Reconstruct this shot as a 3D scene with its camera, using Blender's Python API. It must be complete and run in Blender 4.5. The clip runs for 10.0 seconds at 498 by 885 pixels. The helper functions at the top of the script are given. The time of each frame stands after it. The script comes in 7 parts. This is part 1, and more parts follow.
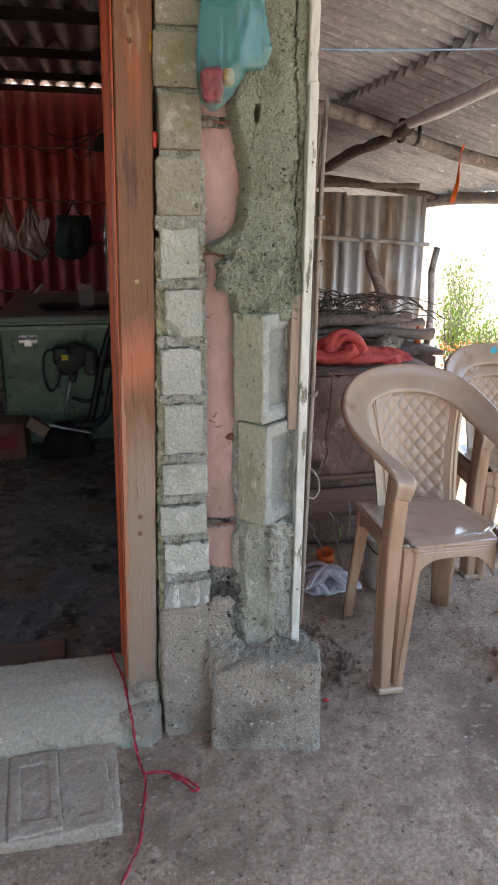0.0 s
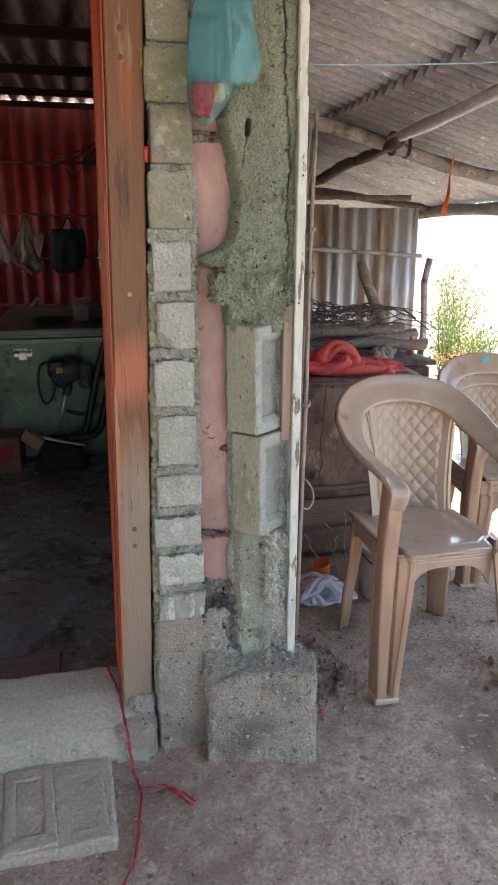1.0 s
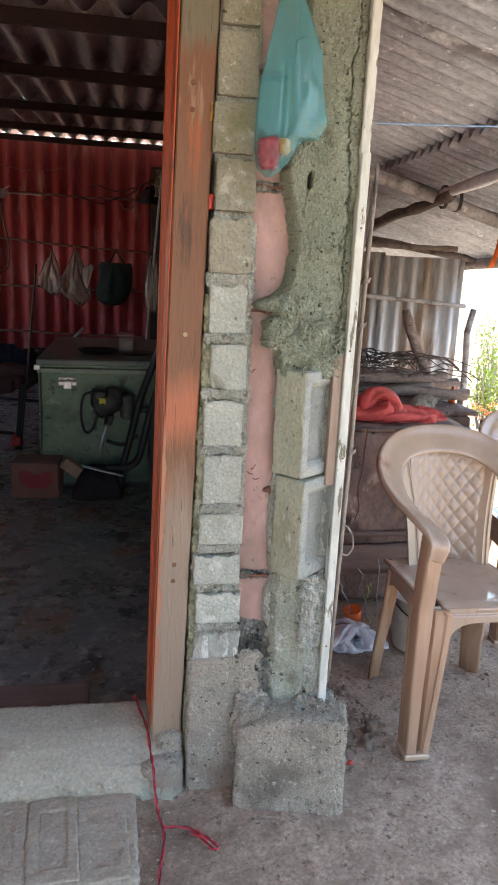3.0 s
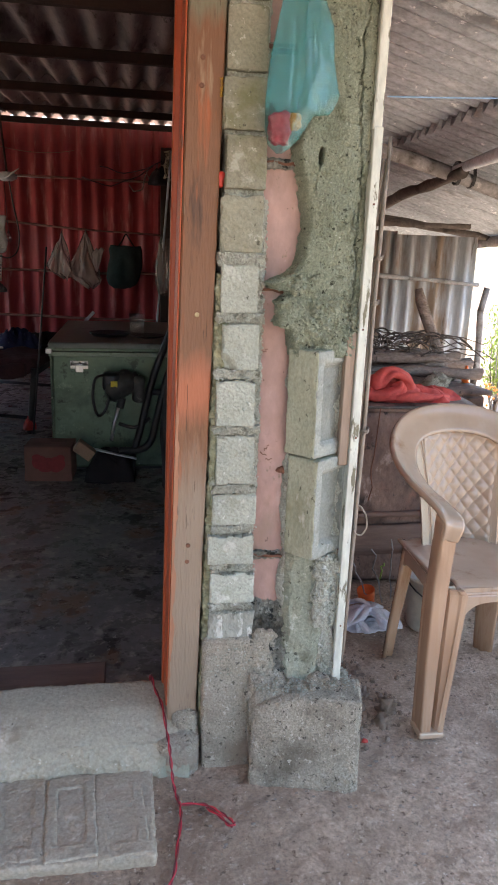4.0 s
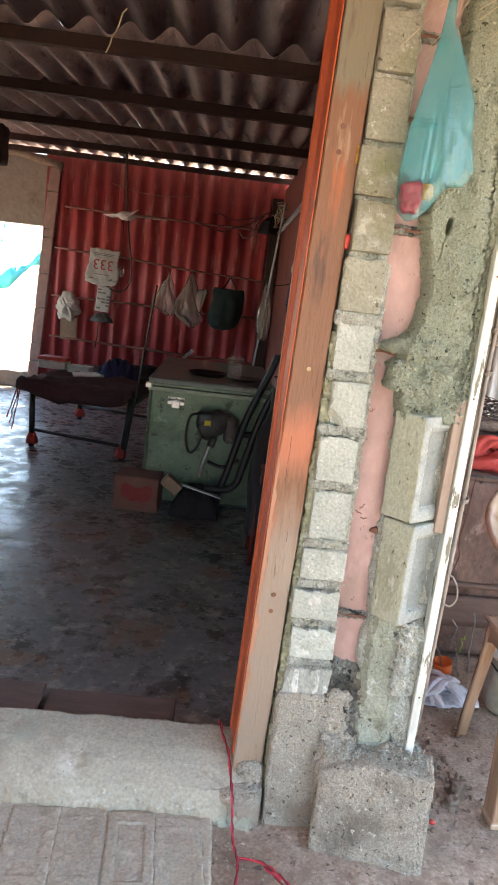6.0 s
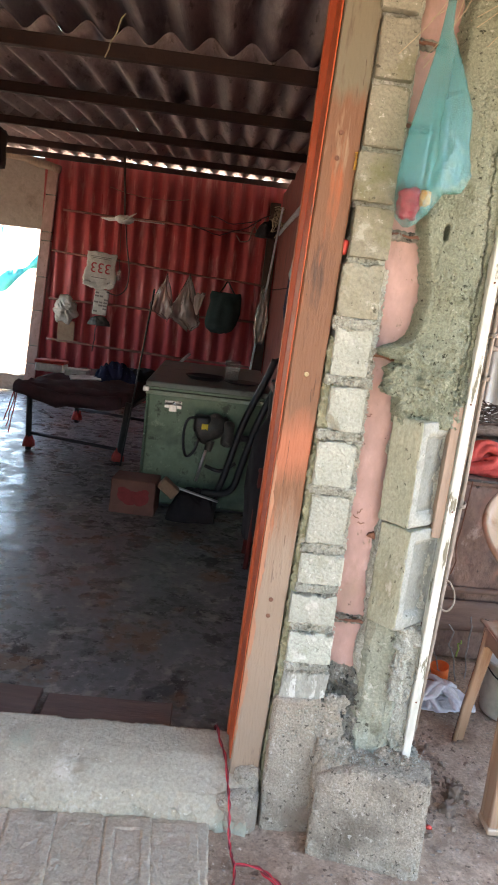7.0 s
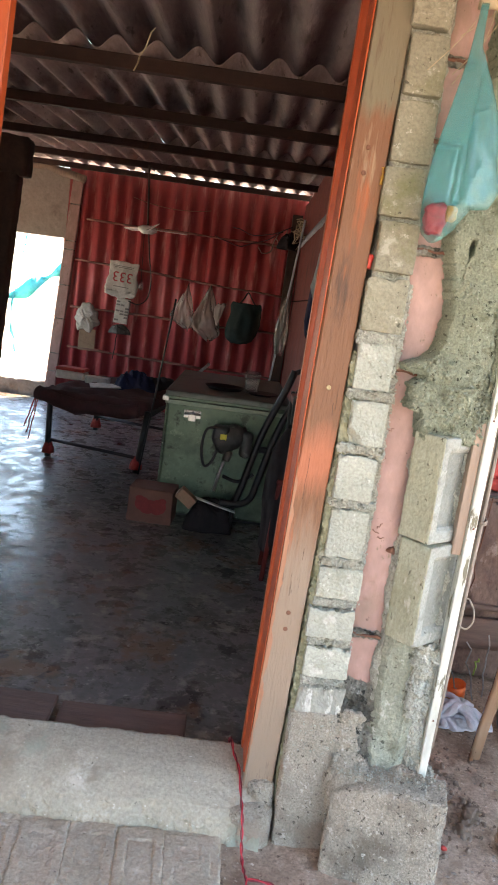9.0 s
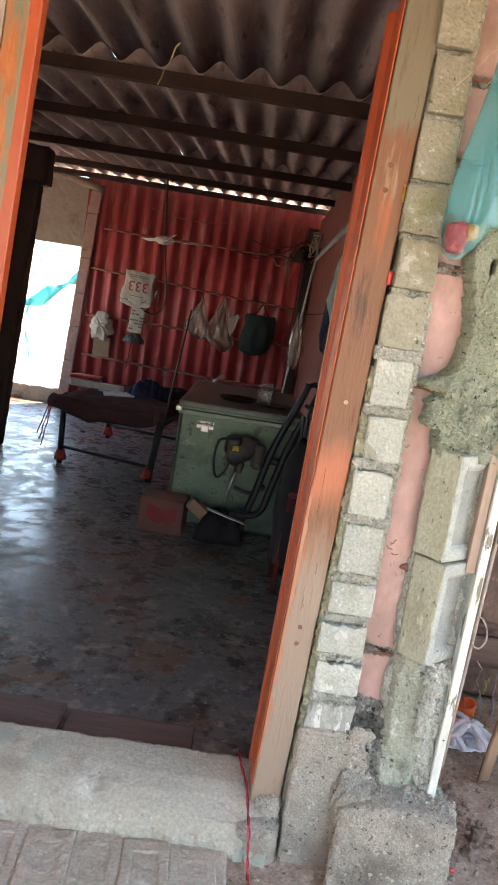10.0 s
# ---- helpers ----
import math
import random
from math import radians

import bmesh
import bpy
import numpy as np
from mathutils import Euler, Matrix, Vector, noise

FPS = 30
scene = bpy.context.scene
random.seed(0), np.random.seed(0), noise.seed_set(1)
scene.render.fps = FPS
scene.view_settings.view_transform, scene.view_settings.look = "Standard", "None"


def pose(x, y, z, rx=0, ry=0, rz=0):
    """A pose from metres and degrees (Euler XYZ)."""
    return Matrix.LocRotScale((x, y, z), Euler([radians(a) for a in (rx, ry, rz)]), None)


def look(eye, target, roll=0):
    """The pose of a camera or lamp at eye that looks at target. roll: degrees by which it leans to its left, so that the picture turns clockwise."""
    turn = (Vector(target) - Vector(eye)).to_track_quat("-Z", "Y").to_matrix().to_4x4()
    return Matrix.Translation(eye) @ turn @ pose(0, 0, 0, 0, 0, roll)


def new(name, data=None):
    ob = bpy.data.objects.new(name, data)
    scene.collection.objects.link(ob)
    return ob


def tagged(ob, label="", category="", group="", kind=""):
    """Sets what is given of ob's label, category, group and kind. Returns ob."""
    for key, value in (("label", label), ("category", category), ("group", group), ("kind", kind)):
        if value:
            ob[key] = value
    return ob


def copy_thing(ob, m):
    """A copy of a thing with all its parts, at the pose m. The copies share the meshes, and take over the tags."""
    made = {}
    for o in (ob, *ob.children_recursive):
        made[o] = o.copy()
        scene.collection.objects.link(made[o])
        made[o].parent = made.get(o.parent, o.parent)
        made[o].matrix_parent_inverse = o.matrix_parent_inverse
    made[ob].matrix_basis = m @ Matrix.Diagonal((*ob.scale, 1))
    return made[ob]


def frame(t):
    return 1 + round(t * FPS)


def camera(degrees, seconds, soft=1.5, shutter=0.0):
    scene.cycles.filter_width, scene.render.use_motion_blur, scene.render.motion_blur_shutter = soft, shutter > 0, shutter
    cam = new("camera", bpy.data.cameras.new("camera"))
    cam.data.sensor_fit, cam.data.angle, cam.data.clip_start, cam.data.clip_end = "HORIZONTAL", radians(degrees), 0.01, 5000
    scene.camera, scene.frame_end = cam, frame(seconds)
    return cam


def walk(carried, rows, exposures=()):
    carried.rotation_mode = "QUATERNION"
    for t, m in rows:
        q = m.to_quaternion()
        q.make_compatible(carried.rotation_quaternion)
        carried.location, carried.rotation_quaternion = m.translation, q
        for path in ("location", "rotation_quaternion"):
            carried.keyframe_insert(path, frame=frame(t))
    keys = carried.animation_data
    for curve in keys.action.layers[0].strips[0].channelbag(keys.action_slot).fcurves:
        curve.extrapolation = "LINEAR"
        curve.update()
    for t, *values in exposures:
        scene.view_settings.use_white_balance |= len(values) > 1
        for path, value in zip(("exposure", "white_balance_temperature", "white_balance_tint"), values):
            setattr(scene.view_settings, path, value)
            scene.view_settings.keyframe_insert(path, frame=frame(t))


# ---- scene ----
cam = camera(38.3, 10.0, soft=1.8)
PATH = [
    (0, (-0.036, -1.834, 1.43), (0.39, 0.032, 0.852), 0.4),
    (0.5, (-0.039, -1.841, 1.434), (0.391, 0.033, 0.884), 0.8),
    (1, (-0.03, -1.841, 1.43), (0.408, 0.032, 0.883), 0.0),
    (1.5, (-0.07, -1.839, 1.446), (0.284, 0.069, 0.963), 3.0),
    (2, (-0.076, -1.844, 1.448), (0.284, 0.068, 0.984), 3.1),
    (2.5, (-0.076, -1.847, 1.448), (0.281, 0.069, 0.999), 2.9),
    (3.8, (-0.072, -1.847, 1.447), (0.294, 0.064, 0.984), 2.4),
    (4, (-0.077, -1.843, 1.439), (0.252, 0.066, 0.942), 2.0),
    (4.5, (-0.091, -1.841, 1.442), (0.181, 0.08, 0.957), 2.5),
    (5, (-0.142, -1.841, 1.459), (0.004, 0.108, 1.035), 6.9),
    (5.5, (-0.141, -1.845, 1.457), (-0.026, 0.11, 1.05), 6.9),
    (5.7, (-0.139, -1.85, 1.457), (-0.031, 0.106, 1.056), 6.7),
    (7, (-0.143, -1.853, 1.462), (-0.026, 0.106, 1.079), 6.9),
    (7.5, (-0.138, -1.853, 1.46), (-0.013, 0.104, 1.071), 6.5),
    (8, (-0.139, -1.855, 1.458), (-0.017, 0.104, 1.072), 6.4),
    (8.5, (-0.148, -1.854, 1.461), (-0.054, 0.108, 1.085), 7.1),
    (9, (-0.155, -1.852, 1.465), (-0.087, 0.114, 1.104), 7.8),
    (9.5, (-0.176, -1.857, 1.47), (-0.157, 0.116, 1.143), 9.2),
    (10, (-0.172, -1.854, 1.468), (-0.135, 0.117, 1.133), 9.0),
]
walk(cam, [(t, look(eye, target, roll)) for t, eye, target, roll in PATH],
     exposures=[(0.0, 2.0, 6800, 10), (1.0, 2.02, 6800, 10), (2.5, 2.32, 6800, 10), (4.0, 2.36, 6800, 10), (4.5, 2.66, 6950, 10), (5.2, 3.04, 7150, 10), (10.0, 3.02, 7200, 10)])

# ---- world and sun ----
SUN_ELEV, SUN_TURN = radians(62), radians(35)
world = bpy.data.worlds.new("sky")
scene.world = world
world.use_nodes = True
wn = world.node_tree.nodes
sky = wn.new("ShaderNodeTexSky")
sky.sky_type = "NISHITA"
sky.sun_disc = False
sky.sun_elevation, sky.sun_rotation = SUN_ELEV, SUN_TURN
sky.air_density, sky.dust_density, sky.ozone_density = 1.0, 1.2, 1.0
world.node_tree.links.new(sky.outputs[0], wn["Background"].inputs[0])
wn["Background"].inputs[1].default_value = 0.15
sun_data = bpy.data.lights.new("sun", "SUN")
sun_data.energy, sun_data.angle, sun_data.color = 4.0, radians(0.6), (1.0, 0.95, 0.87)
sun = new("sun", sun_data)
sun_dir = Vector((math.sin(SUN_TURN) * math.cos(SUN_ELEV), math.cos(SUN_TURN) * math.cos(SUN_ELEV), math.sin(SUN_ELEV)))
sun.matrix_world = look(sun_dir * 30, (0, 0, 0))
sun_data.use_shadow = True


# ---- materials ----
def surf(name, c1, c2, scale=6.0, rough=0.8, bump=0.2, grain=120.0, stain=None, metal=0.0, spread=0.5, stretch=(1, 1, 1),
         gloss_var=0.1, vary=0.0, speck=0.16, gloss_scale=0.0, zones=()):
    """A worn surface: two colours mixed by broad noise, fine grain, optional stains, bump from both."""
    m = bpy.data.materials.new(name)
    m.use_nodes = True
    nt, n = m.node_tree, m.node_tree.nodes
    b = n["Principled BSDF"]
    geo = n.new("ShaderNodeNewGeometry")
    mp = n.new("ShaderNodeMapping")
    mp.inputs["Scale"].default_value = stretch
    nt.links.new(geo.outputs["Position"], mp.inputs["Vector"])

    def noise_tex(s, detail=5.0, r=0.6):
        t = n.new("ShaderNodeTexNoise")
        t.inputs["Scale"].default_value, t.inputs["Detail"].default_value, t.inputs["Roughness"].default_value = s, detail, r
        nt.links.new(mp.outputs[0], t.inputs["Vector"])
        return t

    def ramp(src, lo, hi):
        r = n.new("ShaderNodeMapRange")
        r.inputs[1].default_value, r.inputs[2].default_value = lo, hi
        nt.links.new(src, r.inputs[0])
        return r.outputs[0]

    def mix(fac, a, c, kind="MIX"):
        x = n.new("ShaderNodeMix")
        x.data_type, x.blend_type = "RGBA", kind
        for sock, val in ((x.inputs[0], fac), (x.inputs[6], a), (x.inputs[7], c)):
            if isinstance(val, (int, float)):
                sock.default_value = val
            elif isinstance(val, tuple):
                sock.default_value = (*val, 1)
            else:
                nt.links.new(val, sock)
        return x.outputs[2]

    broad, fine = noise_tex(scale), noise_tex(grain * 0.4, 6.0, 0.65)
    col = mix(ramp(broad.outputs[0], 0.5 - spread / 2, 0.5 + spread / 2), c1, c2)
    g = n.new("ShaderNodeMapRange")
    g.inputs[1].default_value, g.inputs[2].default_value, g.inputs[3].default_value, g.inputs[4].default_value = 0.3, 0.7, 1 - speck, 1 + speck
    nt.links.new(fine.outputs[0], g.inputs[0])
    gv = n.new("ShaderNodeCombineColor")
    for k in range(3):
        nt.links.new(g.outputs[0], gv.inputs[k])
    col = mix(1.0, col, gv.outputs[0], "MULTIPLY")
    for zc, z_lo, z_hi, ragged in zones:
        # weathering that begins at a ragged line along the height
        sep, jag, add_z = n.new("ShaderNodeSeparateXYZ"), noise_tex(7.0, 5.0, 0.6), n.new("ShaderNodeMath")
        nt.links.new(geo.outputs["Position"], sep.inputs[0])
        add_z.operation = "MULTIPLY_ADD"
        add_z.inputs[1].default_value = ragged
        nt.links.new(jag.outputs[0], add_z.inputs[0])
        nt.links.new(sep.outputs[2], add_z.inputs[2])
        col = mix(ramp(add_z.outputs[0], z_lo + ragged / 2, z_hi + ragged / 2), col, zc)
    if stain:
        for sc, s_scale, lo, hi in stain:
            st = noise_tex(s_scale, 6.0, 0.65)
            col = mix(ramp(st.outputs[0], lo, hi), col, sc)
    if vary:
        inf = n.new("ShaderNodeObjectInfo")
        hsv = n.new("ShaderNodeHueSaturation")
        r = n.new("ShaderNodeMapRange")
        r.inputs[3].default_value, r.inputs[4].default_value = 1 - vary, 1 + vary
        nt.links.new(inf.outputs["Random"], r.inputs[0])
        nt.links.new(r.outputs[0], hsv.inputs["Value"])
        nt.links.new(col, hsv.inputs["Color"])
        col = hsv.outputs[0]
    nt.links.new(col, b.inputs["Base Color"])
    rr = n.new("ShaderNodeMapRange")
    rr.inputs[3].default_value, rr.inputs[4].default_value = max(0.03, rough - gloss_var), min(1.0, rough + gloss_var)
    nt.links.new(broad.outputs[0], rr.inputs[0])
    nt.links.new(rr.outputs[0], b.inputs["Roughness"])
    b.inputs["Metallic"].default_value = metal
    if gloss_scale:
        gn = noise_tex(gloss_scale, 6.0, 0.7)
        rr.inputs[1].default_value, rr.inputs[2].default_value = 0.42, 0.62
        nt.links.new(gn.outputs[0], rr.inputs[0])
    if bump:
        add = n.new("ShaderNodeMath")
        add.operation = "ADD"
        nt.links.new(broad.outputs[0], add.inputs[0])
        nt.links.new(fine.outputs[0], add.inputs[1])
        bn = n.new("ShaderNodeBump")
        bn.inputs["Strength"].default_value, bn.inputs["Distance"].default_value = bump, 0.01
        nt.links.new(add.outputs[0], bn.inputs["Height"])
        nt.links.new(bn.outputs[0], b.inputs["Normal"])
    return m


def film_mat(name, col, alpha, rough=0.25, crease=0.0):
    """Thin translucent plastic film, creased."""
    m = bpy.data.materials.new(name)
    m.use_nodes = True
    nt, n = m.node_tree, m.node_tree.nodes
    b = n["Principled BSDF"]
    b.inputs["Base Color"].default_value, b.inputs["Roughness"].default_value = (*col, 1), rough
    if crease:
        geo, mp, nz, bn = n.new("ShaderNodeNewGeometry"), n.new("ShaderNodeMapping"), n.new("ShaderNodeTexNoise"), n.new("ShaderNodeBump")
        mp.inputs["Scale"].default_value, mp.inputs["Rotation"].default_value = (1.0, 1.0, 0.22), (0, 0.25, 0)
        nz.inputs["Scale"].default_value, nz.inputs["Detail"].default_value = 42.0, 1.5
        b.inputs["IOR"].default_value, b.inputs["Coat Weight"].default_value, b.inputs["Coat Roughness"].default_value, b.inputs["Coat IOR"].default_value = 1.7, 1.0, 0.06, 2.0
        bn.inputs["Strength"].default_value, bn.inputs["Distance"].default_value = crease, 0.01
        nt.links.new(geo.outputs["Position"], mp.inputs["Vector"])
        nt.links.new(mp.outputs[0], nz.inputs["Vector"])
        nt.links.new(nz.outputs[0], bn.inputs["Height"])
        nt.links.new(bn.outputs[0], b.inputs["Normal"])
    tr, tl, mx, mx2 = n.new("ShaderNodeBsdfTransparent"), n.new("ShaderNodeBsdfTranslucent"), n.new("ShaderNodeMixShader"), n.new("ShaderNodeMixShader")
    tr.inputs[0].default_value = (*[0.68 + 0.32 * c for c in col], 1)
    tl.inputs[0].default_value = (*col, 1)
    mx.inputs[0].default_value, mx2.inputs[0].default_value = 0.35, alpha
    nt.links.new(b.outputs[0], mx.inputs[1])
    nt.links.new(tl.outputs[0], mx.inputs[2])
    nt.links.new(tr.outputs[0], mx2.inputs[1])
    nt.links.new(mx.outputs[0], mx2.inputs[2])
    nt.links.new(mx2.outputs[0], n["Material Output"].inputs[0])
    return m


M = {}
M["soil"] = surf("packed_soil", (0.325, 0.238, 0.170), (0.535, 0.412, 0.312), 3.0, 0.95, 0.9, 220, [((0.21, 0.145, 0.100), 1.3, 0.51, 0.69), ((0.285, 0.205, 0.146), 16.0, 0.53, 0.66), ((0.56, 0.445, 0.345), 26.0, 0.59, 0.70), ((0.15, 0.105, 0.074), 38.0, 0.61, 0.66), ((0.64, 0.55, 0.45), 60.0, 0.64, 0.68)], speck=0.42)
M["pebble"] = surf("pebble", (0.19, 0.155, 0.125), (0.36, 0.31, 0.26), 40, 0.9, 0.2, 200)
M["floor"] = surf("polished_cement_floor", (0.115, 0.120, 0.118), (0.225, 0.225, 0.21), 2.6, 0.42, 0.12, 60, [((0.05, 0.049, 0.048), 5.5, 0.54, 0.61), ((0.36, 0.35, 0.305), 9.0, 0.56, 0.65), ((0.17, 0.105, 0.065), 3.1, 0.56, 0.63), ((0.035, 0.032, 0.03), 15.0, 0.59, 0.65), ((0.44, 0.43, 0.385), 24.0, 0.62, 0.67), ((0.15, 0.085, 0.06), 1.9, 0.60, 0.64)], gloss_var=0.24, gloss_scale=8.0, speck=0.28)
M["block"] = surf("grey_concrete_block", (0.36, 0.38, 0.32), (0.47, 0.49, 0.42), 9, 0.92, 0.7, 330, [((0.58, 0.595, 0.54), 13, 0.59, 0.66), ((0.28, 0.28, 0.20), 7, 0.57, 0.72), ((0.13, 0.13, 0.10), 55, 0.66, 0.69), ((0.68, 0.69, 0.64), 48, 0.65, 0.68)], vary=0.08, speck=0.22)
M["block_green"] = surf("mossy_concrete_block", (0.225, 0.218, 0.16), (0.315, 0.305, 0.235), 8, 0.92, 0.7, 330, [((0.20, 0.20, 0.11), 7, 0.56, 0.70), ((0.43, 0.42, 0.35), 13, 0.60, 0.66), ((0.09, 0.088, 0.06), 50, 0.64, 0.67), ((0.50, 0.49, 0.42), 42, 0.63, 0.665)], vary=0.08, speck=0.22)
M["column_face"] = surf("moss_grey_column_block", (0.33, 0.345, 0.245), (0.45, 0.465, 0.36), 7, 0.92, 0.7, 330, [((0.25, 0.245, 0.15), 6, 0.54, 0.70), ((0.56, 0.56, 0.47), 12, 0.60, 0.67), ((0.13, 0.13, 0.09), 46, 0.635, 0.67)], stretch=(1, 1, 0.6), speck=0.22)
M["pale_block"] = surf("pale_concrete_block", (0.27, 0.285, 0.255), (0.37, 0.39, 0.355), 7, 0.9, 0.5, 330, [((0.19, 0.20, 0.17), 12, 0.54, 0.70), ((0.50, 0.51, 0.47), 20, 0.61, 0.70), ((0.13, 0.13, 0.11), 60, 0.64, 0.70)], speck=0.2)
# darker grey for the sunk panel: the shade of the recess put into colour
M["shaded_panel"] = surf("grey_block_recess_painted_shade", (0.19, 0.205, 0.18), (0.29, 0.305, 0.275), 9, 0.93, 0.5, 330, [((0.12, 0.125, 0.105), 14, 0.55, 0.70), ((0.40, 0.41, 0.37), 24, 0.62, 0.72)], speck=0.2)
M["stained_block"] = surf("damp_stained_block", (0.25, 0.255, 0.22), (0.38, 0.385, 0.335), 9, 0.93, 0.6, 150, [((0.56, 0.565, 0.52), 23, 0.58, 0.63), ((0.15, 0.15, 0.12), 18, 0.57, 0.65)], stretch=(1.4, 1, 0.6), speck=0.25)
M["mossy_mortar"] = surf("mossy_mortar", (0.21, 0.21, 0.12), (0.35, 0.345, 0.235), 12, 0.95, 1.0, 150, [((0.12, 0.12, 0.065), 20, 0.55, 0.66), ((0.44, 0.43, 0.34), 30, 0.60, 0.68)], speck=0.3)
M["mortar"] = surf("rough_mortar", (0.33, 0.335, 0.27), (0.50, 0.505, 0.435), 16, 0.95, 1.0, 420, [((0.16, 0.16, 0.12), 30, 0.59, 0.66), ((0.66, 0.665, 0.60), 38, 0.60, 0.66)], speck=0.38)
M["render"] = surf("green_grey_cement_render", (0.20, 0.225, 0.155), (0.33, 0.355, 0.265), 5, 0.93, 1.0, 480, [((0.125, 0.135, 0.08), 9, 0.56, 0.70), ((0.40, 0.42, 0.335), 8, 0.58, 0.74), ((0.055, 0.06, 0.038), 70, 0.61, 0.645), ((0.44, 0.46, 0.38), 95, 0.63, 0.67)], speck=0.35)
M["stub"] = surf("grey_green_broken_block", (0.245, 0.265, 0.20), (0.36, 0.375, 0.30), 9, 0.93, 0.8, 330, [((0.16, 0.165, 0.115), 8, 0.55, 0.68), ((0.50, 0.51, 0.44), 20, 0.60, 0.66), ((0.09, 0.09, 0.065), 44, 0.61, 0.66)], speck=0.28)
M["dark_mortar"] = surf("dark_mottled_mortar", (0.07, 0.067, 0.053), (0.34, 0.33, 0.28), 11, 0.95, 1.0, 380, [((0.46, 0.45, 0.39), 18, 0.56, 0.61), ((0.03, 0.03, 0.024), 36, 0.57, 0.62)], spread=0.3, speck=0.35)
M["footing"] = surf("weathered_concrete_footing", (0.34, 0.30, 0.235), (0.49, 0.44, 0.35), 5, 0.95, 1.0, 460, [((0.19, 0.162, 0.122), 4, 0.52, 0.68), ((0.57, 0.525, 0.44), 46, 0.61, 0.65), ((0.10, 0.086, 0.065), 70, 0.60, 0.645), ((0.62, 0.575, 0.49), 120, 0.63, 0.67)], speck=0.4)
M["plinth"] = surf("dusty_gritty_plinth", (0.345, 0.31, 0.245), (0.475, 0.435, 0.355), 6, 0.95, 1.0, 460, [((0.23, 0.20, 0.15), 6, 0.53, 0.68), ((0.60, 0.565, 0.485), 40, 0.61, 0.65), ((0.12, 0.105, 0.08), 66, 0.60, 0.645), ((0.42, 0.34, 0.27), 3, 0.54, 0.66)], speck=0.36)
M["sill"] = surf("worn_cement_step", (0.335, 0.305, 0.235), (0.45, 0.415, 0.33), 3.0, 0.88, 0.4, 260, [((0.54, 0.51, 0.43), 6, 0.60, 0.72), ((0.26, 0.225, 0.17), 4, 0.55, 0.72), ((0.17, 0.15, 0.115), 45, 0.66, 0.70), ((0.29, 0.255, 0.195), 14, 0.59, 0.69), ((0.60, 0.57, 0.49), 40, 0.65, 0.69), ((0.31, 0.335, 0.265), 3.3, 0.56, 0.65)], speck=0.22)
M["pink"] = surf("pink_painted_plaster", (0.375, 0.238, 0.205), (0.47, 0.305, 0.272), 5, 0.72, 0.3, 60, [((0.25, 0.185, 0.14), 26, 0.63, 0.67), ((0.33, 0.225, 0.18), 7, 0.54, 0.68), ((0.50, 0.36, 0.325), 12, 0.60, 0.72), ((0.15, 0.10, 0.075), 62, 0.665, 0.69), ((0.31, 0.27, 0.205), 5, 0.64, 0.72)], stretch=(1, 1, 0.55), speck=0.15)
M["rust"] = surf("rusty_iron", (0.10, 0.045, 0.03), (0.22, 0.10, 0.06), 20, 0.85, 0.4, 140)
M["orange"] = surf("orange_red_paint", (0.34, 0.058, 0.018), (0.43, 0.088, 0.028), 4, 0.42, 0.15, 50, [((0.22, 0.05, 0.02), 8, 0.58, 0.74), ((0.48, 0.19, 0.10), 14, 0.67, 0.76), ((0.12, 0.045, 0.025), 30, 0.66, 0.71)], stretch=(1, 1, 0.25), speck=0.12)
M["jamb"] = surf("worn_painted_wood", (0.15, 0.066, 0.030), (0.235, 0.108, 0.052), 5, 0.60, 0.5, 120, [((0.075, 0.036, 0.02), 6, 0.57, 0.66), ((0.36, 0.10, 0.035), 2.6, 0.57, 0.63), ((0.30, 0.20, 0.125), 5, 0.61, 0.67), ((0.05, 0.028, 0.018), 13, 0.63, 0.69)], stretch=(2.2, 2.2, 0.28), speck=0.28, zones=[((0.29, 0.218, 0.158), 0.95, 0.70, 0.7), ((0.40, 0.135, 0.066), 0.98, 1.06, 0.4), ((0.185, 0.083, 0.04), 1.12, 1.22, 0.3), ((0.165, 0.145, 0.095), 1.95, 2.0, 0.22)])
M["jamb_left"] = surf("orange_grey_flaking_paint", (0.36, 0.105, 0.03), (0.46, 0.17, 0.05), 5, 0.55, 0.4, 120, [((0.19, 0.18, 0.12), 3.0, 0.52, 0.58), ((0.50, 0.20, 0.10), 5, 0.62, 0.68), ((0.12, 0.05, 0.025), 12, 0.62, 0.69)], stretch=(2.2, 2.2, 0.45), speck=0.22)
M["paint_margin"] = surf("faded_orange_paint_remnant", (0.33, 0.135, 0.068), (0.40, 0.19, 0.11), 6, 0.55, 0.2, 60, [((0.33, 0.215, 0.14), 9, 0.55, 0.66), ((0.30, 0.09, 0.04), 6, 0.58, 0.68)], stretch=(2, 2, 0.3), speck=0.15)
M["jamb_dark"] = surf("dark_wood_check", (0.06, 0.032, 0.02), (0.10, 0.055, 0.035), 20, 0.8, 0.2, 120)
M["screw"] = surf("brassy_screw", (0.30, 0.23, 0.12), (0.46, 0.37, 0.22), 60, 0.5, 0.05, 90, metal=0.6)
# the pale pink streaks are painted highlights, light grazing the ridges
M["red_sheet"] = surf("red_sheet_with_painted_highlights", (0.43, 0.062, 0.07), (0.58, 0.125, 0.13), 2.5, 0.32, 0.1, 40, [((0.24, 0.036, 0.042), 3, 0.57, 0.74), ((0.70, 0.36, 0.34), 4.0, 0.56, 0.72)], stretch=(2, 2, 0.4), speck=0.10)
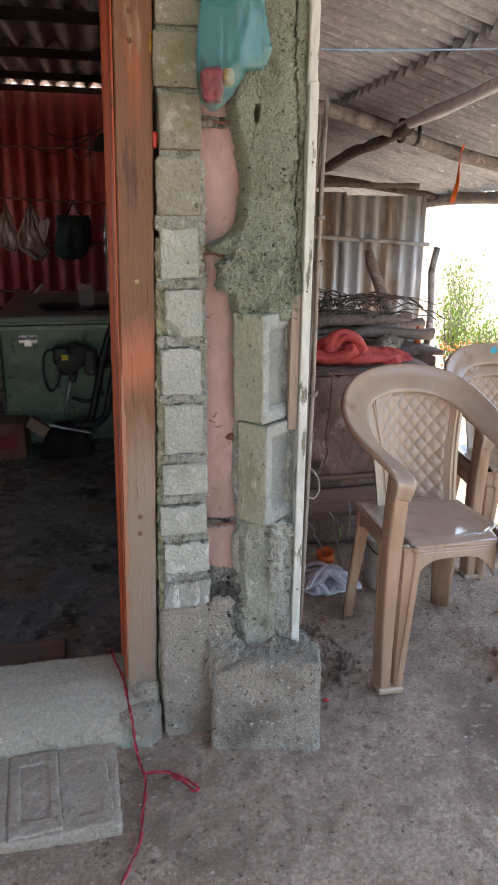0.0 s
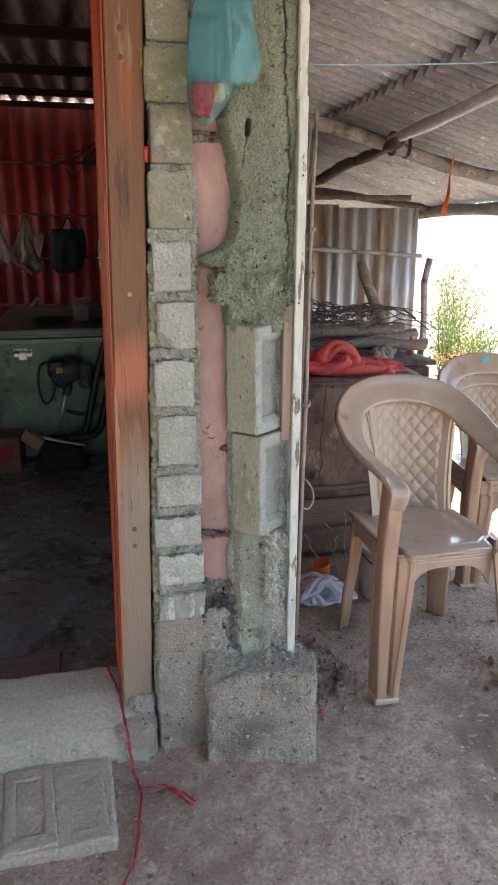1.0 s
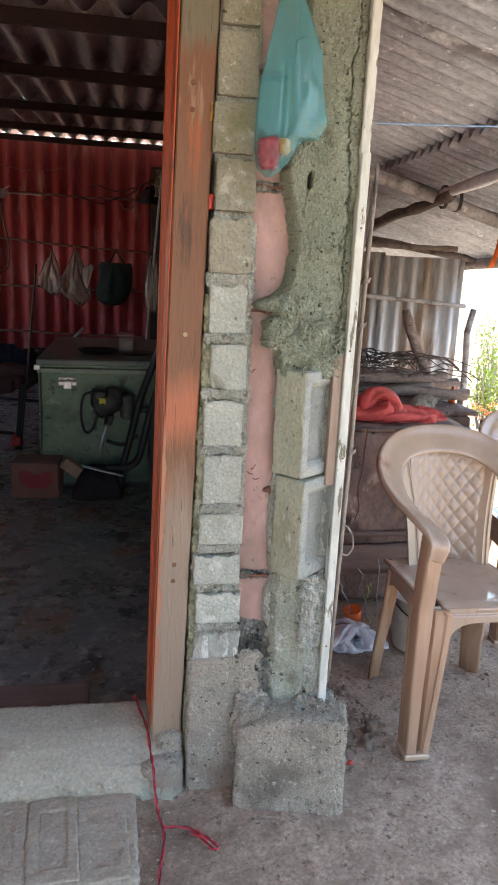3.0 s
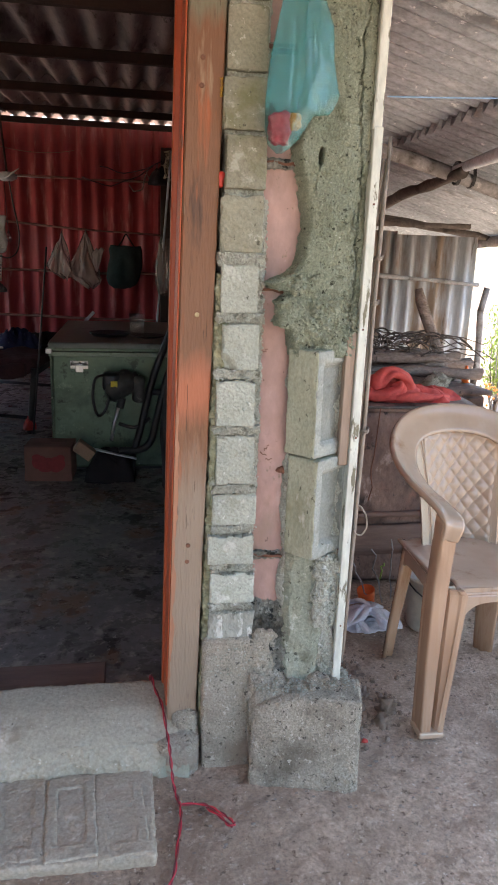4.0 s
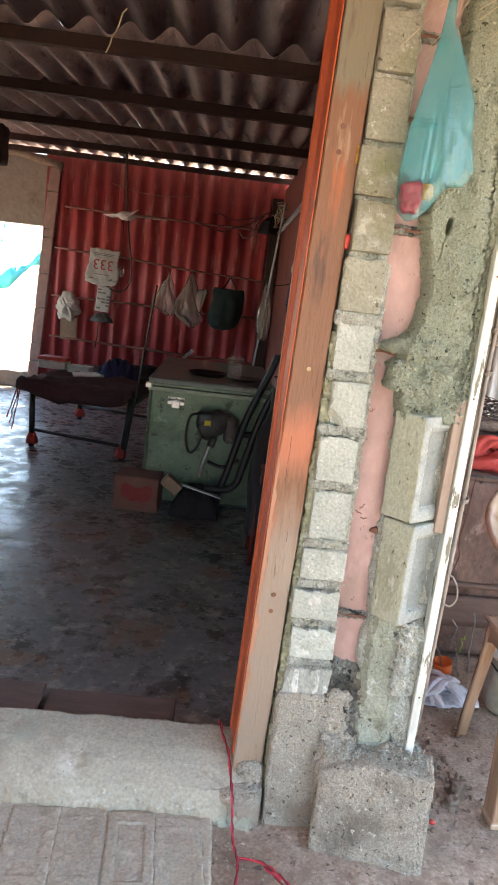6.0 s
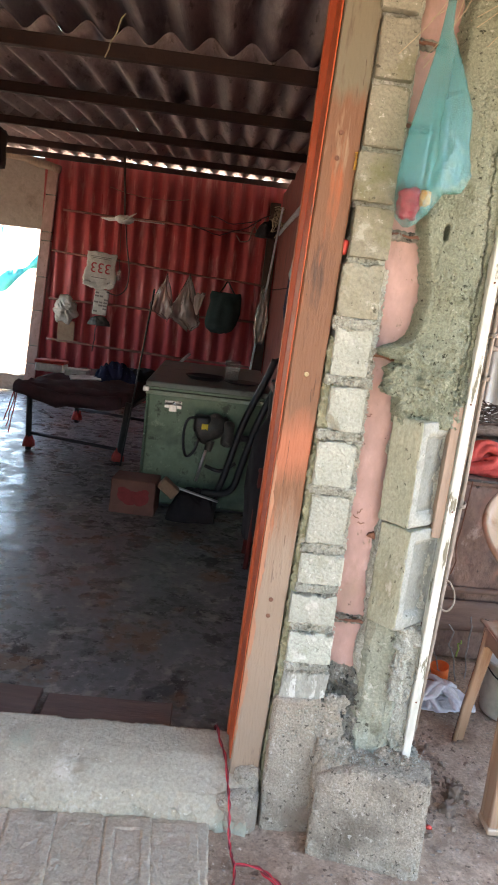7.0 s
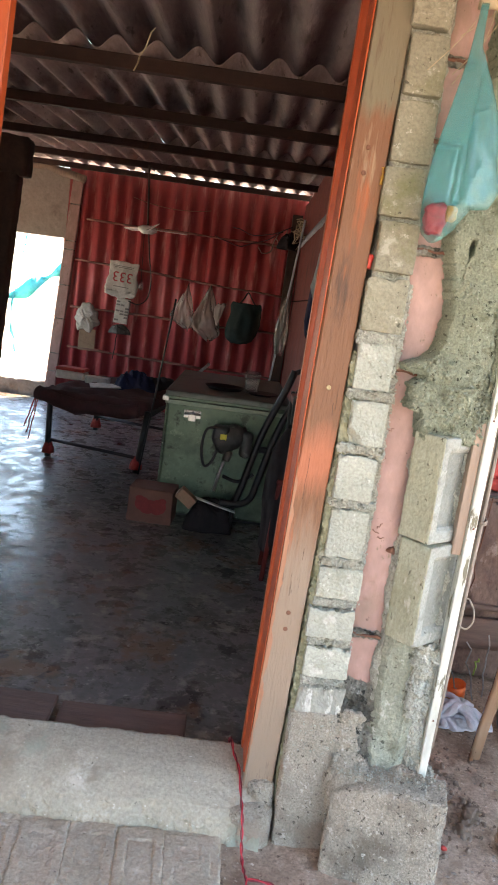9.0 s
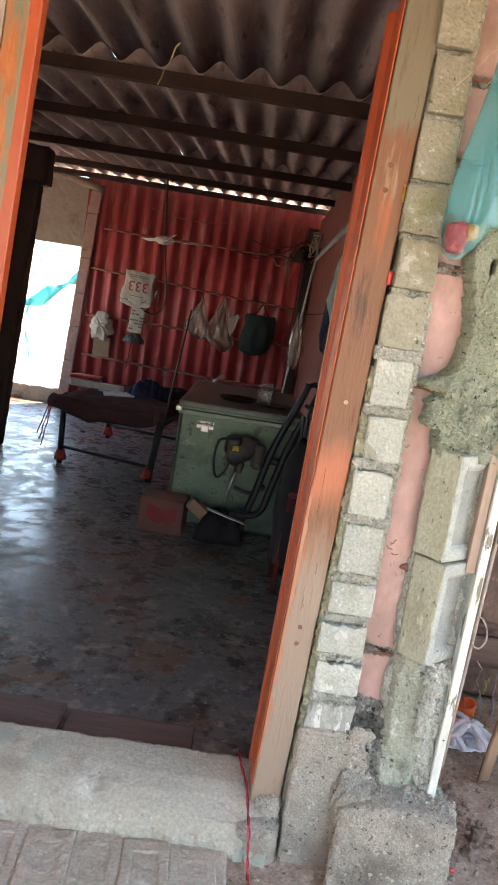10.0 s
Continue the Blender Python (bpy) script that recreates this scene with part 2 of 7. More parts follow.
M["roof"] = surf("dark_fibre_cement_roofing", (0.26, 0.185, 0.172), (0.48, 0.375, 0.36), 2, 0.70, 0.25, 60, [((0.10, 0.058, 0.052), 2.2, 0.54, 0.68), ((0.56, 0.46, 0.45), 5, 0.60, 0.70), ((0.12, 0.075, 0.066), 9, 0.60, 0.68)], stretch=(3.5, 0.6, 1), speck=0.16)
M["porch_roof"] = surf("grey_fibre_cement_roofing", (0.34, 0.385, 0.43), (0.50, 0.55, 0.60), 5, 0.85, 0.5, 160, [((0.19, 0.20, 0.215), 3, 0.57, 0.70), ((0.66, 0.70, 0.73), 9, 0.58, 0.68), ((0.33, 0.315, 0.30), 6, 0.63, 0.73), ((0.78, 0.81, 0.83), 30, 0.63, 0.67)], stretch=(0.6, 2.0, 1), speck=0.28)
M["galv"] = surf("weathered_galvanised_sheet", (0.42, 0.425, 0.43), (0.62, 0.63, 0.64), 2.5, 0.5, 0.15, 60, [((0.36, 0.27, 0.20), 1.8, 0.50, 0.60), ((0.16, 0.125, 0.105), 5, 0.60, 0.70), ((0.72, 0.73, 0.75), 9, 0.62, 0.72)], metal=0.3, stretch=(3, 2, 0.5), speck=0.15)
M["purlin"] = surf("dark_steel_purlin", (0.03, 0.013, 0.010), (0.06, 0.028, 0.02), 6, 0.75, 0.2, 60, [((0.11, 0.04, 0.022), 5, 0.60, 0.70)], speck=0.1)
M["log"] = surf("weathered_pole", (0.19, 0.185, 0.18), (0.37, 0.36, 0.355), 9, 0.9, 0.8, 160, [((0.08, 0.068, 0.06), 8, 0.54, 0.66), ((0.24, 0.17, 0.14), 5, 0.63, 0.74), ((0.50, 0.485, 0.47), 20, 0.61, 0.69)], speck=0.25)
M["firewood"] = surf("brown_grey_firewood", (0.15, 0.112, 0.094), (0.30, 0.238, 0.208), 8, 0.9, 0.8, 160, [((0.065, 0.046, 0.038), 7, 0.55, 0.66), ((0.40, 0.33, 0.29), 14, 0.60, 0.70), ((0.26, 0.13, 0.10), 4, 0.60, 0.70)], stretch=(0.6, 1.5, 1.5), speck=0.25)
M["dark_log"] = surf("dark_weathered_timber", (0.06, 0.048, 0.042), (0.16, 0.135, 0.12), 9, 0.9, 0.8, 160, [((0.03, 0.024, 0.02), 8, 0.55, 0.70), ((0.32, 0.29, 0.27), 18, 0.63, 0.72)], speck=0.25)
M["pale_log"] = surf("pale_debarked_pole", (0.52, 0.58, 0.64), (0.70, 0.76, 0.81), 8, 0.85, 0.35, 120, [((0.25, 0.25, 0.25), 9, 0.61, 0.74), ((0.80, 0.84, 0.87), 16, 0.62, 0.74)], speck=0.2)
M["dark_wood"] = surf("dark_timber", (0.035, 0.02, 0.016), (0.075, 0.042, 0.03), 8, 0.7, 0.3, 80)
M["plank"] = surf("brown_plank", (0.13, 0.085, 0.07), (0.20, 0.13, 0.105), 7, 0.75, 0.3, 90, stretch=(0.3, 2, 2))
M["white_strip"] = surf("flaking_white_painted_batten", (0.50, 0.515, 0.45), (0.64, 0.65, 0.58), 10, 0.7, 0.3, 100, [((0.17, 0.16, 0.11), 26, 0.58, 0.62), ((0.38, 0.40, 0.31), 7, 0.57, 0.70)], stretch=(1.4, 1.4, 0.35), speck=0.15)
M["batten_wood"] = surf("raw_tan_batten", (0.28, 0.205, 0.155), (0.36, 0.27, 0.205), 9, 0.8, 0.3, 90, [((0.27, 0.18, 0.125), 8, 0.58, 0.70)], stretch=(2, 2, 0.3))
M["batten_dark"] = surf("dusty_red_brown_pole", (0.20, 0.09, 0.07), (0.30, 0.16, 0.13), 6, 0.85, 0.3, 90)
M["cane"] = surf("dry_cane", (0.20, 0.165, 0.135), (0.38, 0.325, 0.275), 18, 0.8, 0.4, 160, [((0.09, 0.07, 0.055), 14, 0.56, 0.68)], stretch=(2, 2, 0.5), speck=0.25)
M["maroon_wall"] = surf("maroon_painted_wall", (0.16, 0.04, 0.035), (0.24, 0.075, 0.06), 3, 0.7, 0.2, 60, [((0.09, 0.035, 0.03), 4, 0.55, 0.75)], speck=0.1)
M["wall_pale"] = surf("pale_cement_plaster", (0.30, 0.255, 0.215), (0.42, 0.36, 0.31), 3, 0.9, 0.4, 80, [((0.16, 0.13, 0.11), 3, 0.55, 0.75)], speck=0.12)
M["freezer"] = surf("green_grey_galvanised_chest", (0.075, 0.12, 0.078), (0.145, 0.21, 0.145), 3, 0.36, 0.08, 50, [((0.04, 0.066, 0.044), 2.2, 0.49, 0.66), ((0.27, 0.34, 0.25), 7, 0.60, 0.72), ((0.04, 0.055, 0.038), 12, 0.58, 0.67), ((0.36, 0.42, 0.33), 26, 0.65, 0.70)], metal=0.35, speck=0.14)
M["lid"] = surf("dark_chest_lid", (0.12, 0.14, 0.122), (0.20, 0.225, 0.20), 4, 0.42, 0.08, 50, [((0.07, 0.08, 0.07), 6, 0.56, 0.68)], metal=0.2, speck=0.10)
M["lid_rim"] = surf("pale_green_metal_rim", (0.20, 0.26, 0.19), (0.32, 0.38, 0.29), 9, 0.45, 0.1, 60, [((0.09, 0.12, 0.08), 14, 0.56, 0.66)], metal=0.3, speck=0.12)
M["drum"] = surf("rusted_sheet_iron", (0.12, 0.075, 0.06), (0.27, 0.18, 0.145), 4, 0.75, 0.4, 120, [((0.045, 0.03, 0.025), 3.0, 0.52, 0.62), ((0.44, 0.35, 0.31), 7, 0.60, 0.70), ((0.045, 0.032, 0.028), 14, 0.60, 0.66), ((0.27, 0.14, 0.105), 2.5, 0.58, 0.66)], stretch=(1.3, 1, 0.9), speck=0.28)
M["chair"] = surf("beige_brown_moulded_plastic", (0.43, 0.305, 0.215), (0.51, 0.385, 0.285), 2.5, 0.12, 0.0, 30, [((0.29, 0.165, 0.09), 3.5, 0.58, 0.74), ((0.52, 0.41, 0.315), 5, 0.62, 0.8)], gloss_var=0.05, speck=0.03, stretch=(2.5, 2.5, 0.5))
M["chair"].node_tree.nodes["Principled BSDF"].inputs["Specular IOR Level"].default_value = 0.8
M["chair_leg"] = surf("swirled_brown_moulded_plastic", (0.37, 0.225, 0.140), (0.48, 0.335, 0.235), 4, 0.16, 0.0, 30, [((0.24, 0.115, 0.058), 4, 0.48, 0.66), ((0.50, 0.37, 0.26), 6, 0.58, 0.72)], gloss_var=0.05, speck=0.03, stretch=(3, 3, 0.18))


# ---- shape helpers ----
def link_mesh(name, bm, material, smooth=False):
    me = bpy.data.meshes.new(name)
    bm.normal_update()
    bm.to_mesh(me)
    bm.free()
    if smooth:
        me.polygons.foreach_set("use_smooth", [True] * len(me.polygons))
    me.materials.append(material)
    return new(name, me)


def part(name, bm, material, parent, label="", smooth=False):
    ob = link_mesh(name, bm, material, smooth)
    ob.parent = parent
    if label:
        ob["label"] = label
    return ob


def thing(name, m, label, category, group="", kind=""):
    ob = new(name)
    ob.matrix_basis = m
    ob.empty_display_size = 0.1
    return tagged(ob, label, category, group, kind)


def solid(name, bm, material, label, category="", group="", kind="", smooth=False):
    return tagged(link_mesh(name, bm, material, smooth), label, category, group, kind)


def box(x0, x1, y0, y1, z0, z1, bevel=0.004, bm=None, m=None, segs=1):
    """A box with softened edges, added to bm."""
    own = bmesh.new()
    bmesh.ops.create_cube(own, size=1, matrix=Matrix.Translation(((x0 + x1) / 2, (y0 + y1) / 2, (z0 + z1) / 2)) @ Matrix.Diagonal((x1 - x0, y1 - y0, z1 - z0, 1)))
    if bevel:
        bmesh.ops.bevel(own, geom=own.edges[:], offset=bevel, segments=segs, affect="EDGES", profile=0.5)
    if m is not None:
        own.transform(m)
    if bm is None:
        return own
    return join(bm, own)


def join(bm, own):
    me = bpy.data.meshes.new("tmp")
    own.to_mesh(me)
    own.free()
    bm.from_mesh(me)
    bpy.data.meshes.remove(me)
    return bm


def fbm(p, scale, seed=0.0, octaves=4):
    return noise.fractal(Vector(p) * scale + Vector((seed * 7.3, seed * 3.1, -seed * 5.7)), 0.7, 2.1, octaves)


def rough_box(x0, x1, y0, y1, z0, z1, res=0.012, r=0.008, amp=0.003, scale=25.0, seed=0.0, bm=None, m=None, chip=0.0):
    """A worn block: rounded edges, surface broken up by noise, with chipped corners where chip is set."""
    own = bmesh.new()
    lo, hi = Vector((x0, y0, z0)), Vector((x1, y1, z1))
    cnt = [max(2, min(170, int((hi[k] - lo[k]) / res))) for k in range(3)]
    made = {}

    def vert(i, j, k):
        key = (i, j, k)
        if key not in made:
            p = Vector((lo.x + (hi.x - lo.x) * i / cnt[0], lo.y + (hi.y - lo.y) * j / cnt[1], lo.z + (hi.z - lo.z) * k / cnt[2]))
            rr = r
            if chip:
                rr = r + chip * max(0.0, fbm(p, 14, seed + 9))
            rr = min(rr, min(hi - lo) * 0.45)
            inner = Vector([min(max(p[q], lo[q] + rr), hi[q] - rr) for q in range(3)])
            d = p - inner
            d = d.normalized() if d.length > 1e-9 else Vector((0, 0, 1))
            made[key] = own.verts.new(inner + d * (rr + amp * (fbm(p, scale, seed) + 0.45 * fbm(p, scale * 3.3, seed + 2))))
        return made[key]

    for ax in range(3):
        u, v = (ax + 1) % 3, (ax + 2) % 3
        for side in (0, cnt[ax]):
            for a in range(cnt[u]):
                for b in range(cnt[v]):
                    idx = []
                    for da, db in ((0, 0), (1, 0), (1, 1), (0, 1)):
                        q = [0, 0, 0]
                        q[ax], q[u], q[v] = side, a + da, b + db
                        idx.append(vert(*q))
                    own.faces.new(idx if side else idx[::-1])
    if m is not None:
        own.transform(m)
    if bm is None:
        return own
    return join(bm, own)


def crumbs(n, seed, place, s0=0.002, s1=0.006):
    """Many small broken grains; place(r) gives a point on the surface they stick to."""
    r = random.Random(seed)
    verts, faces = [], []
    for _ in range(n):
        c = place(r)
        if c is None:
            continue
        c = Vector(c)
        sz = s0 + (s1 - s0) * r.random() ** 2.5
        rot = Euler((r.random() * 6, r.random() * 6, r.random() * 6)).to_matrix()
        k = len(verts)
        for d in ((1, 0, 0), (-1, 0, 0), (0, 1, 0), (0, -1, 0), (0, 0, 1), (0, 0, -1)):
            verts.append(c + rot @ (Vector(d) * sz * (0.55 + 0.7 * r.random())))
        for f in ((0, 2, 4), (2, 1, 4), (1, 3, 4), (3, 0, 4), (2, 0, 5), (1, 2, 5), (3, 1, 5), (0, 3, 5)):
            faces.append([k + q for q in f])
    me = bpy.data.meshes.new("grains")
    me.from_pydata(verts, [], faces)
    bm = bmesh.new()
    bm.from_mesh(me)
    bpy.data.meshes.remove(me)
    return bm


def ramp_line(knots, z):
    """A value read along a few (height, value) knots."""
    if z <= knots[0][0]:
        return knots[0][1]
    for (za, va), (zb, vb) in zip(knots, knots[1:]):
        if z <= zb:
            return va + (vb - va) * (z - za) / (zb - za)
    return knots[-1][1]


def tube(points, radius, sides=8, bm=None, taper=None, wobble=0.0, seed=0.0, closed=False):
    """A round bar along points; taper is the end radius; wobble makes it knotty."""
    bm = bm or bmesh.new()
    pts = [Vector(p) for p in points]
    rings, prev = [], None
    for i, p in enumerate(pts):
        if closed:
            d = pts[(i + 1) % len(pts)] - pts[i - 1]
        else:
            d = pts[min(i + 1, len(pts) - 1)] - pts[max(i - 1, 0)]
        d = d.normalized()
        if prev is None:
            side = d.cross(Vector((0, 0, 1)) if abs(d.z) < 0.9 else Vector((0, 1, 0))).normalized()
        else:
            side = (prev - d * prev.dot(d)).normalized()
        prev = side
        other = d.cross(side)
        f = i / max(1, len(pts) - 1)
        rad = radius if taper is None else radius + (taper - radius) * f
        ring = []
        for k in range(sides):
            a = 2 * math.pi * k / sides
            rk = rad * (1 + wobble * fbm(p + side * math.cos(a) * rad + other * math.sin(a) * rad, 9, seed)) if wobble else rad
            ring.append(bm.verts.new(p + (side * math.cos(a) + other * math.sin(a)) * rk))
        rings.append(ring)
    pairs = list(zip(rings, rings[1:])) + ([(rings[-1], rings[0])] if closed else [])
    for a, b in pairs:
        for k in range(sides):
            bm.faces.new((a[k], a[(k + 1) % sides], b[(k + 1) % sides], b[k]))
    if not closed:
        bm.faces.new(rings[0][::-1])
        bm.faces.new(rings[-1])
    return bm


def bend(a, b, n=8, sag=(0, 0, 0), wander=0.0, seed=0.0):
    """Points from a to b that sag and wander."""
    a, b, sag = Vector(a), Vector(b), Vector(sag)
    out = []
    for i in range(n + 1):
        f = i / n
        p = a.lerp(b, f) + sag * (4 * f * (1 - f))
        if wander and 0 < i < n:
            p += Vector((noise.noise(Vector((f * 4, seed, 1))), noise.noise(Vector((f * 4, seed, 7))), noise.noise(Vector((f * 4, seed, 13))))) * wander
        out.append(p)
    return out


def corrugated(origin, across, along, width, length, pitch, amp, thick=0.005, per=8, rows=1, sag=0.0, bm=None):
    """A corrugated sheet with thickness: waves run across, ridges run along."""
    bm = bm or bmesh.new()
    o, u, v = Vector(origin), Vector(across).normalized(), Vector(along).normalized()
    w = u.cross(v).normalized()
    n = max(4, int(width / pitch * per))
    grid = []
    for side in (1, -1):
        g = []
        for j in range(rows + 1):
            line = []
            for i in range(n + 1):
                x = width * i / n
                h = amp * math.sin(2 * math.pi * x / pitch) - sag * 4 * (j / rows) * (1 - j / rows)
                line.append(bm.verts.new(o + u * x + v * (length * j / rows) + w * (h + side * thick / 2)))
            g.append(line)
        grid.append(g)
    top, bot = grid
    for j in range(rows):
        for i in range(n):
            bm.faces.new((top[j][i], top[j][i + 1], top[j + 1][i + 1], top[j + 1][i]))
            bm.faces.new((bot[j][i], bot[j + 1][i], bot[j + 1][i + 1], bot[j][i + 1]))
    for i in range(n):
        bm.faces.new((top[0][i], bot[0][i], bot[0][i + 1], top[0][i + 1]))
        bm.faces.new((top[rows][i], top[rows][i + 1], bot[rows][i + 1], bot[rows][i]))
    for j in range(rows):
        bm.faces.new((top[j][0], top[j + 1][0], bot[j + 1][0], bot[j][0]))
        bm.faces.new((top[j][n], bot[j][n], bot[j + 1][n], top[j + 1][n]))
    return bm


def lean(bm, k, z0):
    """Shear a shape sideways by k per metre of height above z0."""
    for v in bm.verts:
        v.co.x += k * (v.co.z - z0)
    return bm


def spline(pts, per=5):
    p = [Vector(q) for q in pts]
    out = []
    for i in range(len(p) - 1):
        p0, p1, p2, p3 = p[max(i - 1, 0)], p[i], p[i + 1], p[min(i + 2, len(p) - 1)]
        for q in range(per):
            t = q / per
            out.append(0.5 * ((2 * p1) + (p2 - p0) * t + (2 * p0 - 5 * p1 + 4 * p2 - p3) * t * t + (3 * p1 - p0 - 3 * p2 + p3) * t ** 3))
    out.append(p[-1])
    return out


def ring_surface(rings, bm=None, cap=True):
    """Skin over rings of points."""
    bm = bm or bmesh.new()
    vr = [[bm.verts.new(p) for p in ring] for ring in rings]
    n = len(vr[0])
    for a, b in zip(vr, vr[1:]):
        for k in range(n):
            bm.faces.new((a[k], a[(k + 1) % n], b[(k + 1) % n], b[k]))
    if cap:
        bm.faces.new(vr[0][::-1])
        bm.faces.new(vr[-1])
    return bm


def lathe(profile, sides=24, bm=None, m=None):
    own = ring_surface([[Vector((r * math.cos(2 * math.pi * k / sides), r * math.sin(2 * math.pi * k / sides), z)) for k in range(sides)] for r, z in profile])
    if m is not None:
        own.transform(m)
    return own if bm is None else join(bm, own)


def crumple(cx, cy, z0, rx, ry, h, seed=0.0, fold=0.35, freq=3.0, nu=56, nv=22):
    """A heap of bunched cloth lying on z0: rounded folds that run across it, with an uneven hem."""
    rings = []
    o = Vector((seed * 3.7, seed * 1.9, seed * 0.7))
    for j in range(nv + 1):
        v = 1 - 0.985 * j / nv
        ring = []
        for i in range(nu):
            a = 2 * math.pi * i / nu
            c, q = math.cos(a), math.sin(a)
            lob = 1 + 0.45 * noise.noise(Vector((c * 1.3, q * 1.3, 0)) + o) + 0.12 * noise.noise(Vector((c * 4, q * 4, 3)) + o)
            u, w = c * v * lob, q * v * lob
            wu = u + 0.35 * noise.noise(Vector((u * 1.7, w * 1.7, 1)) + o)
            ww = w + 0.35 * noise.noise(Vector((u * 1.7, w * 1.7, 6)) + o)
            n1 = noise.noise(Vector((wu * freq, ww * freq * 0.55, 2)) + o)
            n2 = noise.noise(Vector((wu * freq * 1.1 + ww * freq * 1.4, ww * freq * 0.6 - wu, 9)) + o)
            ridge = 1 - 1.7 * math.sqrt(n1 * n1 + 0.012)
            ridge2 = 1 - 1.7 * math.sqrt(n2 * n2 + 0.012)
            dome = max(0.0, 1 - v ** 2.4)
            z = h * (dome ** 0.6) * (1 + fold * 1.2 * (0.6 * ridge + 0.5 * ridge2 - 0.75))
            ring.append(Vector((cx + rx * u, cy + ry * w, z0 + max(0.0, z))))
        rings.append(ring)
    return ring_surface(rings)


def pouch(sections, pleat=0.12, seed=0.0, sides=36):
    """A hanging bag: sections of (z, left x, right x, half depth, y); creased along its length."""
    rings = []
    fine = []
    for a, b in zip(sections, sections[1:]):
        for q in range(4):
            fine.append([a[k] + (b[k] - a[k]) * q / 4 for k in range(5)])
    fine.append(list(sections[-1]))
    for z, xl, xr, d, y in fine:
        c, w = (xl + xr) / 2, (xr - xl) / 2
        ring = []
        for k in range(sides):
            a = 2 * math.pi * k / sides
            n1 = noise.noise(Vector((math.cos(a) * 2.2, math.sin(a) * 2.2 + seed, z * 3.5)))
            n2 = 1 - 2 * abs(noise.noise(Vector((math.cos(a) * 4 + seed, math.sin(a) * 4, z * 9 + math.cos(a) * 3))))
            f = 1 + pleat * n1
            ring.append(Vector((c + w * math.cos(a) * (1 + 0.3 * pleat * n1), y + d * math.sin(a) * f + pleat * 0.35 * d * n2, z + pleat * 0.06 * n1)))
        rings.append(ring)
    return ring_surface(rings)


I4 = Matrix.Identity(4)
FLOOR = 0.08

# ---- ground ----
def ground_height(x, y):
    h = 0.012 * noise.noise(Vector((x * 1.3, y * 1.3, 0.3))) + 0.007 * noise.noise(Vector((x * 6, y * 6, 2.0))) + 0.004 * noise.noise(Vector((x * 19, y * 19, 4.0))) + 0.004 * noise.noise(Vector((x * 38, y * 38, 7.0)))
    near = max(0.0, 1 - max(abs(x), abs(y)) / 8)
    dip = max(0.0, min(1.0, (x - 1.40) / 0.3)) * max(0.0, min(1.0, (y - 0.45) / 0.3))
    return h * (0.3 + 0.7 * near) - 0.005 - 0.06 * dip * dip * (3 - 2 * dip)


def build_ground():
    bm = bmesh.new()
    fine = [-0.9 + 0.0125 * i for i in range(266)]
    xs = [-400, -60, -12, -6, -3, -2, -1.4, -1.1] + fine + [2.6, 2.9, 3.4, 4, 5, 7, 10, 16, 60, 400]
    ys = [-400, -60, -12, -6, -3.5, -2.4, -1.8, -1.2] + [-0.9 + 0.0125 * i for i in range(234)] + [2.1, 2.3, 2.6, 3, 3.6, 4.4, 6, 9, 16, 60, 400]
    rows = [[bm.verts.new((x, y, ground_height(x, y) if abs(x) < 20 and abs(y) < 20 else -0.02)) for x in xs] for y in ys]
    for a, b in zip(rows, rows[1:]):
        for i in range(len(xs) - 1):
            bm.faces.new((a[i], a[i + 1], b[i + 1], b[i]))
    return solid("ground", bm, M["soil"], "packed brown dirt yard with small stones", "ground", kind="structure", smooth=True)


build_ground()

# ---- house floor, back wall, side walls ----
bm = box(-4.3, 0.5, 0.12, 7.1, -0.1, FLOOR, 0)
fb_node = M["floor"].node_tree.nodes["Principled BSDF"]
fb_node.inputs["Coat Weight"].default_value, fb_node.inputs["Coat Roughness"].default_value = 0.26, 0.36
solid("floor", bm, M["floor"], "dark polished cement floor with worn stains", "floor", kind="structure")


def build_back_wall():
    w = thing("wall_back", I4, "back wall of red painted corrugated sheets on poles", "wall", kind="structure")
    x = -2.36
    widths = (0.92, 0.92, 0.92, 0.28)
    for i, wd in enumerate(widths):
        part("sheet", corrugated((x, 7.0 + 0.012 * (i % 2), 0.06), (1, 0, 0), (0, 0, 1), wd, 2.800 - 0.002 * i, 0.177, 0.030, 0.006, 10), M["red_sheet"], w, smooth=True)
        x += wd - 0.06
    return w


build_back_wall()
# masonry part of the back wall, with the open doorway and its low broken sill
solid("wall_back_lintel", rough_box(-4.3, -2.335, 6.97, 7.1, 2.0, 2.80, 0.05, 0.01, 0.006, 8, 3), M["wall_pale"], "bare cement wall above the back doorway", "wall", kind="structure")
solid("wall_back_side", rough_box(-4.3, -3.75, 6.97, 7.1, 0.0, 2.0, 0.05, 0.01, 0.006, 8, 4), M["wall_pale"], "bare cement wall beside the back doorway", "wall", kind="structure")
solid("doorway_sill", rough_box(-3.74, -2.42, 6.96, 7.12, 0.0, 0.27, 0.03, 0.015, 0.012, 9, 5, chip=0.03), M["wall_pale"], "low broken masonry sill of the back doorway", "sill", kind="structure")
bp = thing("wall_back_pillar", I4, "pink painted block pillar beside the back doorway", "pillar", kind="structure")
z = 0.0
for i, hgt in enumerate((0.42, 0.22, 0.42, 0.4, 0.42, 0.1, 0.42, 0.28)):
    part("block", lean(box(-2.43, -2.305, 6.94, 7.1, z + 0.004, z + hgt - 0.008, 0.006), 0.055, 0.3), M["pink"], bp)
    z += hgt
part("mortar", lean(box(-2.422, -2.313, 6.95, 7.09, 0, z, 0), 0.055, 0.3), M["dark_mortar"], bp)

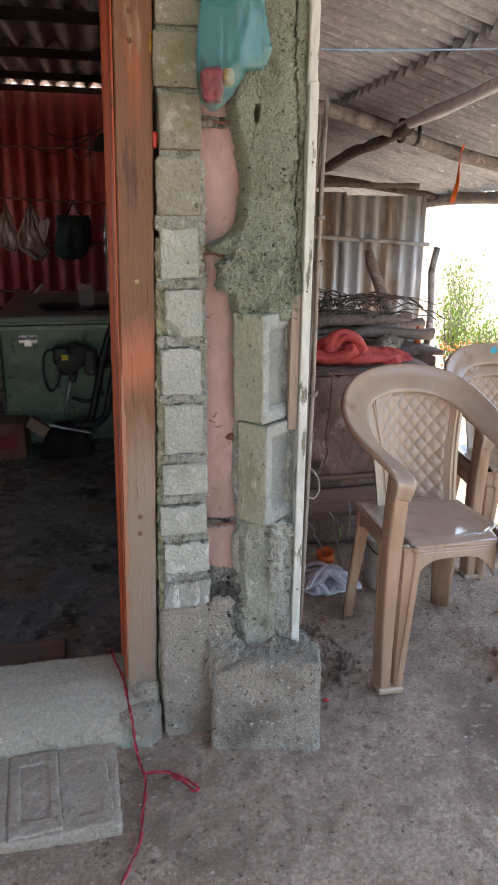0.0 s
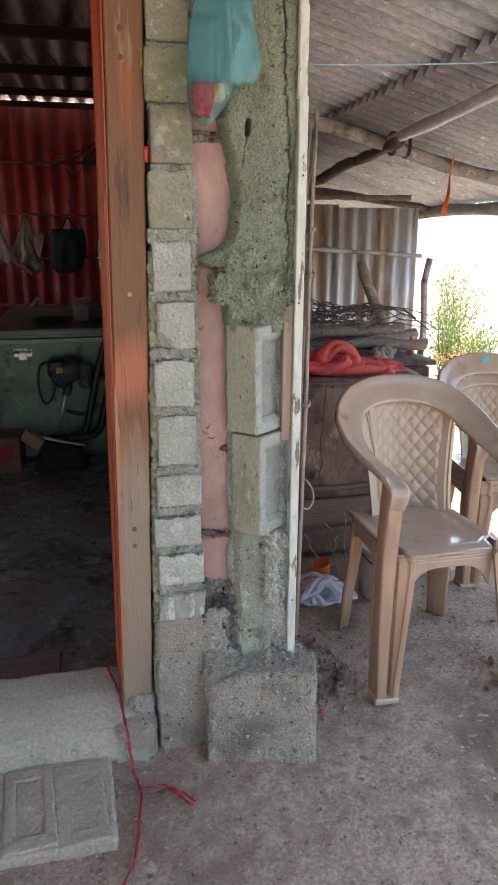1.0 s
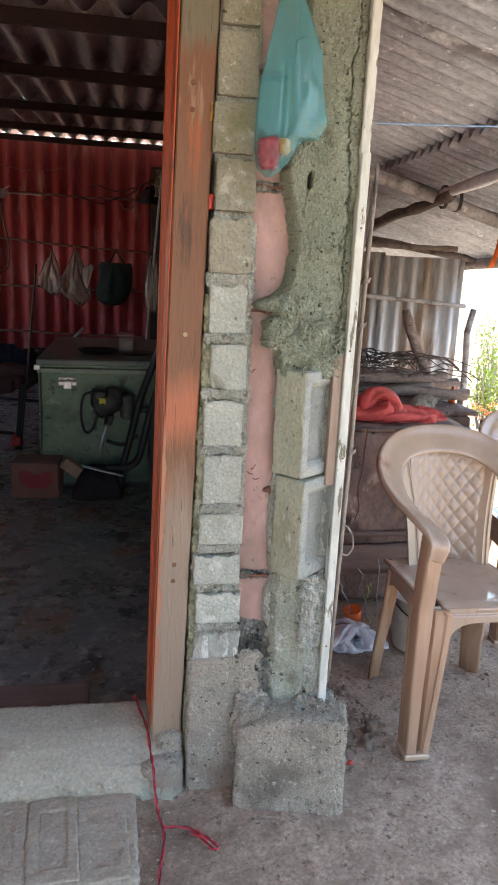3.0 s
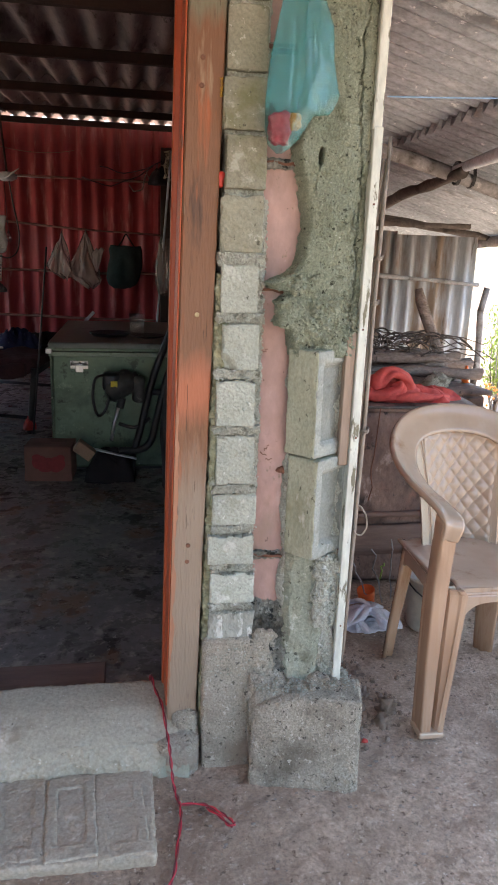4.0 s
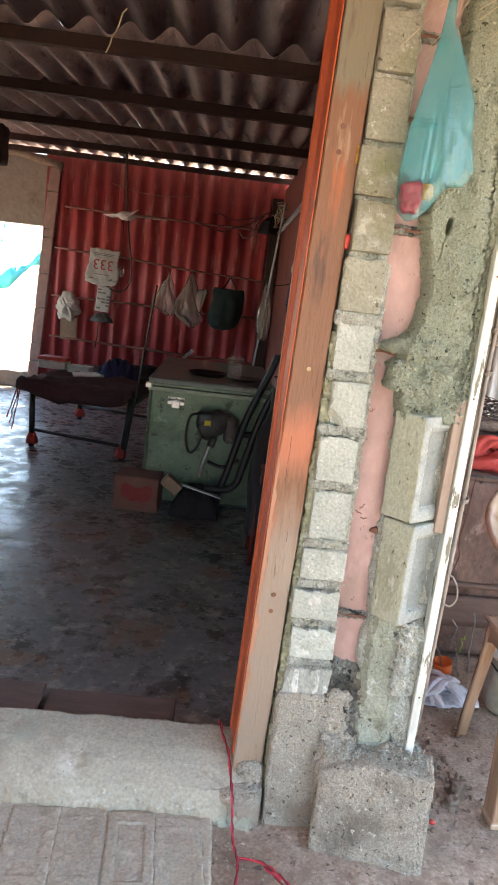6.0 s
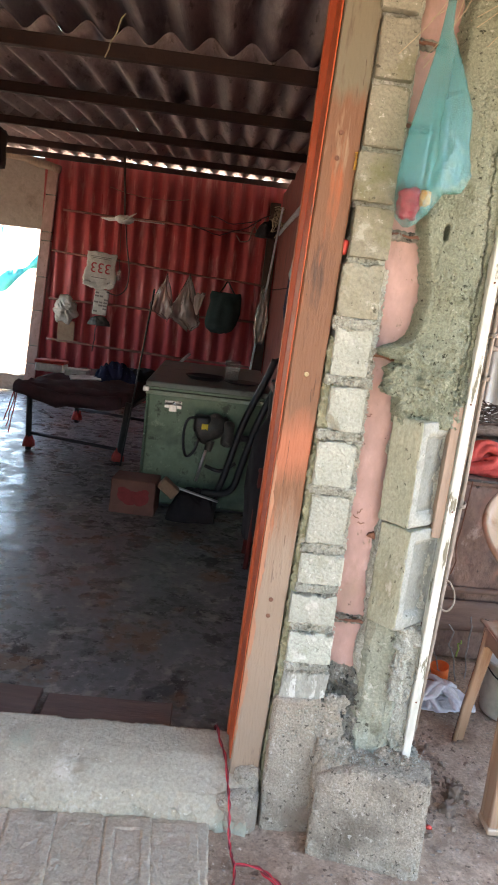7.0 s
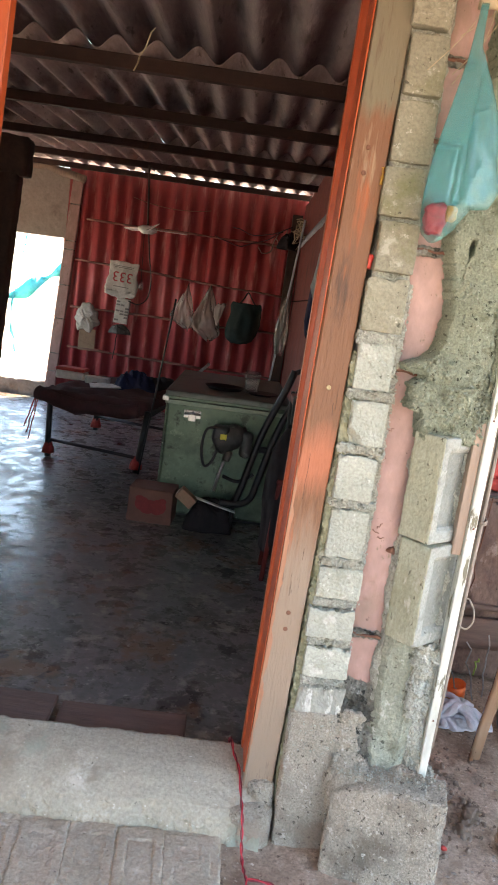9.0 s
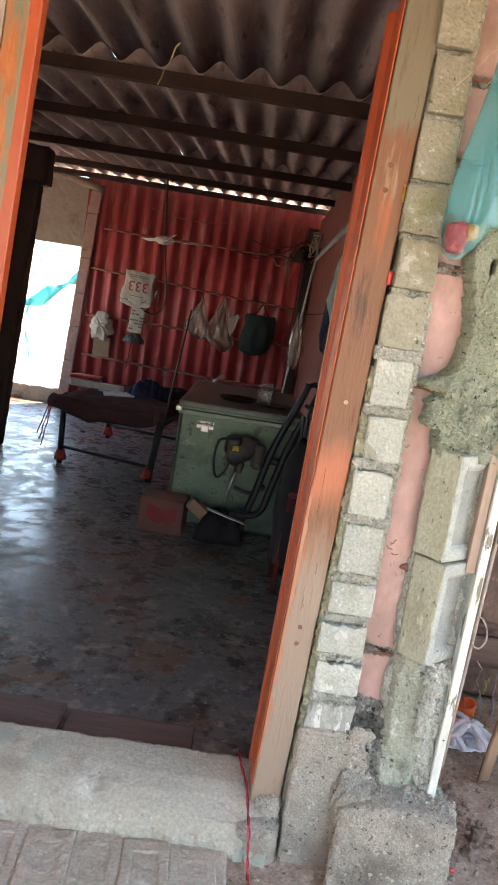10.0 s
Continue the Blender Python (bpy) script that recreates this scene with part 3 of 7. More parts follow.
wl_bm = box(-4.42, -4.3, 0.0, 4.3, 0, 2.9, 0)
box(-4.42, -4.3, 6.5, 7.1, 0, 2.9, 0, wl_bm)
box(-4.42, -4.3, 4.3, 6.5, 0, 0.65, 0, wl_bm)
box(-4.42, -4.3, 4.3, 6.5, 2.25, 2.9, 0, wl_bm)
solid("wall_left", wl_bm, M["wall_pale"], "bare cement side wall with a wide opening", "wall", kind="structure")
solid("wall_right", rough_box(0.44, 0.52, 0.16, 7.1, 0, 2.75, 0.08, 0.01, 0.006, 6, 6), M["maroon_wall"], "dark maroon painted side wall", "wall", kind="structure")
solid("wall_front", lean(box(-4.36, -0.908, 0.0, 0.14, 0, 2.32, 0.005), 0.05, 1.44), M["wall_pale"], "plastered front wall beside the doorway", "wall", kind="structure")

# ---- house roof ----
SLOPE = 0.068


def roof_z(y):
    return 2.36 + SLOPE * y


def build_roof():
    """Fibre cement sheets lapped at the purlins; one ceiling mesh."""
    bm = bmesh.new()
    ys = (-1.0, 1.56, 2.84, 4.3, 5.75, 7.3)
    for k in range(5):
        y0, y1 = ys[k] - 0.045, ys[k + 1] + 0.10
        lift = 0.010 * ((k + 1) % 2)
        o = (-4.6, y0, roof_z(y0) + 0.05 + lift)
        d = (0, 1, SLOPE)
        corrugated(o, (1, 0, 0), d, 5.4, (y1 - y0) * math.hypot(1, SLOPE), 0.177, 0.032, 0.007, 10, bm=bm)
    return solid("ceiling", bm, M["roof"], "underside of dark corrugated fibre cement roof", "roof", kind="structure", smooth=True)


build_roof()
for y in (1.55, 2.76, 4.22, 5.66, 6.80):
    bm = box(-4.3, 0.5, y - 0.02, y + 0.02, roof_z(y) - 0.046, roof_z(y) + 0.014, 0.003)
    solid("purlin", bm, M["purlin"], "dark steel roof purlin spanning the room", "beam", "roof purlins")

# roof out of view, added to hold sky light off wall and yard
fr_bm = corrugated((-4.6, -2.9, 2.36 - 2.9 * SLOPE + 0.04), (1, 0, 0), (0, 1, SLOPE), 5.6, 2.0, 0.177, 0.032, 0.007, 6)
solid("front_roof", fr_bm, M["roof"], "unseen corrugated roof added to shade the wall and yard", "roof", kind="structure", smooth=True)
# posts out of view, added only to carry that roof
for px in (-4.3, 0.9):
    solid("front_post", tube([(px, -2.84, -0.05), (px + 0.02, -2.84, 2.14)], 0.05, 10, wobble=0.2), M["dark_wood"], "unseen rough timber post under the added shade roof", "post", "front posts", smooth=True)

# added behind the camera: blocks low sky and ground bounce from the front left
solid("yard_wall", box(-6.5, -0.6, -5.2, -5.05, -0.05, 1.5, 0.01), M["wall_pale"], "unseen plain cement wall added to block light from the front", "wall", kind="structure")
# added out of view as well, closes the yard's left side
solid("yard_side_wall", box(-6.5, -6.35, -5.05, 0.0, -0.05, 2.6, 0.01), M["wall_pale"], "unseen plain cement wall added beside the front yard", "wall", kind="structure")

# ---- wall end beside the door: stacked blocks, pink strip, render, corner column, footing ----
we = thing("wall_end", I4, "broken block wall end with pink plaster and cement render", "wall", kind="structure")
JOINTS = (0.37, 0.49, 0.61, 0.725, 0.84, 1.005, 1.155, 1.30, 1.45, 1.60, 1.735, 1.865, 2.02, 2.17, 2.34)


def wall_block(x0, x1, y0, y1, z0, z1, seed, top_bite=0.0, corner=0.0):
    """A cast block with fairly sharp edges, grit on its faces, nibbled arrises and sometimes a bitten edge."""
    own = rough_box(x0, x1, y0, y1, z0, z1, 0.0055, 0.0035, 0.0014, 42, seed, chip=0.014)
    for v in own.verts:
        p = v.co
        bite = top_bite * max(0.0, fbm((p.x, 0, 0), 26, seed + 4) + 0.25)
        if bite and p.z > z1 - 0.022:
            p.z -= bite * (p.z - z1 + 0.022) / 0.022
        if corner and p.z < z0 + 0.05 and p.x < x0 + 0.045 and p.y < 0.05:
            d = (x0 + 0.045 - p.x) / 0.045 * (z0 + 0.05 - p.z) / 0.05
            p.y += corner * min(1.0, 3.2 * max(0.0, d - 0.14))
        p.y += 0.0016 * fbm(p, 130, seed + 6, 2) * (p.y < 0.02)
    return own


for i in range(len(JOINTS) - 1):
    z0, z1 = JOINTS[i], JOINTS[i + 1]
    thin = i < 4
    gap = 0.024 if thin else 0.024 if i < 8 else 0.009
    dx = 0.006 * math.sin(i * 2.3)
    zf = (z0 - 0.37) / 1.5
    inset = 0.0 if thin else 0.009 if i < 8 else 0.002
    own = wall_block(0.136 + 0.018 * zf + dx + inset, 0.266 - 0.010 * zf + dx * 0.5 - inset, -0.014 + 0.005 * math.cos(i * 1.7), 0.14, z0 + 0.003, z1 - gap, i + 1,
                     0.012 if i in (1, 2, 5, 8) else 0.004, 0.022 if i == 6 else 0.0)
    if i == 0:
        lean(own, 0.07, z0)
    part("brick" if thin else "block", own, M["stained_block"] if i == 0 else M["block"] if i < 8 else M["block_green"], we, smooth=False)
part("mortar", rough_box(0.160, 0.262, 0.010, 0.14, 0.30, 2.34, 0.007, 0.004, 0.006, 30, 31), M["mortar"], we, smooth=False)
# crumbly beds between the blocks, some squeezed out past the faces
for i in range(1, 9):
    zz, zf = JOINTS[i], (JOINTS[i] - 0.37) / 1.5
    thick = 0.027 if i < 8 else 0.034
    over = 0.007 if i in (5, 6, 7, 8) else 0.0
    own = rough_box(0.140 + 0.016 * zf - over, 0.264 - 0.010 * zf + over * 1.2, -0.009 - 0.3 * over, 0.06, zz - thick + 0.004, zz + 0.003, 0.0045, 0.006, 0.0055, 60, 40 + i, chip=0.014)
    part("mortar_joint", own, M["mortar"], we, smooth=False)
for i in (4, 5, 6, 7, 8):
    own = rough_box(0.244, 0.266, 0.002, 0.05, JOINTS[i] - 0.03, JOINTS[i + 1] - 0.02, 0.0045, 0.007, 0.0075, 55, 60 + i, chip=0.014)
    part("mortar_squeeze", own, M["mortar"], we, smooth=False)


def bed_spot(r):
    i = r.choice((1, 2, 3, 4, 5, 5, 6, 6, 7, 7, 8, 8))
    if r.random() < 0.45 and i > 3:
        return (0.256 + 0.014 * r.random(), 0.002 + 0.02 * r.random(), JOINTS[i] + 0.13 * r.random())
    return (0.145 + 0.122 * r.random(), -0.010 - 0.004 * r.random(), JOINTS[i] - 0.032 * r.random())


tagged(part("mortar_grit", crumbs(900, 3, bed_spot, 0.0018, 0.0055), M["mortar"], we, "loose grit in the mortar beds"), kind="stuff")


def pink_strip():
    bm = bmesh.new()
    nx, nz = 26, 300
    rows = []
    for k in range(nz + 1):
        z = 0.36 + 1.98 * k / nz
        row = []
        for i in range(nx + 1):
            x = 0.246 + 0.165 * i / nx
            y = 0.040 - 0.016 * math.sin(math.pi * i / nx) + 0.0022 * fbm((x, 0, z), 14, 3)
            flake = fbm((x, 2, z), 55, 5)
            if flake > 0.62:
                y += 0.0035 * min(1.0, (flake - 0.62) * 8)
            row.append(bm.verts.new((x, y, z)))
        rows.append(row)
    for a, b in zip(rows, rows[1:]):
        for i in range(nx):
            bm.faces.new((a[i], a[i + 1], b[i + 1], b[i]))
    back = bmesh.ops.extrude_face_region(bm, geom=bm.faces[:])
    bmesh.ops.translate(bm, verts=[v for v in back["geom"] if isinstance(v, bmesh.types.BMVert)], vec=(0, 0.08, 0))
    bmesh.ops.recalc_face_normals(bm, faces=bm.faces[:])
    return bm


part("pink_plaster", pink_strip(), M["pink"], we, "pink painted plaster strip", smooth=True)
# rusty bars and crumbs of mortar crossing the strip
for z, x1, dark in ((1.672, 0.335, 1), (1.362, 0.345, 0), (0.628, 0.345, 1), (1.93, 0.33, 1), (2.12, 0.33, 1)):
    part("tie_bar", tube(bend((0.256, 0.014, z), (x1, 0.006, z - 0.006), 8, wander=0.006, seed=z), 0.0042, 7, wobble=0.6, seed=z), M["rust"], we)
    # the dark crumb also stands in for the shadow under the bar
    if dark:
        part("mortar_crumb", rough_box(0.256, x1, 0.010, 0.05, z - 0.014, z + 0.008, 0.004, 0.005, 0.006, 60, z * 7), M["dark_mortar"], we)
part("rust_spot", rough_box(0.325, 0.352, 0.012, 0.05, 0.868, 0.884, 0.004, 0.005, 0.006, 70, 5), M["rust"], we, "rusty wire stub in a chipped hole")
for x, z, tilt in ((0.268, 1.20, 0.4), (0.276, 0.925, -0.3), (0.288, 0.93, 0.9), (0.292, 0.905, 0.1)):
    part("root_mark", tube(bend((x, 0.022, z), (x + 0.018 * math.cos(tilt), 0.017, z + 0.022 * math.sin(tilt)), 5, wander=0.008, seed=z * 9), 0.0013, 5), M["rust"], we)

EDGE = ((1.19, 0.338), (1.238, 0.335), (1.268, 0.327), (1.296, 0.311), (1.325, 0.302), (1.345, 0.306), (1.353, 0.320), (1.361, 0.320), (1.366, 0.280), (1.374, 0.272), (1.389, 0.300), (1.412, 0.331), (1.441, 0.347),
        (1.525, 0.359), (1.579, 0.354), (1.632, 0.341), (1.671, 0.325), (1.72, 0.318), (1.80, 0.340), (1.90, 0.350), (2.36, 0.356))
CRACK = ((1.20, 0.486), (1.318, 0.492), (1.42, 0.499), (1.532, 0.493), (1.615, 0.503), (1.695, 0.490), (1.813, 0.484), (1.977, 0.483), (2.06, 0.495), (2.36, 0.498))


def render_slab():
    """Cement render on the upper column: trowelled and pitted, heaped at its foot, flaking along a crack by the corner."""
    bm = bmesh.new()
    nx, nz = 96, 520
    front = []
    for k in range(nz + 1):
        z = 1.195 + 1.165 * k / nz
        jag = 0.006 * fbm((0, 0, z), 24, 6) + 0.0045 * fbm((0, 0, z), 90, 7)
        xl, xr = ramp_line(EDGE, z) + jag, 0.514
        crack_x = ramp_line(CRACK, z) + 0.006 * fbm((0, 0, z), 22, 9) + 0.004 * fbm((0, 0, z), 75, 3)
        heap = math.exp(-((z - 1.29) / 0.075) ** 2)
        row = []
        for i in range(nx + 1):
            f = i / nx
            x = xl + (xr - xl) * f
            y = -0.024 - 0.008 * math.sin(math.pi * f) + 0.006 * fbm((x, 0, z), 10, 1) + 0.0012 * fbm((x, 0, z), 60, 2)
            rough = min(1.0, 0.15 + 1.1 * heap + 0.9 * max(0.0, fbm((x, 3, z), 7, 21)) + 0.5 * math.exp(-((x - xl) / 0.02) ** 2))
            y += rough * ((0.0040 + 0.0055 * heap) * fbm((x, 0, z), 68, 4) + 0.0042 * fbm((x, 0, z), 180, 14, 2)) - 0.010 * heap + 0.007 * heap * fbm((x, 0, z), 24, 31)
            # small torn pits in clusters
            d = noise.voronoi(Vector((x * 120 + z * 30, 0, z * 125)))
            pit = noise.cell(d[1][0] * 3.7)
            if pit > 0.15 - 0.6 * rough and d[0][0] < 0.50:
                y += 0.0052 * (1 - d[0][0] / 0.50)
            if x - xl < 0.022:
                y += 0.040 * (1 - (x - xl) / 0.022) ** 1.8
            hole = math.hypot((x - 0.391) / 0.008, (z - 1.686 - (x - 0.391) * 0.9) / 0.021) + 0.25 * fbm((x, 5, z), 70, 2)
            if hole < 1.0:
                y += 0.075 * (1 - hole ** 3)
            off = x - crack_x
            if off > 0:
                y += 0.006 + 0.004 * fbm((x, 0, z), 30, 17)
            if abs(off) < 0.0028:
                y += 0.011
            if off < 0 and off > -0.016 and fbm((x, 7, z), 26, 23) > 0.32:
                y += 0.006
            thin_crack = abs(x - 0.386 + 0.16 * (1.66 - z) - 0.004 * fbm((0, 0, z), 40, 12))
            if thin_crack < 0.0016 and 1.60 < z < 1.68:
                y += 0.004
            row.append(bm.verts.new((x, y, z)))
        front.append(row)
    back = [[bm.verts.new((row[i].co.x, 0.10, row[i].co.z)) for i in (0, nx)] for row in front]
    for a, b in zip(front, front[1:]):
        for i in range(nx):
            bm.faces.new((a[i], a[i + 1], b[i + 1], b[i]))
    for k in range(nz):
        bm.faces.new((front[k][0], front[k + 1][0], back[k + 1][0], back[k][0]))
        bm.faces.new((front[k][nx], back[k][1], back[k + 1][1], front[k + 1][nx]))
    bm.faces.new([v for v in front[0]] + [back[0][1], back[0][0]])
    return bm


part("cement_render", render_slab(), M["render"], we, "green grey cement render, pitted and cracked", smooth=True)


def lump(x0, x1, y0, y1, z0, z1, seed, pinch):
    """A hand-thrown mortar lump, drawn out to a point on the door side by pinch."""
    own = rough_box(x0, x1, y0, y1, z0, z1, 0.004, 0.012, 0.009, 38, seed, chip=0.02)
    zc = (z0 + z1) / 2
    for v in own.verts:
        f = 1 - pinch * max(0.0, 1 - (v.co.x - x0) / (x1 - x0)) ** 1.3
        v.co.z = zc + (v.co.z - zc) * f - 0.010 * pinch * max(0.0, 1 - (v.co.x - x0) / (x1 - x0))
        v.co += Vector((0.3, 1, 0.3)) * 0.0035 * fbm(v.co, 130, seed + 2, 2)
    return own


for x0, x1, y0, z0, z1, sd, pinch in ((0.272, 0.372, -0.036, 1.366, 1.412, 3, 0.75), (0.300, 0.372, -0.046, 1.265, 1.352, 5, 0.2), (0.340, 0.420, -0.050, 1.236, 1.300, 6, 0.1), (0.385, 0.47, -0.047, 1.26, 1.345, 7, 0.1), (0.335, 0.40, -0.042, 1.325, 1.40, 9, 0.1)):
    part("mortar_lump", lump(x0, x1, y0, 0.05, z0, z1, sd, pinch), M["render"], we)


def render_spot(r):
    z = r.gauss(1.29, 0.055) if r.random() < 0.75 else r.uniform(1.36, 1.41)
    x0 = ramp_line(EDGE, z)
    x = x0 + 0.012 + (0.49 - x0) * r.random() ** 1.3
    if z < 1.20 or (z > 1.36 and x > 0.36):
        return None
    return (x, -0.024 - 0.008 * math.sin(math.pi * (x - x0) / (0.514 - x0)) - 0.010 * math.exp(-((z - 1.29) / 0.075) ** 2) + 0.040 * max(0.0, 1 - (x - x0) / 0.022) ** 1.8, z)


tagged(part("render_grit", crumbs(1100, 8, render_spot, 0.0022, 0.0070), M["render"], we, "coarse grit standing out of the render"), kind="stuff")


def column_block(m, seed):
    """A hollow block stood on end: one plain narrow face, one wide face with a sunk panel."""
    bm = rough_box(0, 0.10, 0, 0.14, 0, 0.283, 0.005, 0.003, 0.0016, 45, seed, chip=0.012)
    for v in bm.verts:
        y, z = v.co.y, v.co.z
        if v.co.x > 0.08:
            d = min(y - 0.026, 0.137 - y, z - 0.030, 0.252 - z)
            v.co.x -= 0.015 * max(0.0, min(1.0, d / 0.016)) + 0.002 * fbm(v.co, 22, seed + 3)
    bm.normal_update()
    # slot 2 darkens the panel faces as painted shade, slot 1 is the border
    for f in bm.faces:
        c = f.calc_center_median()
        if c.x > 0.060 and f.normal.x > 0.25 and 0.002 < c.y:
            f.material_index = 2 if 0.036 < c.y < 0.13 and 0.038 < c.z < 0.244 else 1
    bm.transform(m)
    return bm


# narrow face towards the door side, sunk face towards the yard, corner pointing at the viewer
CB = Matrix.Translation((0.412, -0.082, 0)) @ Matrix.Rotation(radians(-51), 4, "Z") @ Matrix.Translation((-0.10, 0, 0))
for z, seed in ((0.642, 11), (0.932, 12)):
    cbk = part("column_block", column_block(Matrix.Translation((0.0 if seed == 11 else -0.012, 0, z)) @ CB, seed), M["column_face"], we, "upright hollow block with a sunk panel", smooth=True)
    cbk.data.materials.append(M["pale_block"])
    cbk.data.materials.append(M["shaded_panel"])
stub = rough_box(0, 0.098, 0, 0.085, 0.232, 0.645, 0.0045, 0.006, 0.0030, 34, 15, chip=0.018)
for v in stub.verts:
    # the broken lower end tapers, and a long flake has gone from its outer side
    v.co.x *= 1 - 0.10 * max(0.0, (0.40 - v.co.z) / 0.14)
    cutoff = (v.co.x - 0.066) + (0.030 - v.co.y) + 0.012 * fbm(v.co, 12, 5)
    if cutoff > 0:
        v.co.x -= cutoff * 0.5
        v.co.y += cutoff * 0.5
stub.transform(Matrix.Translation((0.0, 0.008, 0)) @ CB)
part("column_stub", stub, M["stub"], we, "broken block foot of the column")
part("column_core", rough_box(0.345, 0.505, 0.0, 0.14, 0.15, 1.25, 0.010, 0.015, 0.012, 18, 17), M["mortar"], we)
part("broken_mortar", rough_box(0.462, 0.510, -0.028, 0.10, 0.22, 0.625, 0.005, 0.006, 0.012, 34, 27, chip=0.030), M["mortar"], we, "broken mortar beside the column foot")
part("broken_mortar", rough_box(0.435, 0.478, -0.046, 0.10, 0.42, 0.635, 0.005, 0.006, 0.011, 40, 37, chip=0.030), M["mortar"], we)


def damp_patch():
    """Crumbling dark mortar: deep pockets and lumps, falling back towards the top."""
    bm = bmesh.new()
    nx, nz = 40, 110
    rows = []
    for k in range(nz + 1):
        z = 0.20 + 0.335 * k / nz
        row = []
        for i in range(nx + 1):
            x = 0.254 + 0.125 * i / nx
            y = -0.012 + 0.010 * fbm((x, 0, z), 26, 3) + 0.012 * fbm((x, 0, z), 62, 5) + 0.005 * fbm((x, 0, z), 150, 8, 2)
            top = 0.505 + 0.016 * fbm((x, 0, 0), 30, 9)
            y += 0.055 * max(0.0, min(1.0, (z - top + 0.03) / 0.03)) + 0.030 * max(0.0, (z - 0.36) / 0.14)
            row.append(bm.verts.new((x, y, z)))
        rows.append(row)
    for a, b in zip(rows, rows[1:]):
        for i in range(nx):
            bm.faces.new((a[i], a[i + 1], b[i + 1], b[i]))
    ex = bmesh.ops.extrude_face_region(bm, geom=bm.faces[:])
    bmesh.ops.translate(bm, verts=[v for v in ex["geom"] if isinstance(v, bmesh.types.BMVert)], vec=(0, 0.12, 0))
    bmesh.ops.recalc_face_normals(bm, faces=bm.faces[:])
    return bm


part("damp_patch", damp_patch(), M["dark_mortar"], we, "dark crumbling mortar", smooth=False)
part("mortar_return", lean(rough_box(0.119, 0.152, 0.002, 0.14, 0.02, 1.40, 0.0055, 0.006, 0.007, 36, 29, chip=0.016), 0.020, 0.2), M["mossy_mortar"], we, "mossy mortar squeezed beside the frame")


def gritty(x0, x1, y0, y1, z0, z1, seed, r=0.010, chip=0.02, amp=0.003, grit=0.0015):
    """Cast concrete with its aggregate showing: coarse swell, chipped arrises, grains standing proud."""
    own = rough_box(x0, x1, y0, y1, z0, z1, 0.0042, r, amp, 24, seed, chip=chip)
    own.normal_update()
    for v in own.verts:
        v.co += v.normal * (grit * fbm(v.co, 150, seed + 3, 2) + 0.6 * grit * fbm(v.co, 70, seed + 5, 2))
    return own


part("mortar_lump", gritty(0.256, 0.340, -0.024, 0.10, 0.22, 0.400, 61, 0.022, 0.03, 0.009, 0.002), M["plinth"], we, "pale crumbling mortar lumps")
pl = gritty(0.124, 0.280, -0.020, 0.14, -0.06, 0.384, 19)
for v in pl.verts:
    if v.co.y < 0.05:
        v.co.y -= 0.040 * max(0.0, (0.27 - v.co.z) / 0.27)
part("plinth", pl, M["plinth"], we, "gritty concrete foot under the blocks")
part("plinth", gritty(0.236, 0.38, -0.056, 0.14, -0.06, 0.280, 20, 0.045, 0.03, 0.010), M["plinth"], we)
ft = gritty(0, 0.310, 0, 0.19, -0.10, 0.243, 21, 0.010, 0.030)
for v in ft.verts:
    v.co.y += 0.060 * max(0.0, v.co.z) / 0.24 * (v.co.y < 0.10)
    # the top falls away raggedly towards the door side, the foot is undercut there
    if v.co.z > 0.12:
        v.co.z -= 0.045 * max(0.0, (0.13 - v.co.x) / 0.13) ** 1.5 * (v.co.z - 0.12) / 0.12
    if v.co.z < 0.03 and v.co.y < 0.10:
        v.co.y += 0.02 * max(0.0, fbm(v.co, 14, 2)) 
ft.transform(Matrix.Translation((0.245, -0.146, 0)) @ Matrix.Rotation(radians(-14), 4, "Z"))
part("footing", ft, M["footing"], we, "weathered concrete footing block")


def haunch():
    """Mortar heaped from the footing's front edge back up to the column."""
    bm = bmesh.new()
    nx, ny = 76, 46
    rows = []
    for j in range(ny + 1):
        row = []
        for i in range(nx + 1):
            f = i / nx
            x = 0.255 + 0.285 * f
            y = -0.080 - 0.050 * f + (0.13 + 0.03 * f) * j / ny
            g = j / ny
            z = 0.216 + 0.026 * f + 0.050 * g ** 0.7 * (1 - 0.75 * f) + 0.010 * fbm((x, y, 0), 20, 4) + 0.006 * fbm((x, y, 0), 62, 6) + 0.003 * fbm((x, y, 0), 160, 7, 2) - 0.03 * (1 - min(1.0, g * 6))
            z -= 0.03 * max(0.0, (f - 0.93) / 0.07) + 0.03 * max(0.0, (0.07 - f) / 0.07)
            row.append(bm.verts.new((x, y, z)))
        rows.append(row)
    for a, b in zip(rows, rows[1:]):
        for i in range(nx):
            bm.faces.new((a[i], a[i + 1], b[i + 1], b[i]))
    ex = bmesh.ops.extrude_face_region(bm, geom=bm.faces[:])
    bmesh.ops.translate(bm, verts=[v for v in ex["geom"] if isinstance(v, bmesh.types.BMVert)], vec=(0, 0, -0.08))
    bmesh.ops.recalc_face_normals(bm, faces=bm.faces[:])
    return bm


part("haunching", haunch(), M["footing"], we)
for x0, x1, y0, z0, z1, sd in ((0.43, 0.50, -0.060, 0.22, 0.262, 3), (0.48, 0.53, -0.030, 0.22, 0.272, 4), (0.528, 0.585, -0.02, -0.03, 0.21, 8), (0.535, 0.60, 0.03, -0.03, 0.13, 5)):
    part("mortar_rubble", rough_box(x0, x1, y0, 0.08, z0, z1, 0.0045, 0.008, 0.010, 36, sd + 70, chip=0.03), M["footing"] if sd % 2 else M["mortar"], we)


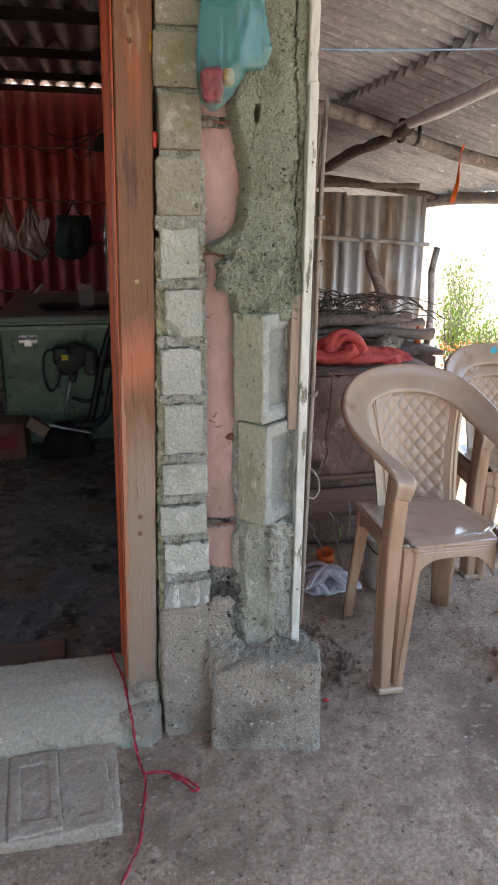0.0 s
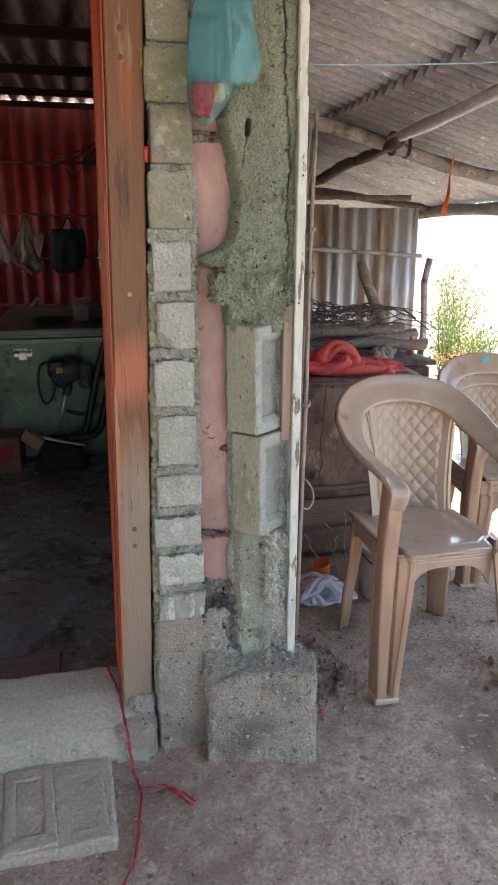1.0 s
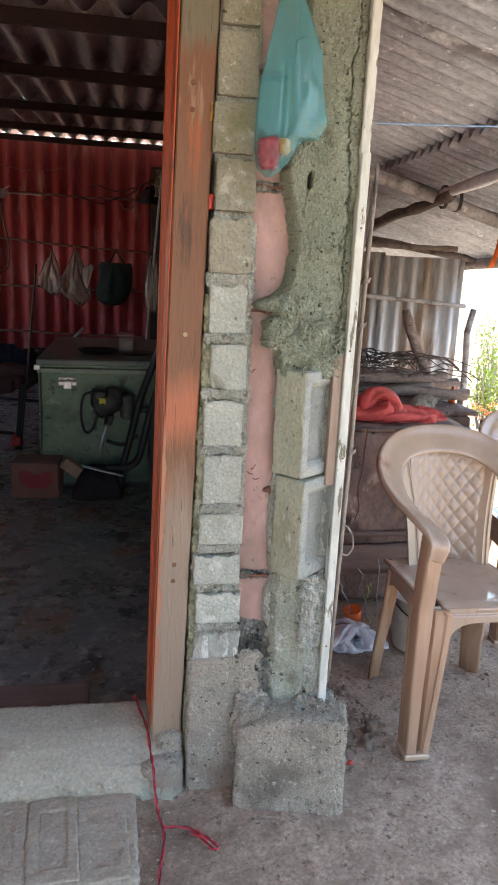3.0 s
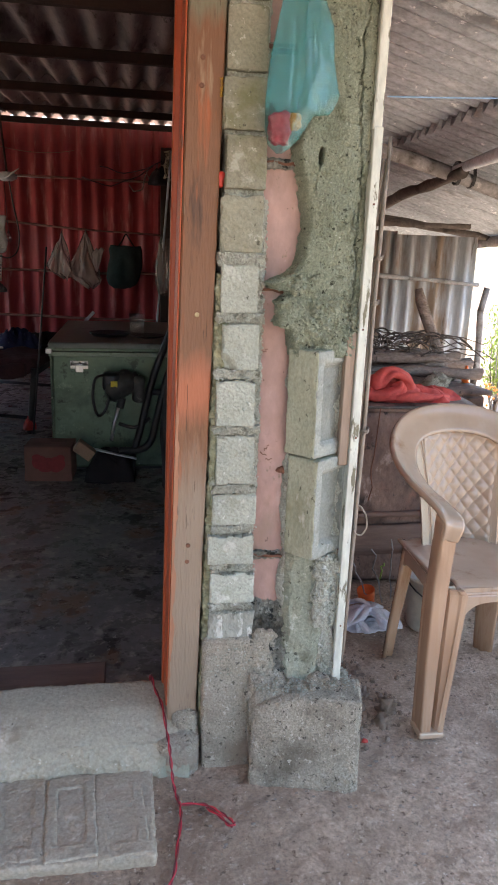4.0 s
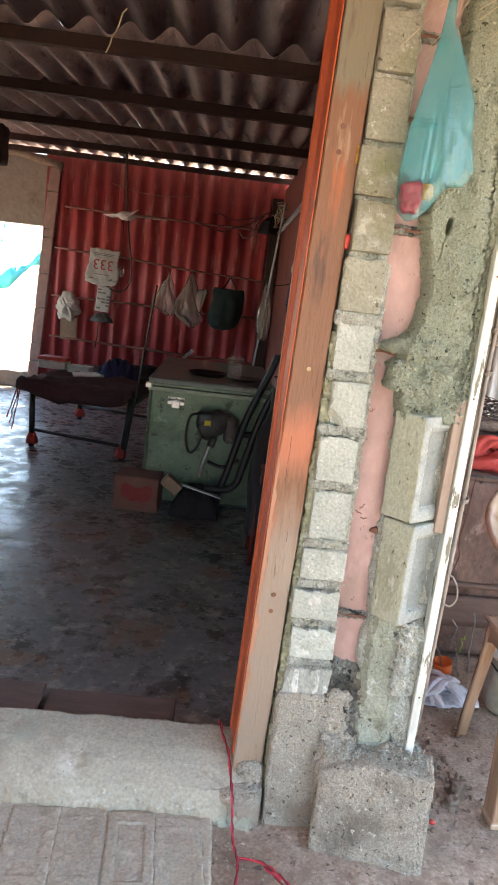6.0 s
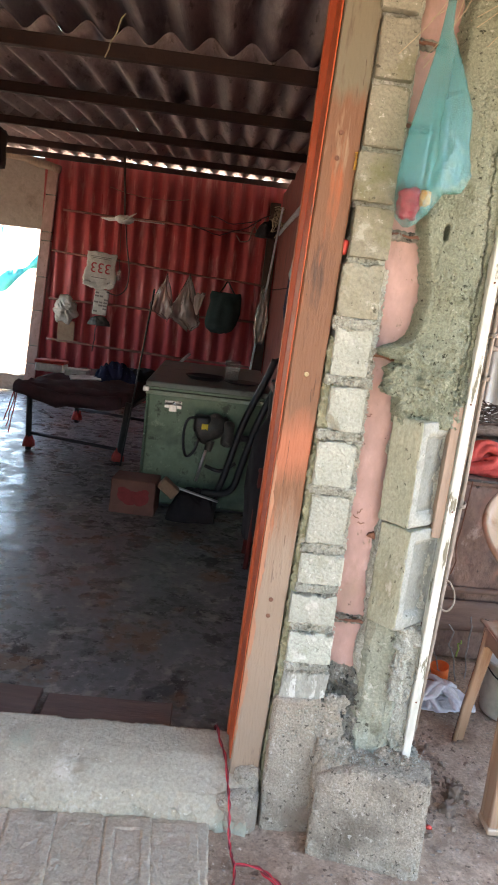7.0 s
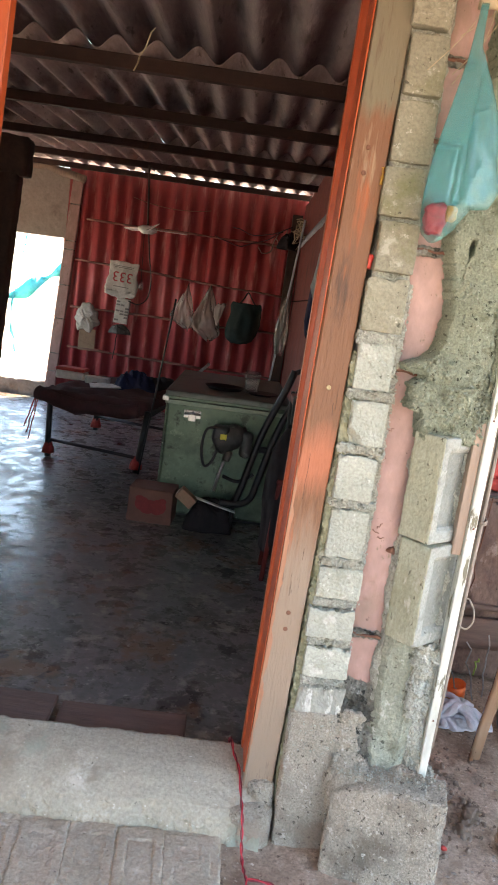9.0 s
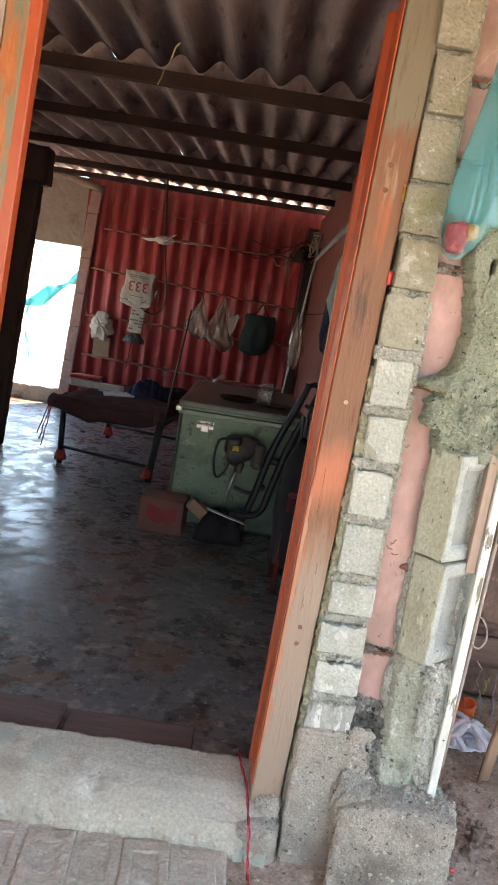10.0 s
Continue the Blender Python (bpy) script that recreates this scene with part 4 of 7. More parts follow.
def foot_spot(r):
    x = r.uniform(0.13, 0.56)
    return (x, r.uniform(-0.10, -0.03), 0.262 - 0.02 * r.random()) if x > 0.27 else (x, -0.022 + 0.002 * r.random(), r.uniform(0.02, 0.37))


tagged(part("footing_grit", crumbs(520, 12, foot_spot, 0.0015, 0.0055), M["mortar"], we, "pale grit on the footing"), kind="stuff")
part("frame_bedding", gritty(0.040, 0.1150, -0.028, 0.06, -0.02, 0.152, 81, 0.024, 0.03, 0.006, 0.0014), M["plinth"], we, "rough mortar under the frame foot")
part("frame_bedding", gritty(-0.01, 0.1145, -0.088, 0.06, -0.05, 0.100, 86, 0.040, 0.02, 0.005, 0.0010), M["plinth"], we)

# ---- door step ----
def build_step():
    bm = bmesh.new()
    nx, prof = 260, [(0.165, 0.02), (0.16, 0.152), (0.15, 0.158), (0.10, 0.150), (0.05, 0.138), (0.0, 0.118), (-0.030, 0.100), (-0.052, 0.084), (-0.064, 0.068), (-0.074, 0.050), (-0.080, 0.030), (-0.084, -0.03)]
    fine = []
    for (ya, za), (yb, zb) in zip(prof, prof[1:]):
        cuts = 8 if abs(yb - ya) > 0.02 else 5
        for q in range(cuts):
            fine.append((ya + (yb - ya) * q / cuts, za + (zb - za) * q / cuts))
    fine.append(prof[-1])
    rows = []
    for i in range(nx + 1):
        x = -1.05 + 1.135 * i / nx
        end = max(0.0, min(1.0, (x + 0.10) / 0.20))
        row = []
        for y, z in fine:
            n1, n2, n3 = fbm((x, y, z), 9, 2), fbm((x, y, z), 34, 4), fbm((x, y, z), 120, 6, 2)
            lip = max(0.0, min(1.0, (-0.01 - y) / 0.05))
            yy = y + (0.008 * n1 + 0.007 * n2 + 0.003 * n3) * lip + 0.006 * n2 * (y > 0.14) - 0.014 * end * lip
            zz = z + 0.003 * n1 + 0.0007 * n2 + (0.0004 + 0.0022 * lip + 0.002 * end) * n3 + 0.004 * n2 * (lip + end)
            row.append(bm.verts.new((x, yy, zz)))
        rows.append(row)
    for a, b in zip(rows, rows[1:]):
        for k in range(len(fine) - 1):
            bm.faces.new((a[k], a[k + 1], b[k + 1], b[k]))
    bm.faces.new(rows[0])
    bm.faces.new(rows[-1][::-1])
    bmesh.ops.recalc_face_normals(bm, faces=bm.faces[:])
    return solid("door_step", bm, M["sill"], "worn grey cement doorstep with a crumbling edge", "step", kind="structure", smooth=True)


build_step()
# ---- door frame ----
df = thing("door_frame", I4, "worn wooden door frame with orange red painted edges", "door frame", kind="structure")


def jamb(x0, x1, seed):
    bm = box(x0, x1, 0.0, 0.120, 0.115, 2.34, 0.004)
    bmesh.ops.subdivide_edges(bm, edges=[e for e in bm.edges if abs(e.verts[0].co.z - e.verts[1].co.z) > 1], cuts=60)
    for v in bm.verts:
        v.co.x += 0.0025 * fbm(v.co, 5, seed) + ((0.0204 + 0.0036 * (v.co.x > 0.08)) * (v.co.z - 0.2) if seed == 1 else 0.05 * (v.co.z - 1.44) - 0.038)
        v.co.y += 0.0015 * fbm(v.co, 9, seed + 2)
    return bm


part("jamb", jamb(0.0270, 0.111, 1), M["jamb"], df, "bare worn wood with flaking orange paint", smooth=False)
part("rebate", lean(box(0.0165, 0.070, 0.122, 0.16, 0.160, 2.285, 0.004), 0.0142, 0.25), M["orange"], df, "orange red painted rebate strip")
part("painted_reveal", lean(box(0.0215, 0.0262, 0.003, 0.121, 0.165, 2.30, 0.0015), 0.0204, 0.2), M["orange"], df, "orange red painted inner side of the frame")
pm = box(0.0268, 0.0365, -0.0022, 0.02, 0.20, 1.13, 0)
bmesh.ops.subdivide_edges(pm, edges=[e for e in pm.edges if abs(e.verts[0].co.z - e.verts[1].co.z) > 0.5], cuts=70)
for v in pm.verts:
    if v.co.x > 0.033:
        v.co.x += 0.005 * fbm(v.co, 12, 3) + 0.003 * fbm(v.co, 60, 4) - 0.012 * max(0.0, (v.co.z - 0.95) / 0.18) - 0.010 * max(0.0, (0.40 - v.co.z) / 0.2)
part("paint_margin", lean(pm, 0.0204, 0.2), M["paint_margin"], df, "bright orange paint left along the edge")
part("jamb", jamb(-0.868, -0.811, 2), M["jamb_left"], df, "flaking orange and grey paint")
part("rebate", lean(box(-0.857, -0.822, 0.004, 0.05, 0.165, 2.23, 0.004), 0.05, 1.44), M["orange"], df)
part("head", box(-0.840, 0.122, 0.002, 0.078, 2.29, 2.345, 0.004), M["jamb"], df)
for px, pz in ((0.0945, 1.296), (0.080, 0.668), (0.078, 0.620), (0.100, 1.89), (0.098, 1.83)):
    own = lathe([(0.0, 0.0), (0.0058, 0.0), (0.0064, 0.0010), (0.0045, 0.0018), (0.0018, 0.0008), (0.0, 0.0008)], 14, m=Matrix.Translation((px, -0.0015, pz)) @ Matrix.Rotation(radians(90), 4, "X"))
    part("screw", own, M["screw"] if 1.2 < pz < 1.5 else M["rust"], df, "pale screw head" if pz > 1.2 and pz < 1.5 else "", smooth=True)
# grain checks and gouges running along the face
rng = random.Random(17)
for k in range(6):
    zc, ln = rng.uniform(0.3, 2.1), rng.uniform(0.03, 0.16)
    xc = 0.040 + 0.020 * (zc - 0.2) + 0.062 * rng.random()
    part("grain_check", tube(bend((xc, 0.0006, zc), (xc + 0.018 * ln, 0.0006, zc + ln), 6, wander=0.004, seed=k), 0.0006, 4), M["jamb_dark"], df)
# strip of packing between frame and blocks
part("packing", lean(rough_box(0.110, 0.15, 0.125, 0.12, 0.16, 2.33, 0.012, 0.006, 0.006, 20, 44), 0.018, 0.2), M["dark_mortar"], df, smooth=True)

# ---- white batten and canes on the corner ----
cb = thing("corner_batten", I4, "flaking white painted batten nailed to the corner", "batten")
part("white_face", lean(box(0.5065, 0.530, -0.04, -0.005, 0.19, 1.76, 0.002), 0.006, 0.2), M["white_strip"], cb)
part("brown_edge", lean(box(0.480, 0.5055, -0.030, 0.0, 0.90, 1.262, 0.002), 0.006, 0.2), M["batten_wood"], cb, "raw tan board edge behind the white face")
for z, dx in ((0.42, 0.0), (0.98, 0.002), (1.27, -0.002), (1.58, 0.001)):
    part("nail_head", lathe([(0.0, 0.0), (0.003, 0.0), (0.0025, 0.0015), (0.0, 0.002)], 8, m=Matrix.Translation((0.519 + 0.006 * (z - 0.2) + dx, -0.0402, z)) @ Matrix.Rotation(radians(90), 4, "X")), M["rust"], cb)
ub = thing("upper_batten", I4, "pale painted upper corner board", "batten")
part("board", lean(box(0.513, 0.537, -0.036, -0.004, 1.752, 2.34, 0.003), 0.012, 1.75), M["white_strip"], ub)

# ---- porch roof ----
def porch_z(x):
    return 2.37 - 0.28 * x


pr = thing("porch_roof", I4, "lean-to roof of grey corrugated fibre cement sheets", "roof", kind="structure")
down = Vector((1, 0, -0.28)).normalized()
for k in range(5):
    y0 = -0.30 + k * 1.42
    own = corrugated((0.42, y0, porch_z(0.42) + 0.034), (0, 1, 0), down, 1.46, 1.18, 0.088, 0.028, 0.006, 12)
    part("roof_sheet", own, M["porch_roof"], pr, smooth=True)
    own = corrugated((1.24, y0 + 0.01, porch_z(1.24)), (0, 1, 0), down, 1.46, 1.31, 0.088, 0.028, 0.011, 12)
    part("roof_sheet", own, M["porch_roof"], pr, smooth=True)

M["white_cloth"] = surf("white_cotton_rag", (0.58, 0.59, 0.65), (0.74, 0.75, 0.80), 22, 0.9, 0.3, 90, [((0.50, 0.51, 0.58), 30, 0.58, 0.70)])
M["pale_blue"] = surf("pale_blue_cotton", (0.34, 0.46, 0.48), (0.44, 0.56, 0.58), 9, 0.9, 0.2, 90)
M["red_cloth"] = surf("faded_red_cloth", (0.50, 0.055, 0.048), (0.62, 0.11, 0.09), 8, 0.85, 0.3, 110, [((0.36, 0.035, 0.035), 12, 0.57, 0.70)])
M["dark_cloth"] = surf("dark_cloth", (0.011, 0.010, 0.013), (0.028, 0.023, 0.026), 7, 0.9, 0.2, 80)
M["navy_cloth"] = surf("navy_patterned_cloth", (0.010, 0.014, 0.045), (0.028, 0.036, 0.11), 9, 0.85, 0.2, 90, [((0.45, 0.50, 0.62), 30, 0.64, 0.70)])
M["maroon_cloth"] = surf("dark_maroon_blanket", (0.05, 0.02, 0.022), (0.10, 0.04, 0.045), 6, 0.9, 0.2, 90)
M["sack"] = surf("off_white_woven_sack", (0.55, 0.52, 0.46), (0.66, 0.63, 0.57), 9, 0.8, 0.25, 130, [((0.40, 0.36, 0.31), 12, 0.6, 0.8)])
M["red_ink"] = surf("red_print", (0.42, 0.04, 0.05), (0.50, 0.07, 0.08), 8, 0.7, 0.0, 80)
M["grey_ink"] = surf("grey_print", (0.20, 0.18, 0.17), (0.26, 0.24, 0.22), 8, 0.7, 0.0, 80)
M["card"] = surf("brown_cardboard", (0.30, 0.19, 0.12), (0.37, 0.25, 0.17), 7, 0.85, 0.1, 90)
M["carton"] = surf("worn_red_brown_carton", (0.17, 0.075, 0.055), (0.25, 0.12, 0.09), 5, 0.8, 0.1, 60, speck=0.08)
M["red_print"] = surf("red_carton_print", (0.23, 0.022, 0.026), (0.30, 0.04, 0.042), 7, 0.7, 0.0, 90)
M["black_metal"] = surf("black_painted_steel", (0.012, 0.012, 0.014), (0.03, 0.03, 0.032), 9, 0.45, 0.1, 90)
M["motor"] = surf("grimy_motor_casting", (0.035, 0.035, 0.032), (0.11, 0.105, 0.095), 14, 0.5, 0.4, 80, [((0.22, 0.21, 0.19), 18, 0.61, 0.68)], speck=0.2)
M["packet_red"] = surf("red_wrapper", (0.50, 0.018, 0.040), (0.60, 0.05, 0.07), 14, 0.5, 0.1, 60, [((0.40, 0.14, 0.14), 25, 0.58, 0.72)])
M["packet_orange"] = surf("orange_wrapper", (0.62, 0.22, 0.03), (0.70, 0.28, 0.05), 30, 0.6, 0.1, 90)
M["ochre"] = surf("faded_ochre_ribbon", (0.34, 0.17, 0.02), (0.46, 0.26, 0.04), 40, 0.7, 0.1, 90, [((0.16, 0.08, 0.02), 60, 0.58, 0.66)])
M["cyan"] = surf("cyan_sticker", (0.05, 0.45, 0.60), (0.10, 0.52, 0.66), 10, 0.4, 0.0, 60)
M["yellow"] = surf("yellow_sticker", (0.75, 0.60, 0.05), (0.80, 0.66, 0.08), 10, 0.6, 0.0, 80)
M["steel"] = surf("bright_steel", (0.55, 0.55, 0.54), (0.68, 0.68, 0.67), 12, 0.3, 0.05, 90, metal=0.9)
M["red_plastic"] = surf("red_plastic", (0.50, 0.04, 0.035), (0.58, 0.07, 0.05), 6, 0.4, 0.02, 70)
M["orange_plastic"] = surf("orange_plastic", (0.75, 0.13, 0.02), (0.80, 0.18, 0.03), 6, 0.4, 0.02, 70)
M["white_plastic"] = surf("white_plastic", (0.72, 0.71, 0.68), (0.80, 0.79, 0.76), 6, 0.4, 0.02, 70)
M["bucket"] = surf("dirty_cream_bucket_plastic", (0.46, 0.44, 0.36), (0.56, 0.54, 0.46), 6, 0.6, 0.1, 70, [((0.26, 0.22, 0.17), 8, 0.58, 0.75)])
M["teal_tarp"] = surf("turquoise_tarp", (0.03, 0.50, 0.56), (0.08, 0.62, 0.66), 4, 0.6, 0.1, 60)
M["blue_rope"] = surf("blue_nylon_rope", (0.14, 0.29, 0.48), (0.30, 0.45, 0.62), 60, 0.6, 0.2, 200, [((0.50, 0.60, 0.70), 25, 0.58, 0.68)])
M["wire_red"] = surf("red_insulated_wire", (0.45, 0.02, 0.04), (0.55, 0.04, 0.06), 30, 0.45, 0.0, 100)
M["wire_maroon"] = surf("dark_maroon_wire", (0.16, 0.016, 0.026), (0.24, 0.03, 0.04), 30, 0.5, 0.0, 100)
M["wire_black"] = surf("dark_insulated_wire", (0.03, 0.02, 0.025), (0.06, 0.04, 0.05), 30, 0.5, 0.0, 100)
M["straw"] = surf("dry_straw", (0.36, 0.295, 0.19), (0.47, 0.395, 0.27), 30, 0.8, 0.2, 150)
M["leaf"] = surf("sunlit_green_leaf", (0.18, 0.30, 0.045), (0.33, 0.44, 0.09), 9, 0.55, 0.1, 60)
M["flower"] = surf("orange_flower", (0.70, 0.20, 0.04), (0.80, 0.32, 0.08), 9, 0.7, 0.1, 60)
M["clod"] = surf("dark_earth_clod", (0.17, 0.122, 0.09), (0.29, 0.22, 0.17), 20, 0.95, 0.5, 150)
M["dry_leaf"] = surf("dry_brown_leaf", (0.24, 0.13, 0.07), (0.34, 0.20, 0.11), 30, 0.8, 0.2, 120)
M["stone"] = surf("paver_concrete", (0.37, 0.315, 0.235), (0.49, 0.43, 0.34), 4, 0.93, 0.5, 260, [((0.25, 0.20, 0.145), 5, 0.55, 0.70), ((0.60, 0.55, 0.455), 11, 0.59, 0.70), ((0.15, 0.12, 0.09), 60, 0.66, 0.70), ((0.43, 0.325, 0.245), 2.5, 0.54, 0.66)], speck=0.24)
M["film_teal"] = film_mat("thin_turquoise_film", (0.12, 0.47, 0.48), 0.46, 0.12, 0.05)
M["film_thin"] = film_mat("stretched_turquoise_film", (0.14, 0.48, 0.50), 0.15, 0.15)
M["film_pale"] = film_mat("single_layer_turquoise_film", (0.18, 0.51, 0.53), 0.42, 0.10, 0.03)
M["film_white"] = film_mat("thin_white_film", (0.72, 0.67, 0.60), 0.36, 0.18, 0.8)
M["film_milky"] = film_mat("milky_white_film", (0.84, 0.80, 0.76), 0.62, 0.25, 0.5)
M["green_cloth"] = surf("blackish_green_cloth", (0.012, 0.026, 0.024), (0.03, 0.05, 0.046), 7, 0.85, 0.2, 80)
M["glass"] = film_mat("clear_glass", (0.85, 0.88, 0.86), 0.14, 0.05)


# ---- blue-green carrier bag on the wall ----
bag = thing("carrier_bag", I4, "thin turquoise plastic bag hanging with a red packet inside", "bag")
LEFT = ((1.682, 0.272), (1.70, 0.250), (1.74, 0.242), (1.80, 0.242), (1.875, 0.248), (2.00, 0.272), (2.10, 0.291), (2.18, 0.298), (2.30, 0.305))
RIGHT = ((1.682, 0.284), (1.69, 0.296), (1.717, 0.322), (1.754, 0.345), (1.768, 0.352), (1.772, 0.392), (1.782, 0.402), (1.812, 0.412), (1.850, 0.404), (1.875, 0.396), (1.96, 0.395), (2.05, 0.357), (2.13, 0.318), (2.18, 0.316), (2.30, 0.318))


def carrier_bag():
    """Film bag pulled to a knot: folds fan out from the knot, the loose lower corner is crinkled."""
    rings = []
    nz, nu = 150, 46
    for j in range(nz + 1):
        z = 2.30 - 0.618 * j / nz
        xl, xr = ramp_line(LEFT, z), ramp_line(RIGHT, z)
        belly = min(1.0, max(0.0, (2.22 - z) / 0.30)) * min(1.0, max(0.0, (z - 1.676) / 0.05))
        ring = []
        for k in range(2 * nu):
            front = k < nu
            u = (k / (nu - 1)) if front else 1 - (k - nu) / (nu - 1)
            x = xl + (xr - xl) * u
            # folds follow lines through the knot
            ang = (x - 0.310) / (2.34 - z)
            fan = 1 - 2 * abs(noise.noise(Vector((ang * 26, 0.4 * z, 3.0 if front else 9.0))))
            fan2 = noise.noise(Vector((ang * 60, 1.2 * z, 5.0)))
            loose = max(0.0, min(1.0, (u - 0.42) / 0.3)) * max(0.0, min(1.0, (1.99 - z) / 0.10))
            cr = 1 - 2.4 * abs(noise.noise(Vector((x * 15 + z * 6, z * 11 - x * 12, 2.0))))
            cr2 = 1 - 2.2 * abs(noise.noise(Vector((x * 30, z * 22 + x * 26, 6.0))))
            d = belly * (0.030 * math.sin(math.pi * min(1.0, u * 1.02)) ** 0.7 + 0.004 * fan + 0.0015 * fan2) + loose * (0.0045 * cr + 0.002 * cr2) + 0.004
            y = -0.058 - (d if front else -0.5 * d)
            edge = 0.0035 * loose * cr2
            ring.append(Vector((x + edge, y, z + 0.6 * edge)))
        rings.append(ring)
    return ring_surface(rings)


cf = carrier_bag()
for f in cf.faces:
    c = f.calc_center_median()
    xl, xr = ramp_line(LEFT, c.z), ramp_line(RIGHT, c.z)
    # the loose side is one layer of film, the taut side is gathered
    f.material_index = int((c.x - xl) / max(0.001, xr - xl) > (0.50 if c.z > 1.9 else 0.50 + 0.9 * (1.9 - c.z)) and c.z < 2.17)
    if c.z < 1.778 - 0.25 * (c.x - 0.29) + 0.022 * fbm(c, 45, 3) and f.material_index == 0:
        f.material_index = 2  # stretched thin over the packet
cfo = part("film", cf, M["film_teal"], bag, smooth=True)
cfo.data.materials.append(M["film_pale"])
cfo.data.materials.append(M["film_thin"])
pk = rough_box(0.252, 0.302, -0.0765, -0.046, 1.698, 1.772, 0.004, 0.014, 0.007, 26, 4, chip=0.02)
part("packet", pk, M["packet_red"], bag, "crumpled red packet", smooth=True)
part("packet", rough_box(0.298, 0.326, -0.0785, -0.052, 1.738, 1.772, 0.004, 0.01, 0.005, 40, 8), M["packet_orange"], bag, "small yellow wrapper", smooth=True)

# straw poking from the top of the wall
st = thing("straw_tuft", I4, "dry straw tucked into the wall top", "straw")
rng = random.Random(4)
for k in range(16):
    x0 = 0.30 + 0.20 * rng.random()
    a = Vector((x0, -0.05, 2.22 + 0.02 * rng.random()))
    b = a + Vector((-0.05 - 0.06 * rng.random(), 0.03, -0.04 - 0.14 * rng.random())) if k < 7 else a + Vector((0.16 * (rng.random() - 0.3), 0.02, -0.01 - 0.02 * rng.random()))
    part("stalk", tube(bend(a, b, 5, sag=(0.02, -0.01, 0.01)), 0.0011, 5), M["straw"], st)
part("bundle", tube(bend((0.30, -0.045, 2.235), (0.56, -0.04, 2.225), 8, wander=0.02, seed=2), 0.020, 10, wobble=0.5), M["straw"], st, smooth=True)

solid("red_rag", rough_box(0.143, 0.156, 0.004, 0.03, 1.605, 1.645, 0.005, 0.008, 0.004, 40, 3), M["red_plastic"], "scrap of red cloth wedged beside the door frame", "rag", smooth=True)
solid("yellow_tag", rough_box(0.1415, 0.1485, -0.004, 0.008, 1.808, 1.848, 0.002, 0.002, 0.005, 70, 6), M["ochre"], "faded yellow ribbon tied on a nail", "ribbon", smooth=True)

# ---- canes tied at the corner ----
ca = thing("cane_bundle", pose(0.004, 0, 0, 0, 0.35, 0), "dry canes tied upright beside the corner batten", "canes")
part("cane", tube([(0.565, 0.02, 1.75), (0.559, 0.015, 1.55), (0.556, 0.015, 1.32), (0.558, 0.02, 1.02), (0.552, 0.02, 0.60), (0.55, 0.03, 0.30)], 0.0052, 8, taper=0.006, wobble=0.25), M["cane"], ca, smooth=True)
part("cane", tube([(0.575, 0.04, 1.73), (0.545, 0.03, 1.52), (0.548, 0.03, 1.30), (0.542, 0.04, 1.0), (0.545, 0.04, 0.7)], 0.0045, 8, wobble=0.25, seed=3), M["cane"], ca, smooth=True)
part("cane", tube([(0.566, 0.045, 1.62), (0.563, 0.04, 1.34), (0.566, 0.04, 1.1), (0.557, 0.045, 0.8), (0.556, 0.05, 0.25)], 0.0045, 8, wobble=0.25, seed=5), M["cane"], ca, smooth=True)
for z in (1.45, 1.335, 0.985):
    own = bmesh.new()
    for q in range(3):
        tube([(0.559 + 0.012 * math.cos(a * math.pi / 6), 0.03 + 0.026 * math.sin(a * math.pi / 6), z + q * 0.004 + 0.004 * math.cos(a * math.pi / 6)) for a in range(12)], 0.0022, 5, own, closed=True)
    part("tie", own, M["cane"], ca, smooth=True)
for k in range(2):
    zz = 1.70 - 0.02 * k
    part("cane", tube(bend((0.553 + 0.009 * k, 0.028 - 0.006 * k, zz), (0.541 + 0.010 * k, 0.03, 0.33 + 0.08 * k), 12, wander=0.010, seed=k + 9), 0.0036 + 0.0006 * (k % 3), 7, wobble=0.4, seed=k), M["cane"], ca, smooth=True)
part("wire_loop", tube(spline([(0.550, 0.0, 0.775), (0.560, -0.003, 0.772), (0.576, -0.005, 0.745), (0.580, -0.005, 0.712), (0.568, -0.002, 0.688), (0.552, 0.0, 0.690), (0.545, 0.0, 0.70)], 6), 0.0026, 6), M["cane"], ca, smooth=True)

